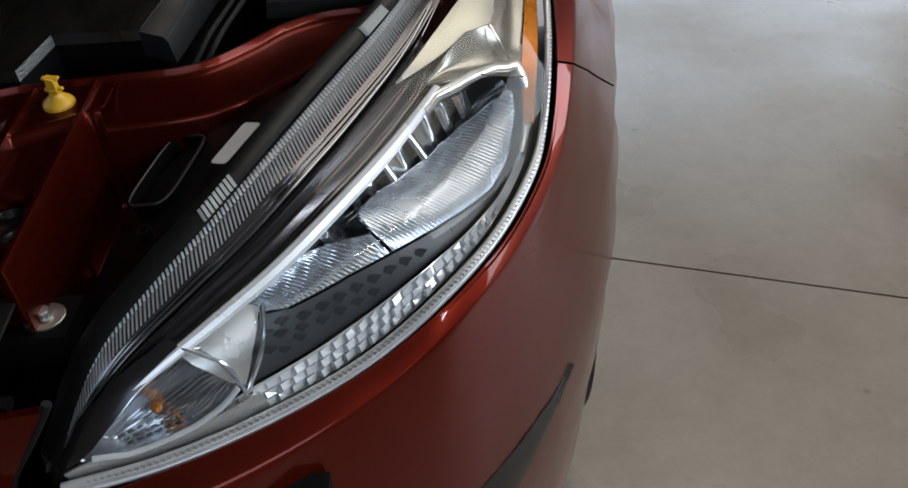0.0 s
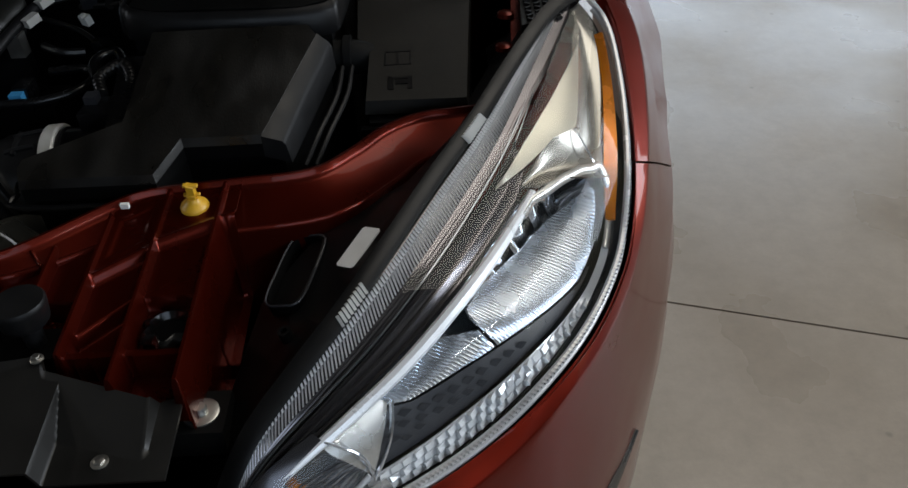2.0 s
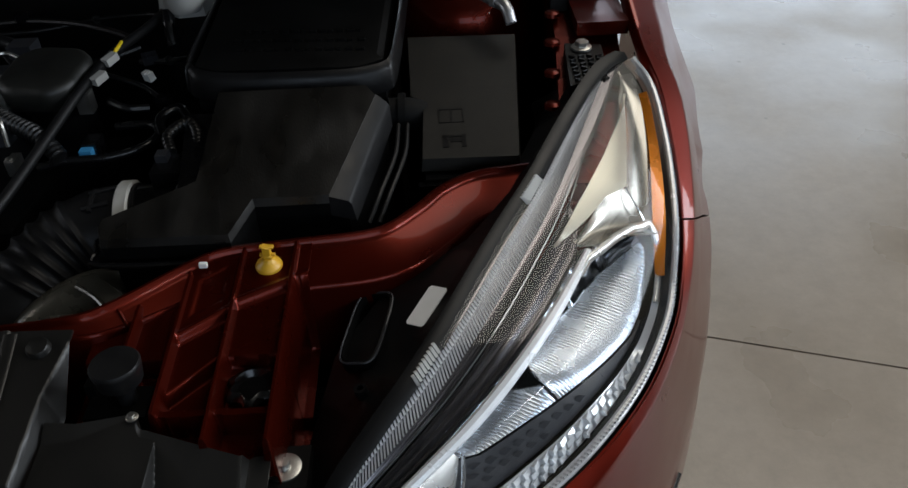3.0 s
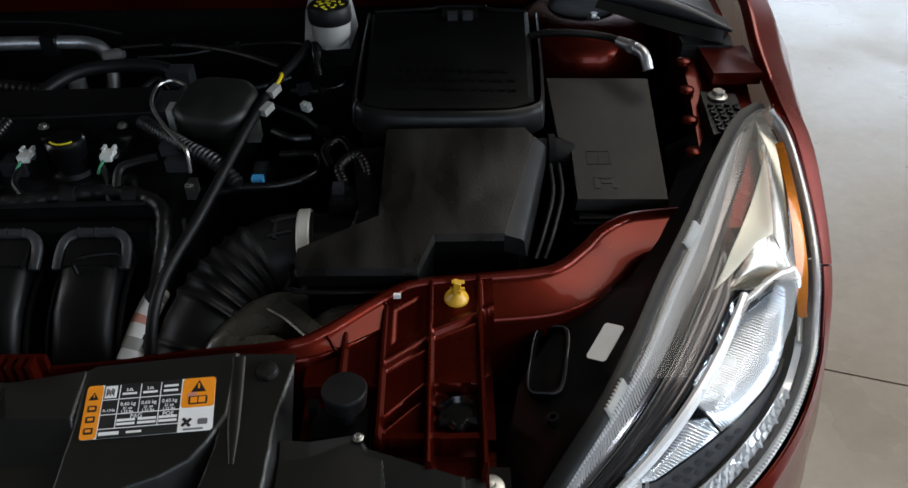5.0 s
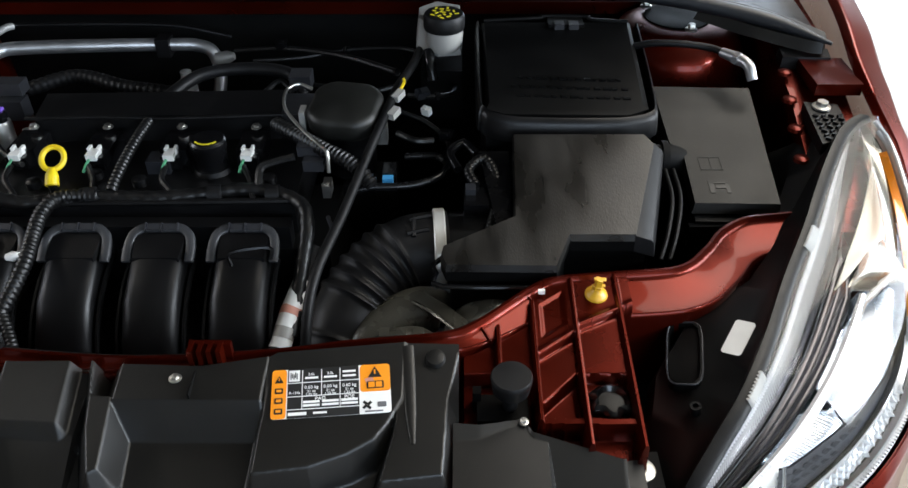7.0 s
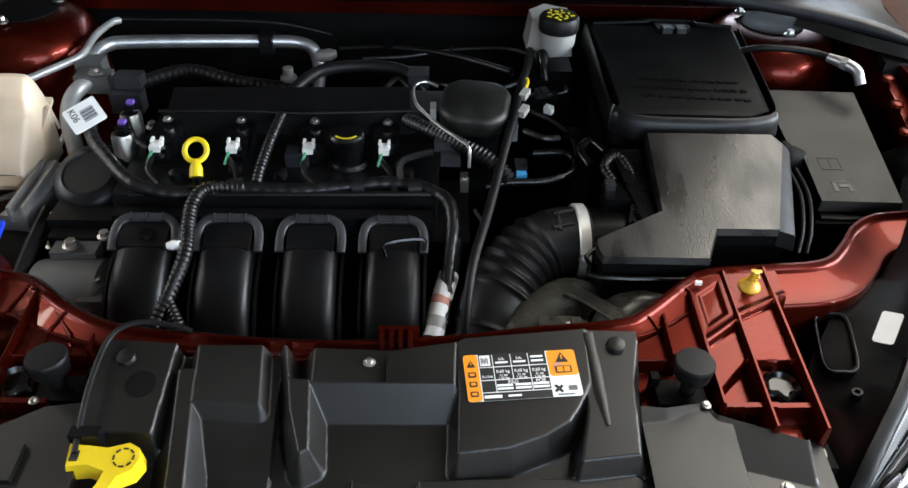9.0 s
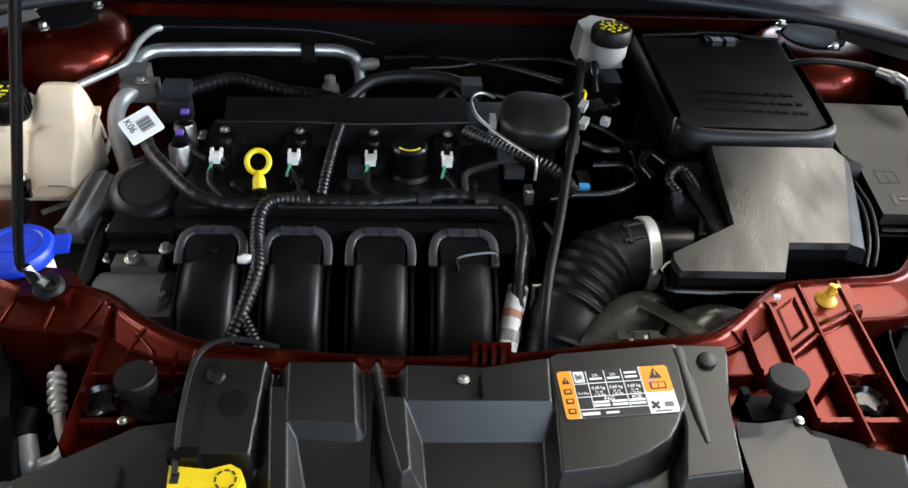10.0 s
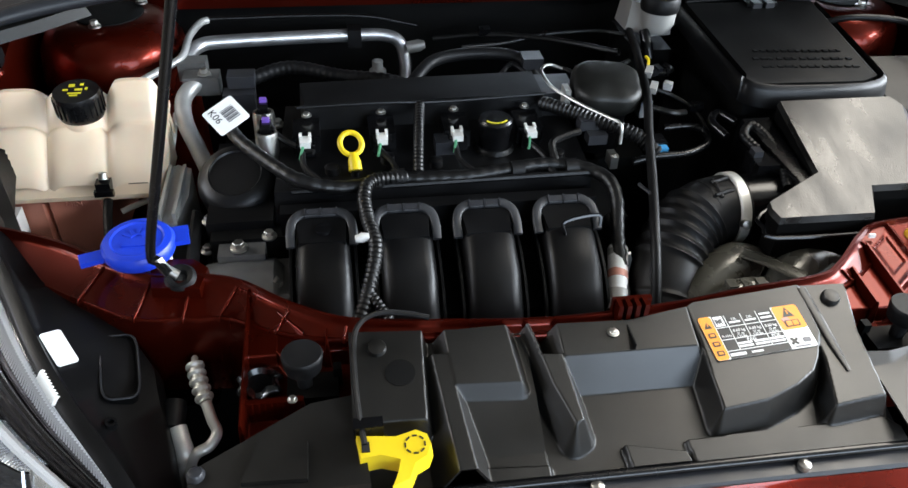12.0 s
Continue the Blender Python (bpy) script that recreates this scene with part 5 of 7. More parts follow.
# ---- hood rests, release lever, yellow pin ----
for side in (1, -1):
    FLIP = side < 0
    rest = thing("hood_rest", (0.305, 0.0, 0.80), "round black rubber hood rest on a black bracket", "hood rest", "hood rests")
    part("rubber_head", turned([(0.007, -0.040), (0.008, -0.014), (0.0150, -0.0135), (0.0172, -0.011), (0.0192, 0.003), (0.0194, 0.0055), (0.0182, 0.0075), (0.004, 0.0082)], pose(0.305, 0.0, 0.852), 28), RUBBER, rest, "ribbed grey-black rubber head")
    part("thread", turned([(0.006, -0.07), (0.006, -0.02)], pose(0.305, 0, 0.852), 12), GLOSSBLK, rest)
    bm = boxed((0.274, -0.018, 0.785), (0.322, 0.014, 0.818), 0.003)
    box(bm, (0.270, 0.006, 0.80), (0.278, 0.016, 0.828))
    part("bracket", bm, BATT, rest, "black plastic bracket")
    part("screw", bolt(bmesh.new(), 0.316, -0.024, 0.824, 0.0032, 0.004), STEEL, rest)
FLIP = False

lever = thing("hood_release_lever", (-0.225, -0.09, 0.80), "bright yellow hood release lever with black cable", "lever")
bm = bmesh.new()
prism(bm, [(-0.262, -0.078), (-0.226, -0.082), (-0.208, -0.077), (-0.197, -0.083), (-0.194, -0.094), (-0.199, -0.106), (-0.210, -0.112), (-0.216, -0.126), (-0.236, -0.134), (-0.228, -0.116), (-0.226, -0.107), (-0.240, -0.102), (-0.259, -0.104)], lambda x, y: 0.832 + 0.15 * (y + 0.09), 0.814, 0.002)
part("handle", bev(bm, 0.002, 3), YELLOW, lever, "bright yellow plastic handle", 50)
for k in range(8):
    a = radians(45 * k)
    part("ring_mark", boxed((-0.0022, 0.0078, 0), (0.0022, 0.0092, 0.0008), 0, Matrix.Translation((-0.210, -0.0935, 0.8315)) @ pose(0, 0, 0, 8, 0, 0) @ pose(0, 0, 0, 0, 0, 45 * k)), INK, lever)
part("cable_end", boxed((-0.256, -0.097, 0.8285), (-0.249, -0.083, 0.8325), 0.001), INK, lever)
part("cable", hose([(-0.253, -0.09, 0.833), (-0.256, -0.066, 0.838), (-0.258, -0.03, 0.848), (-0.257, 0.015, 0.856), (-0.248, 0.036, 0.860), (-0.230, 0.046, 0.860), (-0.205, 0.047, 0.856), (-0.182, 0.044, 0.851)], 0.0028, n=8, res=8), RUBBER, lever, "thin black cable")
part("cable_clip", boxed((-0.262, -0.078, 0.822), (-0.236, -0.066, 0.840), 0.002), GLOSSBLK, lever)

pin = thing("fastener_pin", (0.400, 0.130, 0.842), "amber-yellow plastic fastener pin in the red cross member", "fastener")
m = Matrix.Translation((0.400, 0.130, 0.8425)) @ pose(0, 0, 0, 5, 3, 0)
part("base", turned([(0.0118, -0.003), (0.0122, 0.0008), (0.0112, 0.0030), (0.0075, 0.0058), (0.0052, 0.0085), (0.0046, 0.010)], m, 28), OCHRE, pin)
bm = bmesh.new()
prism(bm, [(-0.0034, -0.0034), (0.0034, -0.0034), (0.0034, 0.0034), (-0.0034, 0.0034)], lambda x, y: 0.0235 - 0.25 * x, 0.007)
box(bm, (-0.0040, -0.0040, 0.0125), (0.0034, 0.0040, 0.0142))
box(bm, (0.0022, -0.0016, 0.0125), (0.0072, 0.0016, 0.0150))
box(bm, (-0.0058, -0.0022, 0.0218), (0.0066, 0.0022, 0.0240))
box(bm, (-0.0066, -0.0018, 0.0120), (-0.0034, 0.0018, 0.0145))
bmesh.ops.transform(bm, matrix=m, verts=bm.verts)
part("stem", bev(bm, 0.0005, 1), OCHRE, pin)

# ---- engine ----
engine = thing("engine", (-0.15, 0.35, 0.30), "black four-cylinder engine with plastic intake and cam cover", "engine")
part("block", boxed((-0.42, 0.26, 0.255), (0.10, 0.50, 0.80), 0.01), DARK, engine, "dark engine block")
bm = bmesh.new()
prism(bm, [(-0.345, 0.285), (0.060, 0.292), (0.066, 0.50), (-0.335, 0.50)], lambda x, y: 0.846 + 0.03 * (y - 0.29), 0.76, 0.004)
part("cam_cover", bev(bm, 0.006, 3), PLASTIC, engine, "black plastic cam cover")
bm = bmesh.new()
prism(bm, [(-0.305, 0.428), (0.024, 0.436), (0.022, 0.505), (-0.312, 0.494)], lambda x, y: 0.886 + 0.05 * (y - 0.43), 0.84, 0.003)
part("rear_rail", bev(bm, 0.003, 3), PLASTIC, engine, "raised black cover rail")
part("rail_lip", hose([(-0.312, 0.424, 0.887), (-0.20, 0.425, 0.889), (-0.12, 0.427, 0.886), (0.024, 0.432, 0.889)], 0.0025, n=8, res=4), PLASTIC, engine)
part("front_bead", hose([(-0.32, 0.288, 0.846), (-0.1, 0.290, 0.848), (0.055, 0.294, 0.848)], 0.004, n=8, res=4), PLASTIC, engine)
for k in range(4):
    x = -0.302 + 0.0972 * k
    bm = boxed((x - 0.016, 0.372, 0.845), (x + 0.018, 0.422, 0.872), 0.003)
    box(bm, (x - 0.012, 0.358, 0.850), (x + 0.012, 0.376, 0.868))
    coil = part("ignition_coil", bm, GLOSSBLK, engine, "black ignition coil")
    bm = boxed((x - 0.0065, 0.354, 0.866), (x + 0.0065, 0.372, 0.874), 0.001)
    box(bm, (x - 0.0075, 0.366, 0.868), (x - 0.004, 0.376, 0.877))
    box(bm, (x + 0.004, 0.366, 0.868), (x + 0.0075, 0.376, 0.877))
    plug = part("connector", bm, WHITEPL, coil, "white connector lock")
    part("green_wire", hose([(x - 0.003, 0.356, 0.868), (x - 0.005, 0.346, 0.864), (x - 0.007, 0.340, 0.858)], 0.002, n=6, res=4), GREEN, coil)
    part("coil_bolt", bolt(bmesh.new(), x + 0.002, 0.418, 0.878, 0.0045, 0.005), STEEL, coil)
    part("coil_lead", hose([(x - 0.004, 0.350, 0.862), (x - 0.002 + 0.012 * (k % 2), 0.325, 0.857), (x + 0.014, 0.306, 0.850), (x + 0.020, 0.296, 0.846)], 0.0038, n=8, res=6), LOOM, engine)
cap = part("oil_cap", turned([(0.019, -0.045), (0.021, -0.012), (0.0225, -0.010), (0.0225, -0.001), (0.020, 0.002), (0.004, 0.002)], pose(-0.058, 0.368, 0.889), 28), GLOSSBLK, engine, "black oil filler cap")
for k in range(5):
    part("cap_mark", boxed((-0.0030, -0.017, 0.0), (0.0030, -0.0145, 0.0006), 0, Matrix.Translation((-0.058, 0.368, 0.8912)) @ pose(0, 0, 0, 0, 0, -44 + 22 * k)), YELINK, cap)
part("cap_base", turned([(0.030, -0.052), (0.030, -0.045), (0.024, -0.036)], pose(-0.058, 0.368, 0.889), 28), PLASTIC, engine)
for x, y in ((-0.20, 0.345), (-0.14, 0.330), (0.02, 0.335), (-0.27, 0.325)):
    part("cover_boss", turned([(0.010, -0.02), (0.009, 0.006), (0.006, 0.008)], pose(x, y, 0.850), 16), PLASTIC, engine)
part("cover_sensor", boxed((-0.137, 0.352, 0.846), (-0.108, 0.378, 0.866), 0.004), GREYPL, engine)
# intake runners
for k in range(4):
    x = -0.286 + 0.0977 * k
    pro = [(0.262, 0.818, 0.030), (0.235, 0.826, 0.031), (0.205, 0.822, 0.032), (0.165, 0.800, 0.033), (0.132, 0.762, 0.033), (0.116, 0.712, 0.032), (0.114, 0.65, 0.031), (0.120, 0.58, 0.030)]
    rr = []
    for i, (y, z, w) in enumerate(pro):
        j = min(max(i, 1), len(pro) - 2)
        t = Vector((0, pro[j + 1][0] - pro[j - 1][0], pro[j + 1][1] - pro[j - 1][1])).normalized()
        n = Vector((0, t.z, -t.y)) * (-1 if Vector((0, t.z, -t.y)).z < 0 and i < 3 else 1)
        up = Vector((1, 0, 0)).cross(t)
        if up.z < 0 and i < 5:
            up = -up
        if i >= 5:
            up = Vector((0, -1, 0))
        c = Vector((x, y, z)) - up * 0.018
        rr.append([c + Vector((w * math.copysign(abs(math.cos(a)) ** 0.55, math.cos(a)), 0, 0)) + up * (0.022 * math.copysign(abs(math.sin(a)) ** 0.7, math.sin(a))) for a in [6.2832 * q / 20 for q in range(20)]])
    runner = part("intake_runner", rings(bmesh.new(), rr), PLASTIC, engine, "black curved plastic intake runner", 60)
    arch = [(x - 0.0360, 0.214, 0.816), (x - 0.0362, 0.230, 0.825), (x - 0.0330, 0.243, 0.8325), (x - 0.0235, 0.2505, 0.8365), (x - 0.012, 0.2515, 0.837), (x + 0.012, 0.2515, 0.837), (x + 0.0235, 0.2505, 0.8365), (x + 0.0330, 0.243, 0.8325), (x + 0.0362, 0.230, 0.825), (x + 0.0360, 0.214, 0.816)]
    part("runner_arch", strap(arch, 0.0105, 0.006, (0, -0.52, 0.85)), DKGREY, runner, "grey plastic retaining arch", 50)
    for q in (-0.0095, 0.0095):
        part("arch_window", boxed((-0.0078, -0.0035, 0), (0.0078, 0.0035, 0.0072), 0.0008, Matrix.Translation((x + q, 0.2510, 0.837)) @ pose(0, 0, 0, 31, 0, 0)), GREYPL, runner)
    for q in (-0.0185, 0.0, 0.0185):
        part("arch_web", boxed((-0.0009, -0.0052, 0), (0.0009, 0.0052, 0.0082), 0, Matrix.Translation((x + q, 0.2510, 0.837)) @ pose(0, 0, 0, 31, 0, 0)), GREYPL, runner)
    bm = prism(bmesh.new(), [(x - 0.029, 0.206), (x + 0.029, 0.206), (x + 0.0320, 0.240), (x + 0.023, 0.247), (x - 0.023, 0.247), (x - 0.0320, 0.240)], lambda px, py: 0.8265 + 0.25 * (py - 0.206), 0.79, 0.003)
    part("runner_shoulder", bev(bm, 0.003, 3), PLASTIC, runner)
    for q in (-0.0375, 0.0375):
        flange = [Vector((x + q, fy, fz)) for fy, fz in ((0.232, 0.806), (0.205, 0.800), (0.170, 0.782), (0.140, 0.752), (0.122, 0.705), (0.117, 0.64))]
        part("side_flange", strap([tuple(p) for p in flange], 0.004, 0.006, (0, -0.5, 0.85)), PLASTIC, runner, "", 50)
    if k == 3:
        part("runner_handle", hose([(x - 0.008, 0.200, 0.823), (x - 0.008, 0.205, 0.838), (x + 0.034, 0.212, 0.840), (x + 0.036, 0.206, 0.828)], 0.0025, n=6, res=4), GLOSSBLK, runner)
    if k == 0:
        part("runner_plug", turned([(0.010, 0), (0.010, 0.004), (0.006, 0.005)], pose(x + 0.002, 0.226, 0.8310), 16), GLOSSBLK, runner)
part("plenum", boxed((-0.335, 0.150, 0.52), (0.035, 0.255, 0.755), 0.02, seg=4), PLASTIC, engine, "black intake plenum")
part("flange", boxed((-0.335, 0.262, 0.79), (0.055, 0.282, 0.832), 0.003), PLASTIC, engine)
# timing end
part("timing_cover", turned([(0.052, -0.20), (0.052, -0.020), (0.050, -0.010), (0.045, -0.003), (0.034, 0.001), (0.032, -0.001), (0.006, -0.001)], Matrix.Translation((-0.392, 0.350, 0.838)) @ pose(0, 0, 0, 24, -6, 0), 40), PLASTIC, engine, "black round timing end cover")
part("timing_face", boxed((-0.425, 0.28, 0.60), (-0.345, 0.47, 0.812), 0.008), PLASTIC, engine)
for x, y, z in ((-0.424, 0.300, 0.800), (-0.428, 0.280, 0.770), (-0.35, 0.262, 0.80), (-0.342, 0.468, 0.838), (-0.37, 0.25, 0.76)):
    part("timing_bolt", bolt(bmesh.new(), x, y, z, 0.006, 0.009), STEEL, engine)
for x, y in ((-0.357, 0.440), (-0.351, 0.385)):
    sol = part("solenoid", turned([(0.0145, -0.045), (0.0145, 0.0), (0.0135, 0.005), (0.0105, 0.005), (0.0105, -0.004), (0.003, -0.004)], Matrix.Translation((x, y, 0.870)) @ pose(0, 0, 0, -6, 0, 0), 24), STEEL, engine, "bright steel solenoid")
    part("solenoid_plug", boxed((x - 0.007, y - 0.002, 0.866), (x + 0.006, y + 0.013, 0.886), 0.002), GLOSSBLK, sol)
    part("violet_clip", boxed((x - 0.004, y + 0.004, 0.885), (x + 0.005, y + 0.012, 0.890), 0.001), PURPLE, sol, "violet clip")

dip = thing("dipstick", (-0.243, 0.335, 0.84), "yellow looped engine oil dipstick handle", "dipstick")
m = Matrix.Translation((-0.243, 0.326, 0.866)) @ pose(0, 0, 0, 34, 0, 8)
bm = bmesh.new()
rr = []
for k in range(28):
    a = 6.2832 * k / 28
    c = Vector((0.0135 * math.cos(a), 0.020 + 0.0155 * math.sin(a), 0))
    o = Vector((math.cos(a), math.sin(a), 0))
    rr.append([m @ (c + o * (0.0035 * math.cos(b)) + Vector((0, 0, 0.0032 * math.sin(b)))) for b in [6.2832 * q / 10 for q in range(10)]])
rings(bm, rr + [rr[0]], True, False)
bmesh.ops.remove_doubles(bm, verts=bm.verts, dist=1e-5)
part("loop", bm, YELLOW, dip, "bright yellow finger loop")
part("stem", hose([tuple(m @ Vector(p)) for p in ((0, 0.006, 0), (0, -0.004, 0), (0, -0.016, -0.002))], [0.0045, 0.008, 0.0085], n=12, res=4), YELLOW, dip)
part("tube", hose([tuple(m @ Vector((0, -0.014, -0.002))), (-0.243, 0.318, 0.835), (-0.243, 0.31, 0.80)], 0.0055, n=10, res=4), GLOSSBLK, dip)

# ---- wiring ----
loom = thing("engine_wiring_loom", (-0.1, 0.30, 0.80), "black taped and ribbed engine wiring loom", "wiring")
part("main_run", hose([(-0.398, 0.405, 0.876), (-0.385, 0.375, 0.872), (-0.355, 0.335, 0.868), (-0.312, 0.290, 0.862), (-0.267, 0.283, 0.852), (-0.225, 0.290, 0.850), (-0.186, 0.298, 0.850), (-0.10, 0.297, 0.850), (0.0, 0.312, 0.852), (0.058, 0.296, 0.848), (0.077, 0.262, 0.840), (0.073, 0.215, 0.80), (0.066, 0.150, 0.76)], 0.0082, n=12, res=8, wave=(0.016, 0.0007)), LOOM, loom)
part("branch", hose([(-0.18, 0.298, 0.852), (-0.222, 0.288, 0.856), (-0.234, 0.262, 0.852), (-0.232, 0.225, 0.844), (-0.226, 0.180, 0.836), (-0.238, 0.135, 0.812), (-0.250, 0.110, 0.79)], 0.0075, n=12, res=8, wave=(0.006, 0.0012)), LOOM, loom)
part("branch", hose([(-0.238, 0.135, 0.812), (-0.222, 0.110, 0.800), (-0.205, 0.080, 0.785)], 0.0055, n=10, res=6, wave=(0.005, 0.001)), LOOM, loom)
part("branch", hose([(-0.150, 0.425, 0.884), (-0.156, 0.380, 0.878), (-0.162, 0.330, 0.866), (-0.165, 0.302, 0.856)], 0.006, n=10, res=6, wave=(0.006, 0.001)), LOOM, loom)
part("branch", hose([(-0.355, 0.42, 0.880), (-0.335, 0.385, 0.868), (-0.305, 0.360, 0.862), (-0.292, 0.352, 0.862)], 0.0035, n=8, res=6), LOOM, loom)
part("branch", hose([(0.012, 0.312, 0.856), (0.012, 0.335, 0.868), (0.030, 0.345, 0.872), (0.052, 0.352, 0.874)], 0.005, n=8, res=6), LOOM, loom)
part("ribbed_run", hose([(0.016, 0.424, 0.880), (0.045, 0.395, 0.882), (0.085, 0.362, 0.880), (0.125, 0.338, 0.872), (0.150, 0.318, 0.855)], 0.0085, n=12, res=8, wave=(0.006, 0.0016)), LOOM, loom, "ribbed black conduit")
for p in ((-0.19, 0.299, 0.851), (-0.04, 0.304, 0.851), (0.03, 0.305, 0.850)):
    part("tape_band", turned([(0.0112, -0.008), (0.0115, 0.008)], Matrix.Translation(p) @ pose(0, 0, 0, 0, 90, 5), 14), RUBBER, loom)
tag = part("white_tag", turned([(0.004, -0.008), (0.006, 0), (0.004, 0.008)], Matrix.Translation((-0.240, 0.193, 0.842)) @ pose(0, 0, 0, 0, 80, 0), 12), WHITEPL, loom, "white taped tag")
for x, y, z, s in ((0.068, 0.368, 0.878, 1.0), (0.075, 0.352, 0.866, 0.9)):
    con = boxed((x - 0.014 * s, y - 0.010, z - 0.008), (x + 0.014 * s, y + 0.010, z + 0.006), 0.002)
    part("grey_connector", con, GREYPL, loom, "blue-grey connector")
part("steel_tab", boxed((0.088, 0.318, 0.835), (0.098, 0.340, 0.852), 0.001), STEEL, loom)
part("tab_bolt", bolt(bmesh.new(), 0.093, 0.322, 0.852, 0.004, 0.004), STEEL, loom)

# barcode flag on the loom
m = Matrix.Translation((-0.399, 0.400, 0.893)) @ pose(0, 0, 0, 30, 0, 0) @ pose(0, 0, 0, 0, 0, -52)
flag = tagged(part("barcode_tag", plate(-0.020, -0.023, 0.021, 0.022, 0, 0.0012, m, 0.003), PAPER), "white barcode tag marked K06 on the loom", "tag")
for k in range(11):
    part("code_bar", plate(-0.008 + 0.0018 * k, -0.004, -0.0074 + 0.0018 * k + 0.0006 * (k % 3), 0.014, 0.001, 0.0016, m), GREYINK, flag)
words("K06", 0.013, m @ pose(-0.006, -0.0125, 0.0014), INK, flag)

sleeve = thing("coolant_sleeve", (0.062, 0.17, 0.70), "black hose with a white and red printed wrap", "hose")
part("hose", hose([(0.080, 0.26, 0.80), (0.073, 0.21, 0.786), (0.064, 0.175, 0.774), (0.054, 0.135, 0.752), (0.048, 0.10, 0.72)], 0.011, n=14, res=6), RUBBER, sleeve)
wrap = part("wrap", hose([(0.0735, 0.212, 0.7865), (0.064, 0.175, 0.774), (0.0545, 0.137, 0.753)], 0.0125, n=18, res=8), PAPER, sleeve, "white printed wrap")
part("wrap_print", hose([(0.0650, 0.180, 0.7757), (0.064, 0.175, 0.774), (0.0628, 0.170, 0.7722)], 0.0128, n=18, res=4), REDINK, wrap)
for a, b in (((0.0722, 0.207, 0.7850), (0.0700, 0.199, 0.7822)), ((0.0600, 0.158, 0.766), (0.0570, 0.147, 0.7595))):
    part("wrap_print", hose([a, tuple((Vector(a) + Vector(b)) / 2), b], 0.0127, n=18, res=2), MILKY, wrap)

# tall thin cable and small hoses behind
cable = thing("battery_cable", (0.12, 0.3, 0.78), "thin black cable curving down past the engine", "cable")
part("cable", hose([(0.205, 0.66, 0.90), (0.190, 0.56, 0.90), (0.172, 0.48, 0.902), (0.158, 0.405, 0.895), (0.140, 0.335, 0.876), (0.121, 0.255, 0.855), (0.100, 0.175, 0.835), (0.092, 0.130, 0.80), (0.090, 0.10, 0.74)], 0.006, n=10, res=8), RUBBER, cable)
part("inner_cable", hose([(0.104, 0.255, 0.852), (0.112, 0.22, 0.850), (0.096, 0.165, 0.832), (0.087, 0.135, 0.80)], 0.0024, n=8, res=8), GREYPL, cable)
for x, y, z in ((0.176, 0.455, 0.905), (0.172, 0.42, 0.898)):
    part("white_plug", boxed((-0.0048, -0.009, -0.0045), (0.0048, 0.009, 0.0045), 0.0015, Matrix.Translation((x, y, z)) @ pose(0, 0, 0, 10, 0, -28)), MILKY, cable, "white connector plug")
part("yellow_wire", hose([(0.178, 0.466, 0.908), (0.182, 0.478, 0.912), (0.181, 0.488, 0.912)], 0.0022, n=6, res=4), YELLOW, cable)

can = thing("round_canister", (0.108, 0.43, 0.76), "matt black round canister with a domed lid", "canister")
m = Matrix.Translation((0.108, 0.430, 0.910)) @ pose(0, 0, 0, 10, 0, 0)
part("body", turned([(0.034, -0.13), (0.036, -0.05), (0.041, -0.040), (0.0415, -0.022)], m, 36), PLASTIC, can)
bm = turned([(0.043, -0.030), (0.0450, -0.026), (0.0455, -0.008), (0.0435, -0.003), (0.038, 0.0005), (0.006, 0.002)], m, 40)
for v in bm.verts:
    d = v.co.xy - Vector((0.108, 0.430))
    if d.length > 0.02:
        v.co.xy += d * min(0.16, 0.10 * (1 - math.cos(4 * math.atan2(d.y, d.x) + 0.6)))
part("lid", bm, CANLID, can, "domed matt lid")
part("side_clip", boxed((0.148, 0.395, 0.866), (0.164, 0.412, 0.890), 0.002), STEEL, can, "steel side clip")
part("neck", boxed((0.04, 0.40, 0.74), (0.17, 0.46, 0.80), 0.01), DARK, can)
wire = thing("steel_bail", (0.04, 0.42, 0.86), "bent bright steel wire bail beside the canister", "bracket")
part("wire", hose([(0.058, 0.480, 0.902), (0.040, 0.486, 0.906), (0.026, 0.474, 0.905), (0.026, 0.445, 0.903), (0.034, 0.420, 0.900), (0.060, 0.378, 0.898), (0.085, 0.345, 0.897), (0.097, 0.328, 0.895), (0.098, 0.322, 0.87)], 0.0023, n=8, res=6), STEEL, wire)
part("tab", boxed((0.048, 0.420, 0.86), (0.056, 0.442, 0.898), 0.001), BRIGHT, wire)
part("base", boxed((0.020, 0.44, 0.85), (0.07, 0.50, 0.885), 0.004), GREYPL, wire)

rear = thing("rear_hose", (-0.05, 0.58, 0.80), "black rubber hose arching behind the engine", "hose")
part("hose", hose([(-0.165, 0.50, 0.86), (-0.146, 0.520, 0.876), (-0.114, 0.560, 0.884), (-0.06, 0.575, 0.886), (0.0, 0.570, 0.884), (0.028, 0.548, 0.875), (0.035, 0.52, 0.85)], 0.009, n=12, res=8), RUBBER, rear)
part("clip", boxed((0.015, 0.535, 0.87), (0.045, 0.565, 0.892), 0.003), GREYPL, rear)
part("clamp", hose([(-0.020, 0.530, 0.872), (0.0, 0.548, 0.880), (0.02, 0.530, 0.872)], 0.004, n=8, res=4), RUBBER, rear)
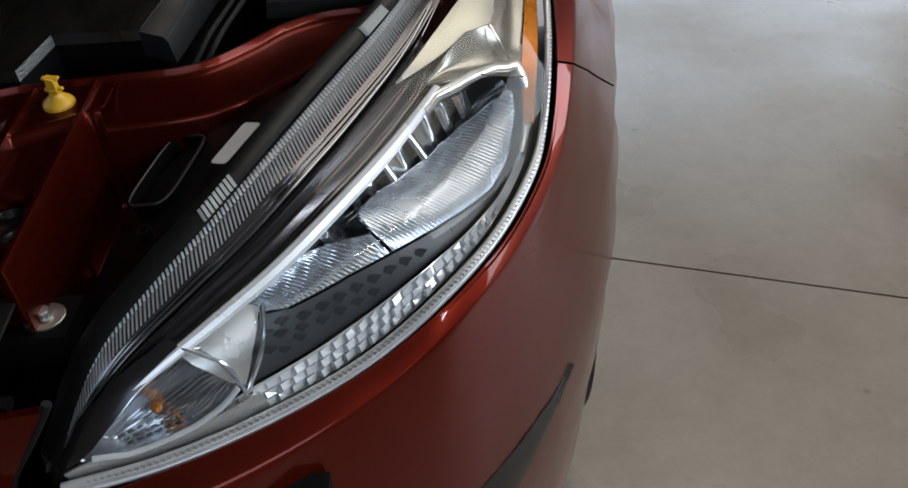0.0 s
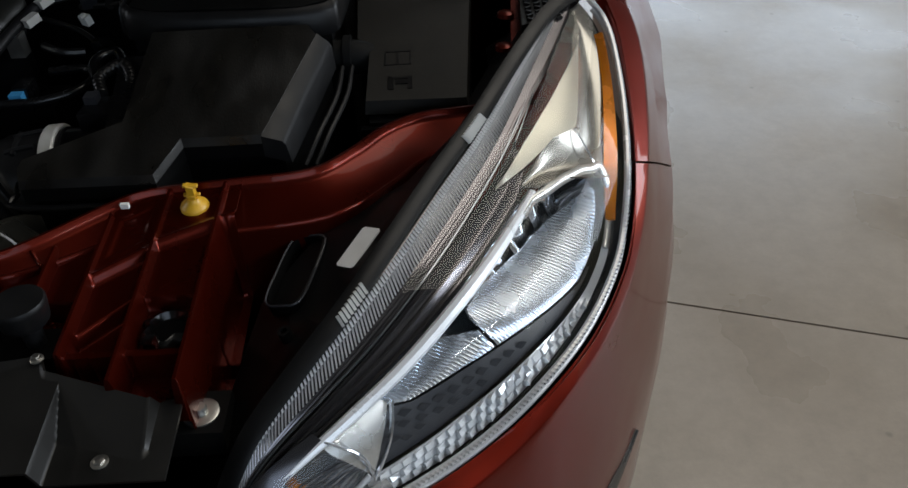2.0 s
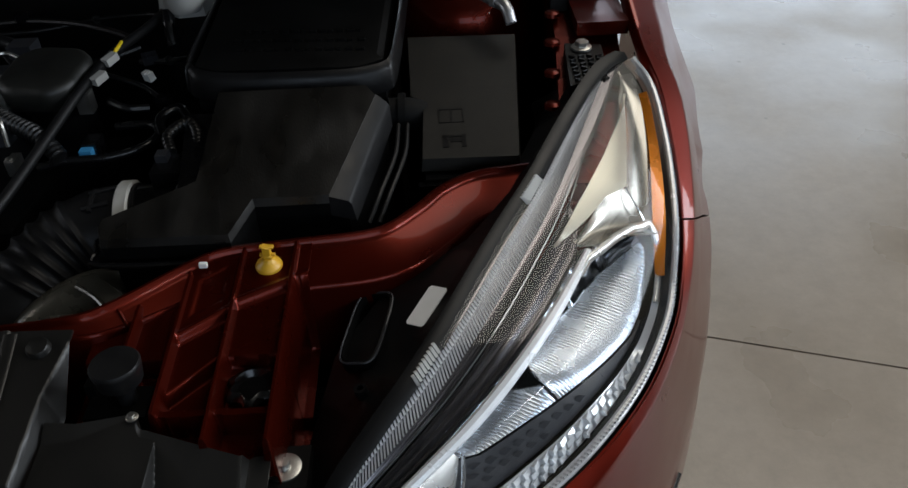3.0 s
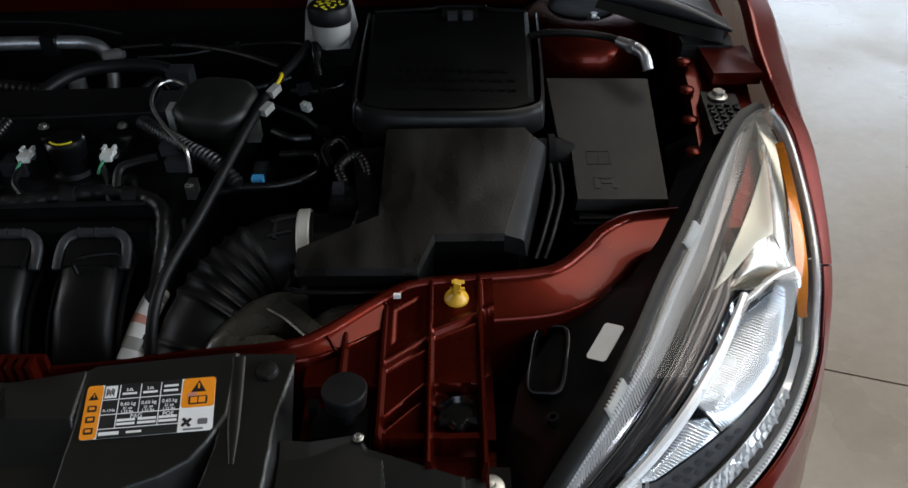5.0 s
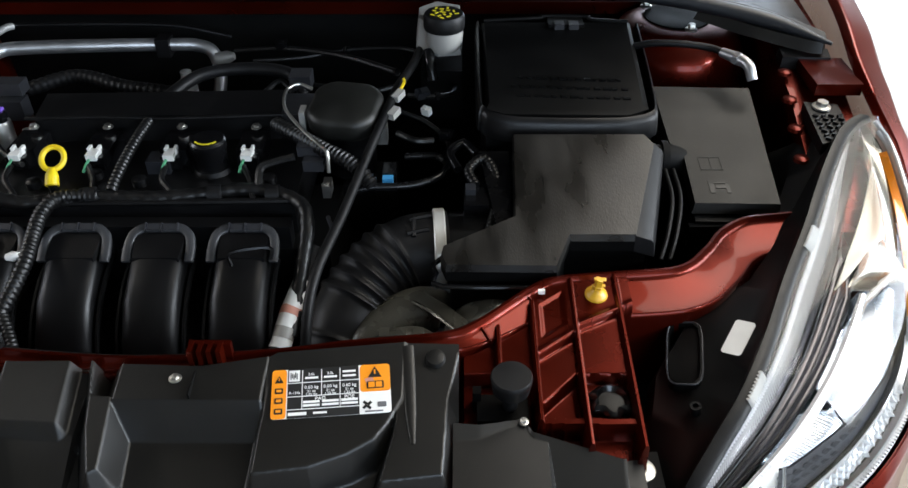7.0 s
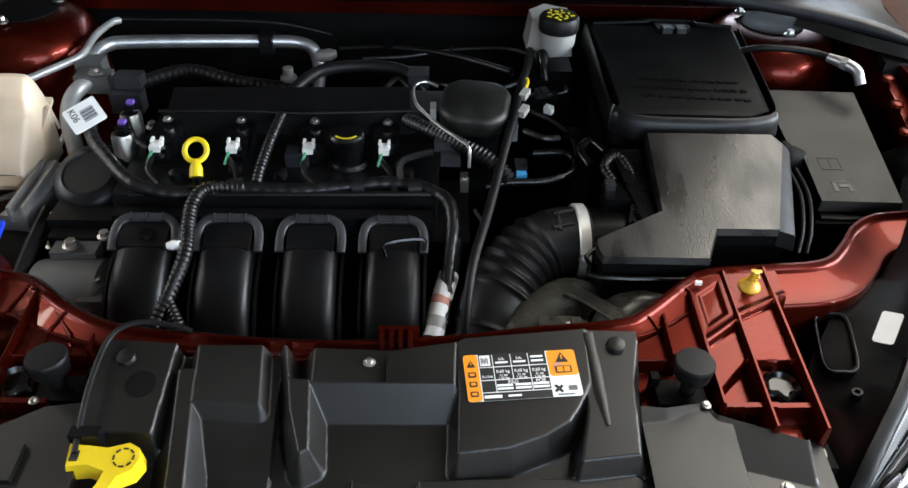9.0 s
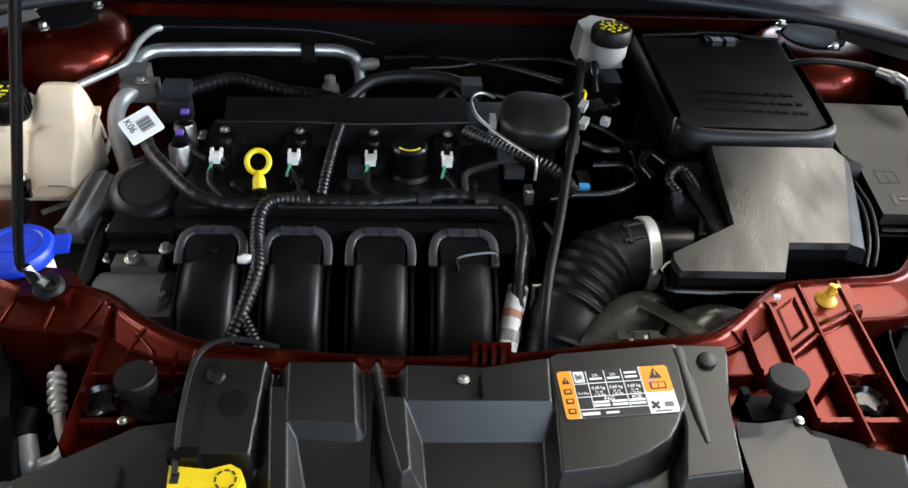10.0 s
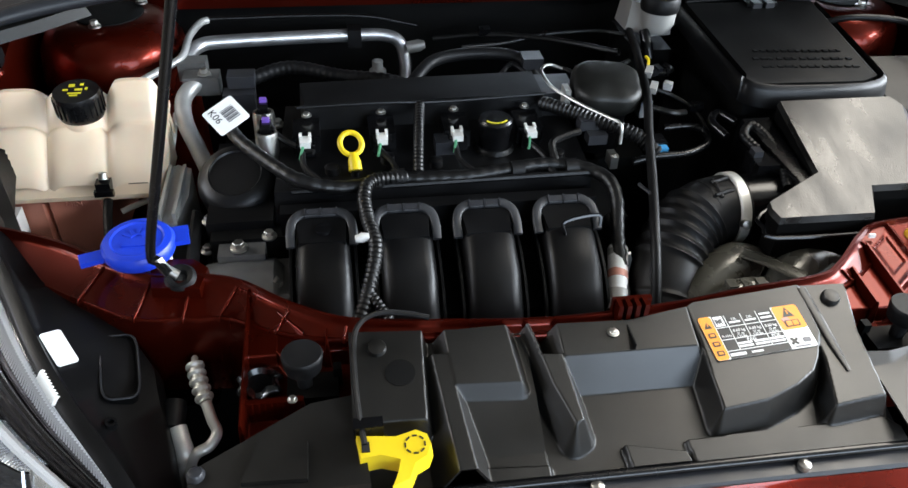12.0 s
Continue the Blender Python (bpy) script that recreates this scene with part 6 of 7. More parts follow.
back = thing("heat_shield_hose", (-0.2, 0.60, 0.78), "black corrugated hose against the firewall", "hose")
part("hose", hose([(-0.40, 0.60, 0.84), (-0.33, 0.625, 0.85), (-0.25, 0.60, 0.845), (-0.18, 0.59, 0.84), (-0.14, 0.60, 0.82)], 0.010, n=12, res=8, wave=(0.010, 0.001)), RUBBER, back)
part("foil_wrap", boxed((-0.42, 0.53, 0.825), (-0.375, 0.555, 0.855), 0.004), GREYPL, back, "grey foil wrap")

# air-conditioning pipes
pipe = thing("aluminium_pipe", (-0.3, 0.70, 0.82), "bare aluminium air-conditioning pipe along the firewall", "pipe")
part("tube", hose([(-0.475, 0.600, 0.862), (-0.478, 0.640, 0.866), (-0.462, 0.672, 0.870), (-0.43, 0.683, 0.870), (-0.33, 0.705, 0.864), (-0.22, 0.732, 0.854), (-0.175, 0.742, 0.848), (-0.150, 0.738, 0.836), (-0.142, 0.726, 0.800), (-0.150, 0.71, 0.76)], 0.0105, n=14, res=8), PIPE, pipe)
part("thin_tube", hose([(-0.540, 0.535, 0.872), (-0.500, 0.585, 0.876), (-0.480, 0.612, 0.880), (-0.474, 0.66, 0.890), (-0.462, 0.700, 0.894), (-0.452, 0.712, 0.894)], 0.0055, n=12, res=8), ALU, pipe)
part("dark_line", hose([(-0.455, 0.709, 0.894), (-0.445, 0.716, 0.894), (-0.40, 0.722, 0.892), (-0.30, 0.734, 0.888), (-0.20, 0.744, 0.880), (-0.12, 0.75, 0.86)], 0.0032, n=10, res=8), PLASTIC, pipe, "dark coated refrigerant line")
part("clip", boxed((-0.236, 0.716, 0.838), (-0.214, 0.744, 0.868), 0.005), RUBBER, pipe, "black rubber clip")
bm = boxed((-0.486, 0.590, 0.850), (-0.446, 0.618, 0.878), 0.004)
part("manifold_block", bm, ALUDARK, pipe, "cast aluminium pipe block")
part("valve", turned([(0.014, -0.03), (0.014, 0.0), (0.009, 0.004), (0.009, 0.016), (0.005, 0.018)], pose(-0.190, 0.700, 0.806), 16), ALU, pipe)
part("valve", turned([(0.010, -0.02), (0.010, 0.0), (0.006, 0.010)], Matrix.Translation((-0.120, 0.715, 0.84)) @ pose(0, 0, 0, 0, 80, 0), 16), ALU, pipe)

thermo = thing("thermostat_housing", (-0.45, 0.50, 0.72), "cast aluminium coolant elbow on the engine end", "engine part")
part("elbow", hose([(-0.435, 0.565, 0.862), (-0.458, 0.560, 0.860), (-0.474, 0.535, 0.850), (-0.470, 0.495, 0.835), (-0.452, 0.455, 0.815), (-0.435, 0.42, 0.79), (-0.425, 0.40, 0.74)], 0.0115, n=14, res=8), ALU, thermo)
part("flange", boxed((-0.475, 0.552, 0.845), (-0.425, 0.582, 0.872), 0.004), ALUDARK, thermo)
part("bolt", bolt(bmesh.new(), -0.445, 0.56, 0.875, 0.006, 0.008), STEEL, thermo)
part("sensor", boxed((-0.412, 0.540, 0.860), (-0.374, 0.566, 0.878), 0.003), GREYPL, thermo)

mount = thing("engine_mount", (-0.48, 0.36, 0.60), "cast aluminium engine mount bracket", "engine mount")
bm = bmesh.new()
prism(bm, [(-0.505, 0.305), (-0.462, 0.300), (-0.452, 0.36), (-0.455, 0.425), (-0.478, 0.438), (-0.494, 0.425), (-0.490, 0.36)], lambda x, y: 0.800 + 0.05 * (y - 0.36), 0.62, 0.004)
part("arm", bev(bm, 0.004), ALU, mount)
for d in (-0.484, -0.466):
    part("web", boxed((d - 0.002, 0.305, 0.79), (d + 0.002, 0.42, 0.812), 0.001), ALU, mount)
part("foot", boxed((-0.52, 0.22, 0.56), (-0.44, 0.32, 0.775), 0.008), DARK, mount)

comp = thing("alternator", (-0.37, 0.22, 0.55), "dull aluminium alternator with a dark belt pulley", "alternator")
part("body", turned([(0.052, -0.09), (0.055, -0.06), (0.055, -0.01), (0.046, 0.0)], Matrix.Translation((-0.335, 0.215, 0.735)) @ pose(0, 0, 0, 0, 90, 0), 30), ALUDARK, comp)
part("pulley", turned([(0.015, 0.006), (0.030, 0.005), (0.036, 0.0), (0.036, -0.020), (0.020, -0.024)], Matrix.Translation((-0.432, 0.225, 0.742)) @ pose(0, 0, 0, 0, -90, 0), 30), DARK, comp)
part("bracket", boxed((-0.41, 0.235, 0.70), (-0.355, 0.26, 0.795), 0.005), ALUDARK, comp)
part("lug", boxed((-0.36, 0.17, 0.72), (-0.325, 0.25, 0.775), 0.006), ALUDARK, comp)
part("lug", boxed((-0.405, 0.19, 0.74), (-0.39, 0.25, 0.77), 0.004), STEEL, comp)
part("bolt", bolt(bmesh.new(), -0.385, 0.245, 0.798, 0.007, 0.010), STEEL, comp)
part("bolt", bolt(bmesh.new(), -0.345, 0.200, 0.776, 0.007, 0.010), STEEL, comp)
part("belt", hose([(-0.44, 0.20, 0.775), (-0.44, 0.26, 0.79), (-0.44, 0.32, 0.80)], 0.009, n=8, res=6, flat=0.5), RUBBER, comp)

# ---- intake side ----
airbox = thing("air_filter_box", (0.38, 0.27, 0.60), "charcoal pebbled plastic air filter box", "air filter box")


def lid_z(x, y):
    return 0.820 + 0.24 * y


outline = [(0.321, 0.356), (0.318, 0.228), (0.238, 0.186), (0.236, 0.174), (0.242, 0.158), (0.362, 0.157), (0.379, 0.199), (0.452, 0.199), (0.493, 0.338), (0.482, 0.356)]
bm = bmesh.new()
prism(bm, outline, lid_z, lambda x, y: lid_z(x, y) - 0.008, 0.002)
bev(bm, 0.0035, 4)
part("lid", bm, LID, airbox, "pebbled charcoal lid")
bm = bmesh.new()
prism(bm, inset(ccw(outline), 0.001), lambda x, y: lid_z(x, y) - 0.006, lambda x, y: lid_z(x, y) - 0.022)
# sides of the same lid; their shade is put into a darker, duller material
part("lid_wall", bm, BATT, airbox)
bm = bmesh.new()
rings(bm, [[Vector((0.450, 0.199, 0.8674)), Vector((0.450, 0.199, 0.846)), Vector((0.474, 0.199, 0.838)), Vector((0.471, 0.199, 0.8575)), Vector((0.468, 0.199, 0.8615))],
           [Vector((0.470, 0.270, 0.8845)), Vector((0.470, 0.270, 0.862)), Vector((0.491, 0.270, 0.850)), Vector((0.488, 0.270, 0.8735)), Vector((0.485, 0.270, 0.8785))],
           [Vector((0.491, 0.340, 0.9012)), Vector((0.491, 0.340, 0.880)), Vector((0.506, 0.340, 0.862)), Vector((0.505, 0.340, 0.8860)), Vector((0.502, 0.340, 0.8910))]])
bev(bm, 0.0015, 2)
bmesh.ops.recalc_face_normals(bm, faces=bm.faces)
# plastic facet in the rubber material, which paints it darker than its light
part("lid_chamfer", bm, RUBBER, airbox)
bm = bmesh.new()
prism(bm, [(0.326, 0.360), (0.322, 0.232), (0.246, 0.190), (0.248, 0.164), (0.358, 0.163), (0.376, 0.207), (0.466, 0.207), (0.500, 0.340), (0.490, 0.360)], lambda x, y: lid_z(x, y) - 0.018, 0.60)
part("base", bev(bm, 0.004), BATT, airbox, "black lower box")
part("seam_bead", hose([(0.318, 0.232, 0.852), (0.236, 0.190, 0.842), (0.232, 0.170, 0.838), (0.240, 0.153, 0.834), (0.364, 0.152, 0.834), (0.370, 0.160, 0.836)], 0.0028, n=8, res=3), GLOSSBLK, airbox)
for x in (0.484, 0.494):
    part("side_rib", hose([(x, 0.205, 0.83), (x + 0.012, 0.235, 0.846), (x + 0.026, 0.29, 0.856), (x + 0.028, 0.345, 0.86)], 0.0025, n=8, res=5), RUBBER, airbox)
part("snorkel", hose([(0.500, 0.375, 0.858), (0.522, 0.378, 0.856), (0.538, 0.380, 0.850)], 0.018, n=16, res=5), DARK, airbox, "black outlet neck")
part("snorkel_collar", turned([(0.0225, -0.004), (0.0225, 0.004)], Matrix.Translation((0.516, 0.377, 0.857)) @ pose(0, 0, 0, 0, 90, 0), 24), DARK, airbox)
part("dark_panel", block([(0.280, 0.362), (0.318, 0.362), (0.316, 0.232), (0.300, 0.220)], lambda x, y: 0.870 + 0.10 * (y - 0.3), 0.62, 0, 0.003), GLOSSBLK, airbox)
part("red_clip", boxed((0.262, 0.202, 0.842), (0.290, 0.209, 0.850), 0.001), REDPL, airbox, "red clip")

meter = thing("air_flow_meter", (0.262, 0.26, 0.76), "black air flow meter with a steel hose clamp", "air meter")
ax = pose(0, 0, 0, 0, 90, 0)
part("barrel", turned([(0.040, -0.03), (0.040, 0.045)], Matrix.Translation((0.262, 0.262, 0.806)) @ ax, 32), GLOSSBLK, meter)
part("clamp", turned([(0.0465, -0.0070), (0.0480, -0.0055), (0.0480, 0.0055), (0.0465, 0.0070)], Matrix.Translation((0.233, 0.258, 0.804)) @ pose(0, 0, 0, 0, 0, 4) @ ax, 36), BRIGHT, meter, "bright steel hose clamp")
part("clamp_screw", turned([(0.006, -0.012), (0.006, 0.012), (0.003, 0.013)], Matrix.Translation((0.233, 0.216, 0.812)) @ pose(0, 0, 0, 70, 0, 0), 12), STEEL, meter)
part("sensor", boxed((0.262, 0.262, 0.838), (0.292, 0.300, 0.864), 0.004), GLOSSBLK, meter)
part("sensor_plug", boxed((0.264, 0.282, 0.862), (0.276, 0.296, 0.872), 0.002), GREYPL, meter, "grey connector")
part("lead", hose([(0.276, 0.30, 0.866), (0.268, 0.325, 0.872), (0.286, 0.345, 0.876), (0.300, 0.320, 0.868), (0.300, 0.275, 0.858), (0.292, 0.235, 0.848)], 0.0055, n=10, res=6, wave=(0.006, 0.0008)), LOOM, meter)
part("lead", hose([(0.255, 0.345, 0.86), (0.245, 0.375, 0.866), (0.262, 0.395, 0.868), (0.278, 0.372, 0.866)], 0.006, n=10, res=6), GLOSSBLK, meter)

bellows = thing("intake_bellows", (0.16, 0.22, 0.66), "black corrugated rubber intake hose", "hose")
span = np.linspace(0, 1, 145)
radii = np.interp(span, [0, 0.3, 0.62, 0.7, 1], [0.0445, 0.0450, 0.0435, 0.041, 0.036])
for q in (0.25, 0.305, 0.36, 0.415, 0.47, 0.525):
    radii = radii + 0.0042 * np.exp(-(((span - q) / 0.0125) ** 2))
for q in (0.70, 0.80):
    radii = radii + 0.0022 * np.exp(-(((span - q) / 0.010) ** 2))
part("hose", hose([(0.236, 0.259, 0.804), (0.200, 0.252, 0.802), (0.168, 0.232, 0.792), (0.140, 0.200, 0.774), (0.120, 0.165, 0.750), (0.108, 0.13, 0.72), (0.102, 0.10, 0.68)], [float(q) for q in radii], n=36, res=24), RUBBER, bellows)
part("cuff", hose([(0.244, 0.259, 0.804), (0.215, 0.256, 0.8035), (0.196, 0.251, 0.802)], [0.0445, 0.0445, 0.045], n=26, res=4), RUBBER, bellows)
for pts in (((0.224, 0.262, 0.8490), (0.212, 0.259, 0.8485), (0.199, 0.255, 0.8475)), ((0.222, 0.240, 0.8455), (0.210, 0.237, 0.8450), (0.197, 0.233, 0.8440)), ((0.203, 0.262, 0.8475), (0.204, 0.246, 0.8470), (0.205, 0.230, 0.8425))):
    part("cuff_rib", hose(pts, 0.0028, n=6, res=4), RUBBER, bellows)

duct = thing("inlet_duct", (0.24, 0.13, 0.70), "glossy black moulded air inlet duct", "duct")
part("bulb", hose([(0.140, 0.128, 0.735), (0.160, 0.148, 0.758), (0.188, 0.166, 0.770), (0.214, 0.176, 0.774), (0.236, 0.176, 0.772), (0.247, 0.172, 0.765)], [0.024, 0.028, 0.030, 0.031, 0.027, 0.010], n=24, res=8), DUCT, duct, "glossy domed elbow")
part("trumpet", hose([(0.250, 0.128, 0.764), (0.268, 0.148, 0.772), (0.292, 0.168, 0.776), (0.320, 0.180, 0.775), (0.352, 0.184, 0.768), (0.372, 0.182, 0.75)], [0.020, 0.027, 0.031, 0.030, 0.026, 0.022], n=24, res=8), DUCT, duct, "glossy flared inlet")
part("strap", strap([(0.214, 0.168, 0.803), (0.234, 0.152, 0.802), (0.252, 0.134, 0.802), (0.268, 0.116, 0.802)], 0.017, 0.003, (0, 0, 1)), DUCT, duct, "flat plastic strap")
part("strap_edge", hose([(0.205, 0.160, 0.805), (0.226, 0.144, 0.805), (0.243, 0.126, 0.805), (0.258, 0.110, 0.805)], 0.002, n=6, res=4), DUCT, duct)
part("lower_ring", hose([(0.150, 0.090, 0.775), (0.180, 0.112, 0.785), (0.212, 0.120, 0.784), (0.240, 0.108, 0.775)], [0.012, 0.016, 0.016, 0.012], n=16, res=6), DUCT, duct)
for x in (0.178, 0.196, 0.214):
    part("ring_tab", boxed((x - 0.006, 0.108, 0.794), (x + 0.005, 0.122, 0.803), 0.0015), DUCT, duct)
part("trumpet_plate", block([(0.268, 0.176), (0.322, 0.190), (0.318, 0.203), (0.272, 0.200)], 0.806, 0.79, 0.002, 0.002), DUCT, duct, "moulded plate with raised print")
for k in range(5):
    part("raised_print", boxed((0.280 + 0.008 * k, 0.190, 0.805), (0.285 + 0.008 * k, 0.195, 0.8072), 0), DUCT, duct)

vac = thing("vacuum_hose", (0.19, 0.36, 0.80), "thin black vacuum hose with a light blue clip", "hose")
part("hose", hose([(0.120, 0.322, 0.842), (0.150, 0.326, 0.846), (0.194, 0.330, 0.846), (0.228, 0.345, 0.848), (0.240, 0.370, 0.850), (0.226, 0.390, 0.852), (0.186, 0.392, 0.850)], 0.0048, n=10, res=8), GLOSSBLK, vac)
part("blue_clip", boxed((0.1605, 0.338, 0.838), (0.1735, 0.348, 0.850), 0.001), SKYBLUE, vac, "light blue clip")
part("valve", boxed((0.160, 0.348, 0.825), (0.176, 0.375, 0.852), 0.003), GLOSSBLK, vac)

batt = thing("battery_box", (0.39, 0.50, 0.60), "black moulded battery box with a lipped lid", "battery box")
bm = bmesh.new()
rr = [[Vector(p) for p in ((0.288, 0.394, 0.890), (0.312, 0.388, 0.886), (0.472, 0.398, 0.880), (0.500, 0.410, 0.884), (0.510, 0.640, 0.905), (0.286, 0.640, 0.905))],
      [Vector(p) for p in ((0.290, 0.396, 0.917), (0.314, 0.390, 0.913), (0.470, 0.400, 0.906), (0.497, 0.412, 0.908), (0.506, 0.636, 0.930), (0.288, 0.636, 0.930))],
      [Vector(p) for p in ((0.294, 0.404, 0.9215), (0.318, 0.399, 0.9170), (0.467, 0.408, 0.9105), (0.490, 0.418, 0.9120), (0.500, 0.628, 0.934), (0.292, 0.628, 0.934))]]
part("lid", bev(rings(bm, rr), 0.003, 2, 20), BATT, batt, "black lid with raised edge", 25)
SKIRT = [(0.281, 0.640, 0.020), (0.280, 0.420, 0.012), (0.286, 0.392, 0.008), (0.298, 0.381, 0.006), (0.330, 0.375, 0.003), (0.400, 0.377, 0.0), (0.452, 0.383, -0.003), (0.480, 0.390, -0.004), (0.500, 0.399, -0.003), (0.508, 0.415, 0.0), (0.514, 0.500, 0.006), (0.520, 0.640, 0.016)]
bm = rings(bmesh.new(), [[Vector((x + (x - 0.396) * f, y - g * (1 if y < 0.5 else 0), 0.908 + h + dz)) for f, g, dz in ((-0.055, -0.012, -0.010), (-0.022, -0.004, 0.0045), (0.0, 0.0, 0.002), (0.012, 0.003, -0.004), (0.022, 0.006, -0.024), (0.020, 0.0055, -0.027), (-0.030, -0.004, -0.027))] for x, y, h in [tuple(p) for p in spline(SKIRT, 4)]])
part("lid_skirt", bm, PLASTIC, batt, "rounded satin lid edge", 60)
part("case", block([(0.290, 0.385), (0.498, 0.400), (0.505, 0.635), (0.290, 0.635)], 0.895, 0.60, 0, 0.004), DARK, batt, "black battery case")
for k, (y, x0, x1) in enumerate(((0.470, 0.335, 0.475), (0.448, 0.325, 0.480), (0.426, 0.330, 0.478))):
    n = 13
    for q in range(n):
        a = x0 + (x1 - x0) * q / n
        zt = 0.914 + 0.09 * (y - 0.40) - 0.03 * (a - 0.39)
        part("moulded_mark", boxed((a, y, zt - 0.004), (a + (x1 - x0) / n * (0.45 + 0.35 * ((q * 7 + k) % 3) / 2), y + 0.006, zt + 0.0014), 0), BATT, batt)
part("lid_clip", boxed((0.385, 0.612, 0.926), (0.436, 0.640, 0.937), 0.003), BATT, batt, "grey lid clip")
for x in (0.393, 0.414):
    part("clip_finger", boxed((x, 0.606, 0.930), (x + 0.014, 0.622, 0.9395), 0.002), GREYPL, batt)
part("lid_rim", hose([(0.292, 0.632, 0.935), (0.372, 0.640, 0.936), (0.380, 0.646, 0.936), (0.442, 0.644, 0.936), (0.450, 0.636, 0.935), (0.502, 0.630, 0.934)], 0.003, n=8, res=4), BATT, batt)

fuse = thing("fuse_box", (0.60, 0.40, 0.60), "charcoal pebbled plastic fuse box lid over a black box", "fuse box")


def fuse_z(x, y):
    return 0.797 + 0.183 * y


bm = bmesh.new()
prism(bm, [(0.520, 0.512), (0.524, 0.392), (0.538, 0.384), (0.536, 0.286), (0.641, 0.284), (0.656, 0.508)], fuse_z, lambda x, y: fuse_z(x, y) - 0.014, 0.002)
part("lid", bev(bm, 0.002, 3), FUSELID, fuse, "pebbled charcoal lid")
part("box", block([(0.528, 0.508), (0.530, 0.392), (0.540, 0.384), (0.540, 0.278), (0.640, 0.276), (0.654, 0.504)], lambda x, y: fuse_z(x, y) - 0.018, 0.60, 0, 0.004), GLOSSBLK, fuse)
part("rim", boxed((0.532, 0.272, 0.818), (0.646, 0.280, 0.826), 0.002), GLOSSBLK, fuse)
for x0, y0, x1, y1 in ((0.556, 0.344, 0.584, 0.3455), (0.556, 0.366, 0.584, 0.3675), (0.556, 0.344, 0.5575, 0.3675), (0.5825, 0.344, 0.584, 0.3675), (0.5695, 0.346, 0.571, 0.366), (0.560, 0.304, 0.566, 0.324), (0.568, 0.312, 0.580, 0.318), (0.580, 0.304, 0.585, 0.324), (0.560, 0.320, 0.585, 0.323)):
    bm = bmesh.new()
    prism(bm, [(x0, y0), (x1, y0), (x1, y1), (x0, y1)], lambda x, y: fuse_z(x, y) + 0.0007, lambda x, y: fuse_z(x, y) - 0.002)
    part("moulded_symbol", bm, PLASTIC, fuse)

brake = thing("brake_fluid_reservoir", (0.225, 0.60, 0.86), "white translucent brake fluid reservoir with a black and yellow cap", "reservoir")
tank = bmesh.new()
prism(tank, [(0.190, 0.660), (0.192, 0.612), (0.225, 0.585), (0.258, 0.590), (0.262, 0.67), (0.22, 0.69)], 0.945, 0.90, 0.006)
part("tank", bev(tank, 0.010, 3), MILKY, brake, "white translucent tank")
part("neck", turned([(0.020, -0.052), (0.026, -0.040), (0.027, -0.012)], pose(0.234, 0.594, 0.960), 24), MILKY, brake)
part("cylinder", boxed((0.20, 0.58, 0.80), (0.26, 0.70, 0.88), 0.01), DARK, brake, "dark master cylinder")
cap = part("cap", turned([(0.0285, -0.022), (0.0295, -0.018), (0.0295, -0.004), (0.027, 0.0), (0.005, 0.001)], pose(0.234, 0.594, 0.962), 32), RUBBER, brake, "ribbed black cap")
for k in range(16):
    a = 2.4 * k
    r = 0.0052 * math.sqrt(k)
    part("cap_print", boxed((-0.0032, -0.0016, 0), (0.0030, 0.0014, 0.0006), 0, Matrix.Translation((0.234 + r * math.cos(a), 0.594 + r * math.sin(a), 0.9628)) @ pose(0, 0, 0, 0, 0, 57 * k)), YELINK, cap)
part("outlet", hose([(0.212, 0.585, 0.91), (0.214, 0.570, 0.895), (0.218, 0.56, 0.875)], 0.008, n=12, res=4), GLOSSBLK, brake)

line_ = thing("refrigerant_line", (0.58, 0.54, 0.90), "black hose with a bright aluminium end fitting", "hose")
part("hose", hose([(0.490, 0.575, 0.915), (0.520, 0.562, 0.930), (0.560, 0.553, 0.934), (0.600, 0.545, 0.932), (0.622, 0.530, 0.930)], 0.0050, n=12, res=6), RUBBER, line_)
part("fitting", hose([(0.616, 0.534, 0.930), (0.630, 0.516, 0.930), (0.642, 0.497, 0.928), (0.648, 0.485, 0.912)], [0.0065, 0.008, 0.0075, 0.007], n=14, res=6), PIPE, line_, "bright aluminium fitting")
part("nut", turned([(0.0095, -0.004), (0.0095, 0.004)], Matrix.Translation((0.632, 0.513, 0.930)) @ pose(0, 0, 0, 0, 90, -55), 6), PIPE, line_)

# ---- coolant and washer side ----
res = thing("coolant_reservoir", (-0.60, 0.47, 0.66), "cloudy white coolant reservoir with ribbed cells and a black cap", "reservoir")


def bulge(f, power):
    return 1 - abs(2 * f - 1) ** power


def tank_z(x, y):
    z = 0.796 + 1.05 * (y - 0.386) if y < 0.466 else 0.8800 - 0.05 * (y - 0.466)
    z += 0.010 * min(1, max(0, (x + 0.556) / 0.012)) * min(1, max(0, (y - 0.436) / 0.012))
    u = min(2.999, max(0, (x + 0.705) / 0.0735))
    v = (y - 0.384) / 0.056 if y < 0.440 else (y - 0.440) / 0.062
    e = min(x + 0.706, -0.485 - x)
    return z + 0.014 * bulge(u % 1, 3.6) + 0.010 * bulge(min(1, v), 5) - 0.05 * max(0, (y - 0.474) / 0.026) ** 2 - 0.040 * max(0, 1 - e / 0.016) ** 2


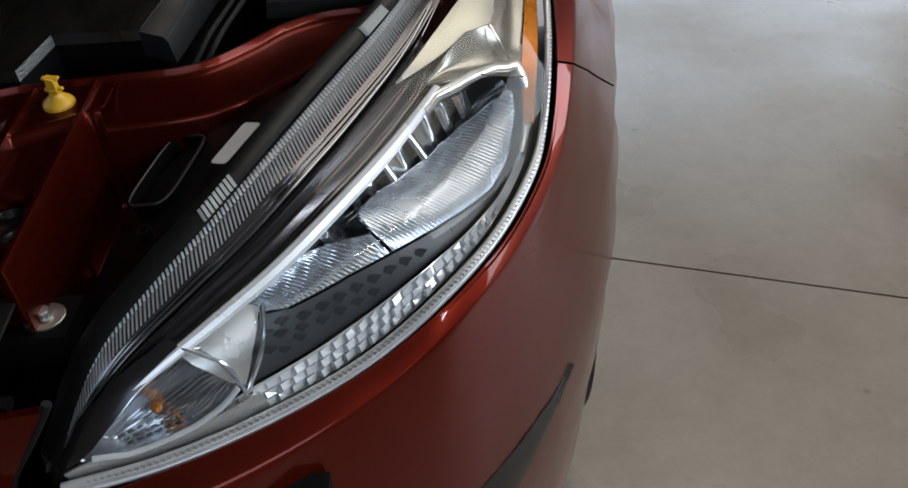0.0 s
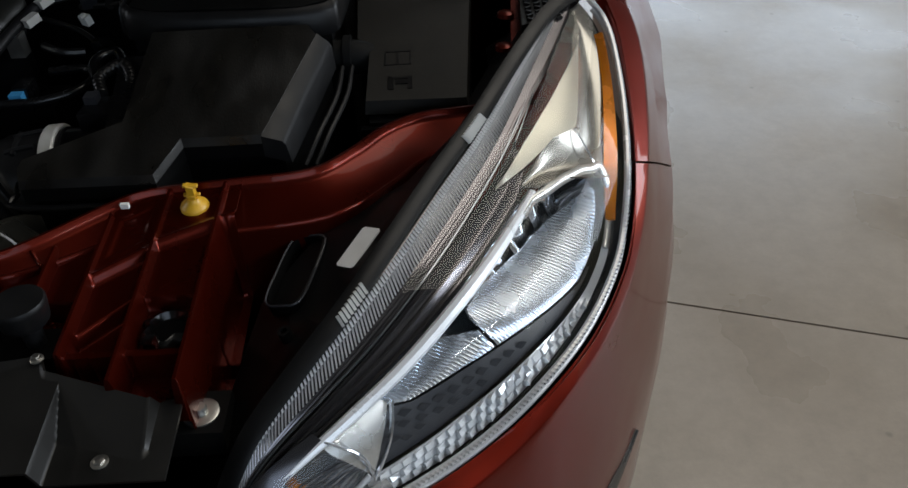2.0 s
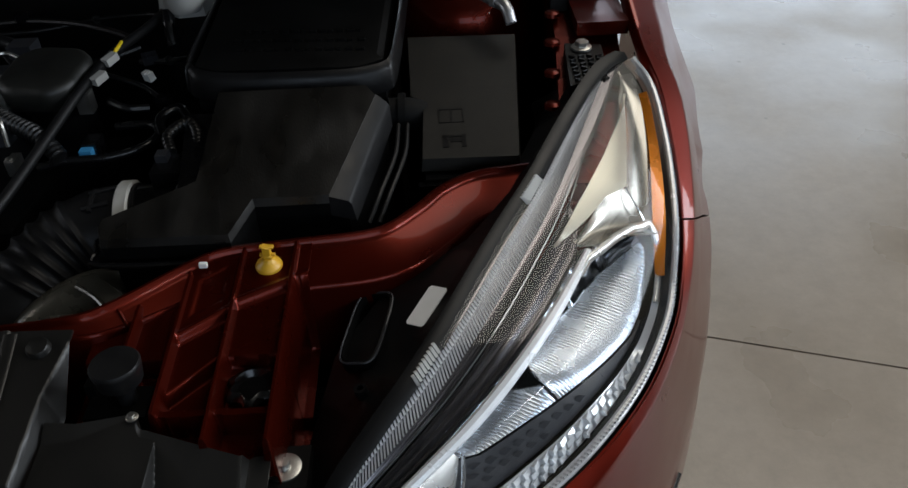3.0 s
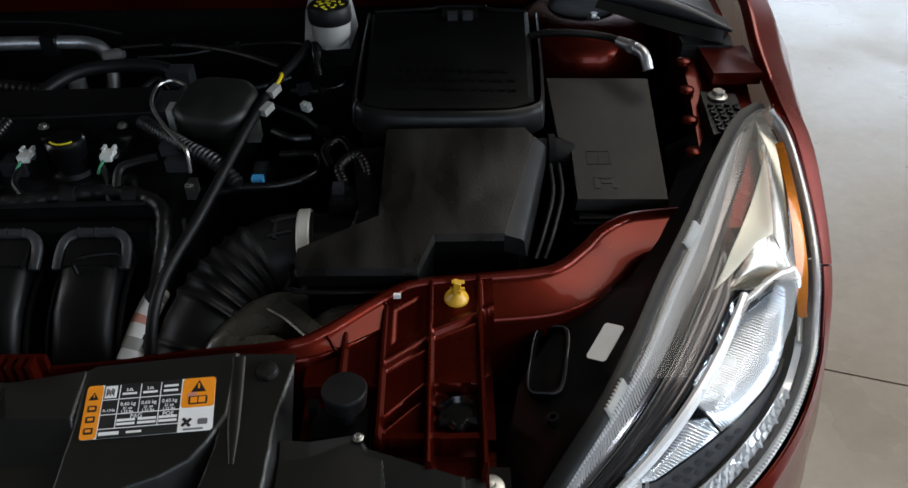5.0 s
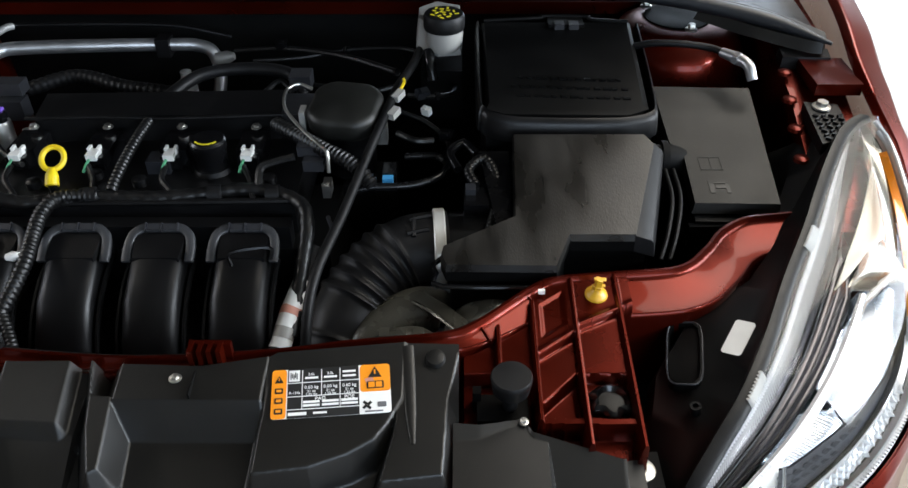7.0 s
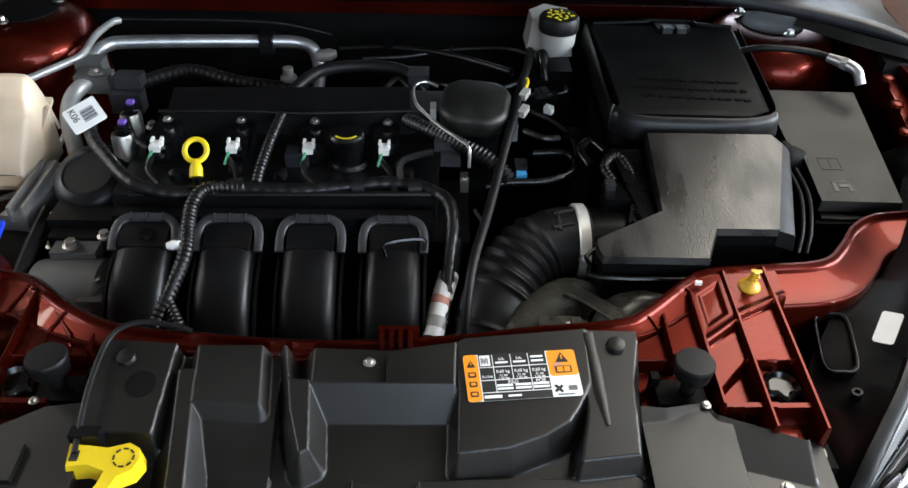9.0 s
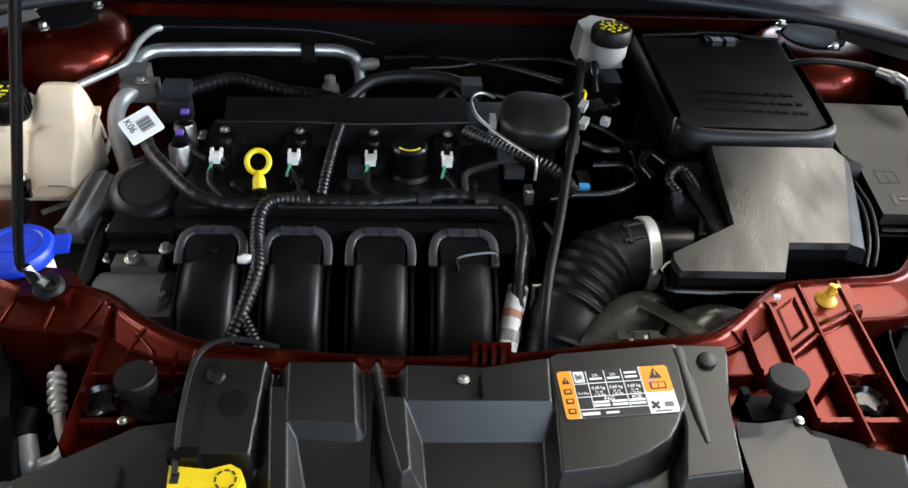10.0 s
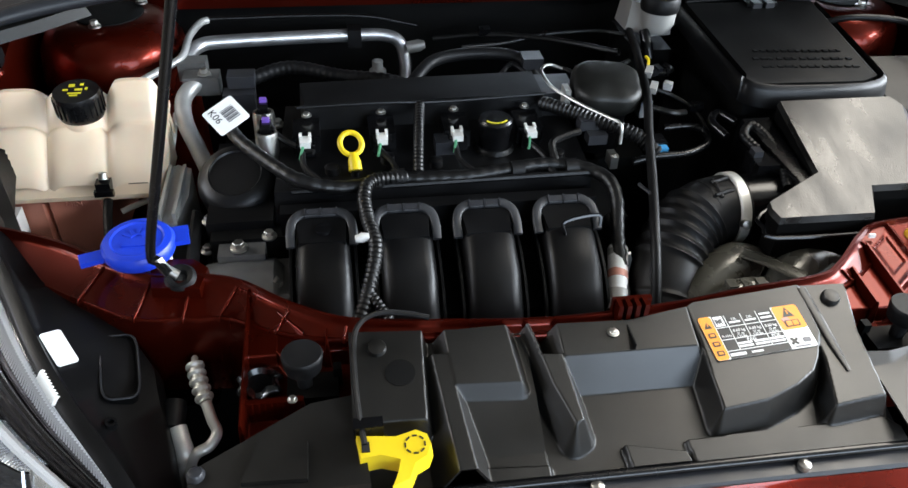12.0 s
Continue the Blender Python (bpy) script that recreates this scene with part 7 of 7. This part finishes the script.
rr = [[Vector((x, y, tank_z(x, y))) for x in np.linspace(-0.705, -0.486, 100)] for y in np.linspace(0.3845, 0.498, 80)]
part("tank", shell(rr, 0.004), TANK, res, "cloudy white moulded tank", 60)
part("tank_side", block([(-0.700, 0.392), (-0.490, 0.392), (-0.490, 0.492), (-0.700, 0.492)], lambda x, y: min(0.862, 0.785 + 1.05 * (y - 0.392)), 0.780, 0, 0.006, 3), TANK, res)
part("seam_flange", block([(-0.714, 0.376), (-0.506, 0.376), (-0.492, 0.390), (-0.486, 0.500), (-0.714, 0.500)], lambda x, y: 0.800 + 0.55 * (y - 0.38), lambda x, y: 0.794 + 0.55 * (y - 0.38), 0, 0.002), TANK, res, "moulded seam flange")
part("lower_tank", block([(-0.70, 0.388), (-0.645, 0.384), (-0.64, 0.392), (-0.635, 0.384), (-0.575, 0.388), (-0.570, 0.57), (-0.70, 0.58)], 0.797, 0.68, 0.0, 0.010, 3), COOLANT, res, "lower tank tinted by orange coolant")
part("pump_plug", boxed((-0.735, 0.345, 0.745), (-0.668, 0.380, 0.785), 0.004), WHITEPL, res, "clear plastic plug")
cap = part("cap", turned([(0.028, -0.035), (0.0296, -0.030), (0.030, -0.006), (0.028, 0.0), (0.005, 0.0015)], Matrix.Translation((-0.588, 0.452, 0.909)) @ pose(0, 0, 0, 6, 0, 0), 40), GLOSSBLK, res, "black screw cap")
for k in range(26):
    part("cap_grip", boxed((-0.0012, 0.0290, -0.028), (0.0012, 0.0310, -0.006), 0, Matrix.Translation((-0.588, 0.452, 0.909)) @ pose(0, 0, 0, 6, 0, 0) @ pose(0, 0, 0, 0, 0, 360 / 26 * k)), GLOSSBLK, cap)
for x, y, w, h in ((-0.006, 0.010, 0.007, 0.006), (0.006, 0.012, 0.004, 0.004), (-0.012, 0.0, 0.006, 0.003), (0.004, 0.0, 0.009, 0.004), (0.0, -0.008, 0.016, 0.002), (0.0, -0.013, 0.010, 0.002), (0.013, 0.002, 0.003, 0.005)):
    part("cap_print", boxed((x - w / 2, y - h / 2, 0.0012), (x + w / 2, y + h / 2, 0.0021), 0, Matrix.Translation((-0.588, 0.452, 0.909)) @ pose(0, 0, 0, 6, 0, 0)), YELINK, cap)
part("neck", turned([(0.026, -0.07), (0.026, -0.02)], pose(-0.588, 0.453, 0.892), 28), TANK, res)
words("MAX", 0.014, Matrix.Translation((-0.604, 0.397, 0.8235)) @ pose(0, 0, 0, 48, 0, 0), TANK, res, "moulded_word", 0.0012)
words("MIN", 0.012, Matrix.Translation((-0.606, 0.3835, 0.782)) @ pose(0, 0, 0, 90, 0, 0), COOLANT, res, "moulded_word", 0.0012)
for x, y in ((-0.562, 0.382), (-0.522, 0.400)):
    bm = boxed((x - 0.009, y - 0.008, 0.800), (x + 0.009, y + 0.008, 0.816), 0.002)
    box(bm, (x - 0.012, y - 0.011, 0.798), (x + 0.012, y - 0.004, 0.806))
    part("edge_clip", bm, GLOSSBLK, res, "black edge clip")
    part("clip_nub", turned([(0.006, 0), (0.006, 0.008), (0.004, 0.010)], Matrix.Translation((x, y + 0.003, 0.816)) @ pose(0, 0, 0, -30, 0, 0), 14), STEEL, res)
part("drain_hose", hose([(-0.560, 0.375, 0.79), (-0.556, 0.34, 0.78), (-0.545, 0.29, 0.77), (-0.530, 0.25, 0.75)], 0.006, n=10, res=6), RUBBER, res)
part("drain_pipe", hose([(-0.500, 0.585, 0.80), (-0.496, 0.50, 0.79), (-0.500, 0.42, 0.775), (-0.55, 0.385, 0.765)], 0.004, n=10, res=6), WHITEPL, res)
part("support", boxed((-0.70, 0.40, 0.50), (-0.60, 0.57, 0.67), 0.01), DARK, res)

wash = thing("washer_filler", (-0.475, 0.18, 0.70), "bright blue washer fluid cap on a white filler neck", "filler cap")
m = Matrix.Translation((-0.477, 0.180, 0.868)) @ pose(0, 0, 0, 4, 0, 0)
wcap = part("cap", turned([(0.036, -0.016), (0.038, -0.012), (0.038, -0.004), (0.035, 0.0), (0.028, 0.0015), (0.026, 0.0), (0.006, 0.0005)], m, 36), BLUE, wash, "bright blue cap")
bm = boxed((-0.060, -0.010, -0.012), (-0.030, 0.006, -0.006), 0.002, m @ pose(0, 0, 0, 0, 0, 18))
part("cap_tab", bm, BLUE, wcap)
bm = boxed((0.030, -0.010, -0.010), (0.052, 0.016, -0.004), 0.003, m @ pose(0, 0, 0, 0, 0, 10))
part("cap_tab", bm, BLUE, wcap)
for k in range(5):
    part("raised_mark", boxed((-0.002, 0.006, 0), (0.002, 0.018, 0.0018), 0.0005, m @ pose(0, 0, 0, 0, 0, -60 + 30 * k)), BLUE, wcap)
part("raised_mark", boxed((-0.014, -0.012, 0), (0.014, -0.006, 0.0018), 0.0005, m), BLUE, wcap)
part("neck", turned([(0.026, -0.20), (0.030, -0.030), (0.030, -0.014)], m, 28), WHITEPL, wash, "white filler neck")
part("cable_tie", hose([(-0.52, 0.26, 0.80), (-0.50, 0.265, 0.812), (-0.485, 0.25, 0.80), (-0.50, 0.235, 0.788)], 0.0035, n=6, res=6), WHITEPL, wash)
part("tie_plug", boxed((-0.53, 0.238, 0.76), (-0.49, 0.262, 0.80), 0.004), GLOSSBLK, wash)

prop = thing("hood_prop_rod", (-0.455, 0.142, 0.82), "thin black steel prop rod holding the hood", "prop rod")
part("rod", hose([(-0.440, 0.130, 0.858), (-0.450, 0.140, 0.868), (-0.455, 0.143, 0.884), (-0.4175, 0.1445, 1.03), (-0.315, 0.151, 1.43), (-0.228, 0.156, 1.765)], 0.0052, n=12, res=5), GLOSSBLK, prop)
part("foot", hose([(-0.450, 0.141, 0.870), (-0.444, 0.137, 0.860), (-0.432, 0.134, 0.852)], 0.0055, n=12, res=4), STEEL, prop, "bare steel rod foot")
part("grommet", turned([(0.006, 0), (0.015, 0), (0.0165, 0.005), (0.0135, 0.010), (0.008, 0.008), (0.006, 0.003)], Matrix.Translation((-0.430, 0.134, 0.846)) @ pose(0, 0, 0, 20, 0, 0), 28), RUBBER, prop, "black rubber grommet")
bm = bmesh.new()
prism(bm, [(-0.466, 0.158), (-0.460, 0.120), (-0.408, 0.114), (-0.402, 0.150), (-0.420, 0.168), (-0.450, 0.170)], 0.848, 0.80, 0.002)
part("saddle", bev(bm, 0.002), BAYPAINT, prop, "red painted rod saddle")

charge = thing("charging_port", (-0.42, 0.06, 0.60), "aluminium service port with a corrugated sleeve", "service port")
part("sleeve", hose([(-0.4225, 0.081, 0.776), (-0.416, 0.058, 0.771), (-0.408, 0.036, 0.765)], 0.0064, n=16, res=4, wave=(0.0095, 0.0032)), BRIGHT, charge, "ridged bright sleeve")
part("tip", turned([(0.0035, 0), (0.0035, 0.007), (0.002, 0.009)], Matrix.Translation((-0.4225, 0.081, 0.776)) @ pose(0, 0, 0, -70, 0, 0), 12), BRIGHT, charge)
part("tube", hose([(-0.408, 0.036, 0.765), (-0.402, 0.020, 0.757), (-0.397, 0.009, 0.750), (-0.404, -0.002, 0.744), (-0.419, -0.009, 0.738), (-0.428, -0.012, 0.70), (-0.428, -0.010, 0.60)], 0.0056, n=12, res=6), BRIGHT, charge)
dry = thing("receiver_port", (-0.43, 0.0, 0.60), "grey metal stub with a black cap", "service port")
part("stub", hose([(-0.4365, 0.019, 0.750), (-0.432, 0.006, 0.743), (-0.429, -0.004, 0.735), (-0.440, -0.004, 0.70), (-0.442, -0.002, 0.60)], 0.0095, n=16, res=5), BRIGHT, dry)
part("cap", turned([(0.0120, -0.012), (0.0126, 0.008), (0.0112, 0.016), (0.004, 0.017)], Matrix.Translation((-0.441, 0.030, 0.755)) @ pose(0, 0, 0, -66, 8, 0), 20), RUBBER, dry, "black screw cap")

# ---- small lines and plugs among the larger things ----
seal = thing("lip_seal", (-0.15, 0.05, 0.85), "thin black rubber seal along the cross member lip", "seal")
part("strip", hose([(x, y + 0.009, 0.840) for x, y in LIP[4:15]], 0.0026, n=8, res=6), RUBBER, seal)
leads = thing("firewall_wiring", (0.02, 0.66, 0.84), "loose black wires and plugs against the firewall", "wiring")
for pts, r in ((((-0.10, 0.690, 0.862), (-0.02, 0.672, 0.874), (0.06, 0.640, 0.880), (0.12, 0.600, 0.884), (0.165, 0.560, 0.888)), 0.0042), (((-0.06, 0.640, 0.868), (0.01, 0.655, 0.866), (0.08, 0.670, 0.872), (0.16, 0.660, 0.880), (0.20, 0.630, 0.885)), 0.0030),
               (((0.045, 0.560, 0.868), (0.075, 0.535, 0.876), (0.10, 0.520, 0.872), (0.15, 0.530, 0.876), (0.18, 0.545, 0.880)), 0.0036), (((0.185, 0.520, 0.872), (0.205, 0.500, 0.880), (0.225, 0.505, 0.878), (0.245, 0.530, 0.870), (0.25, 0.57, 0.86)), 0.0034),
               (((0.150, 0.470, 0.882), (0.185, 0.452, 0.880), (0.215, 0.440, 0.872), (0.240, 0.415, 0.860), (0.245, 0.380, 0.848)), 0.0030), (((0.175, 0.420, 0.868), (0.200, 0.405, 0.866), (0.222, 0.412, 0.862)), 0.0045)):
    part("wire", hose(pts, r, n=8, res=7), LOOM, leads)
for x, y, z, turn_, mat in ((0.205, 0.500, 0.884, 25, GREYPL), (0.240, 0.418, 0.866, -20, GLOSSBLK), (0.100, 0.522, 0.878, 10, GREYPL), (-0.02, 0.672, 0.880, 5, GLOSSBLK), (0.212, 0.462, 0.878, -35, WHITEPL)):
    s = 0.006 if mat is WHITEPL else 0.009
    plug = part("plug", boxed((-s, -s * 0.7, -0.005), (s, s * 0.7, 0.006), 0.0015, Matrix.Translation((x, y, z)) @ pose(0, 0, 0, 12, 0, turn_)), mat, leads)
    part("plug_latch", boxed((-s * 0.4, -s * 0.9, 0.005), (s * 0.4, s * 0.2, 0.0085), 0.001, Matrix.Translation((x, y, z)) @ pose(0, 0, 0, 12, 0, turn_)), mat, plug)
for x, y, z in ((0.165, 0.560, 0.888), (0.08, 0.670, 0.872), (0.225, 0.505, 0.878)):
    part("wire_tie", turned([(0.0055, -0.003), (0.0058, 0.003)], Matrix.Translation((x, y, z)) @ pose(0, 0, 0, 70, 30, 40), 10), RUBBER, leads)

clip = solid("edge_clip", boxed((0.339, 0.1265, 0.846), (0.346, 0.130, 0.8505), 0.001, None), WHITEPL, "small white plastic clip on the cross member lip", "clip")
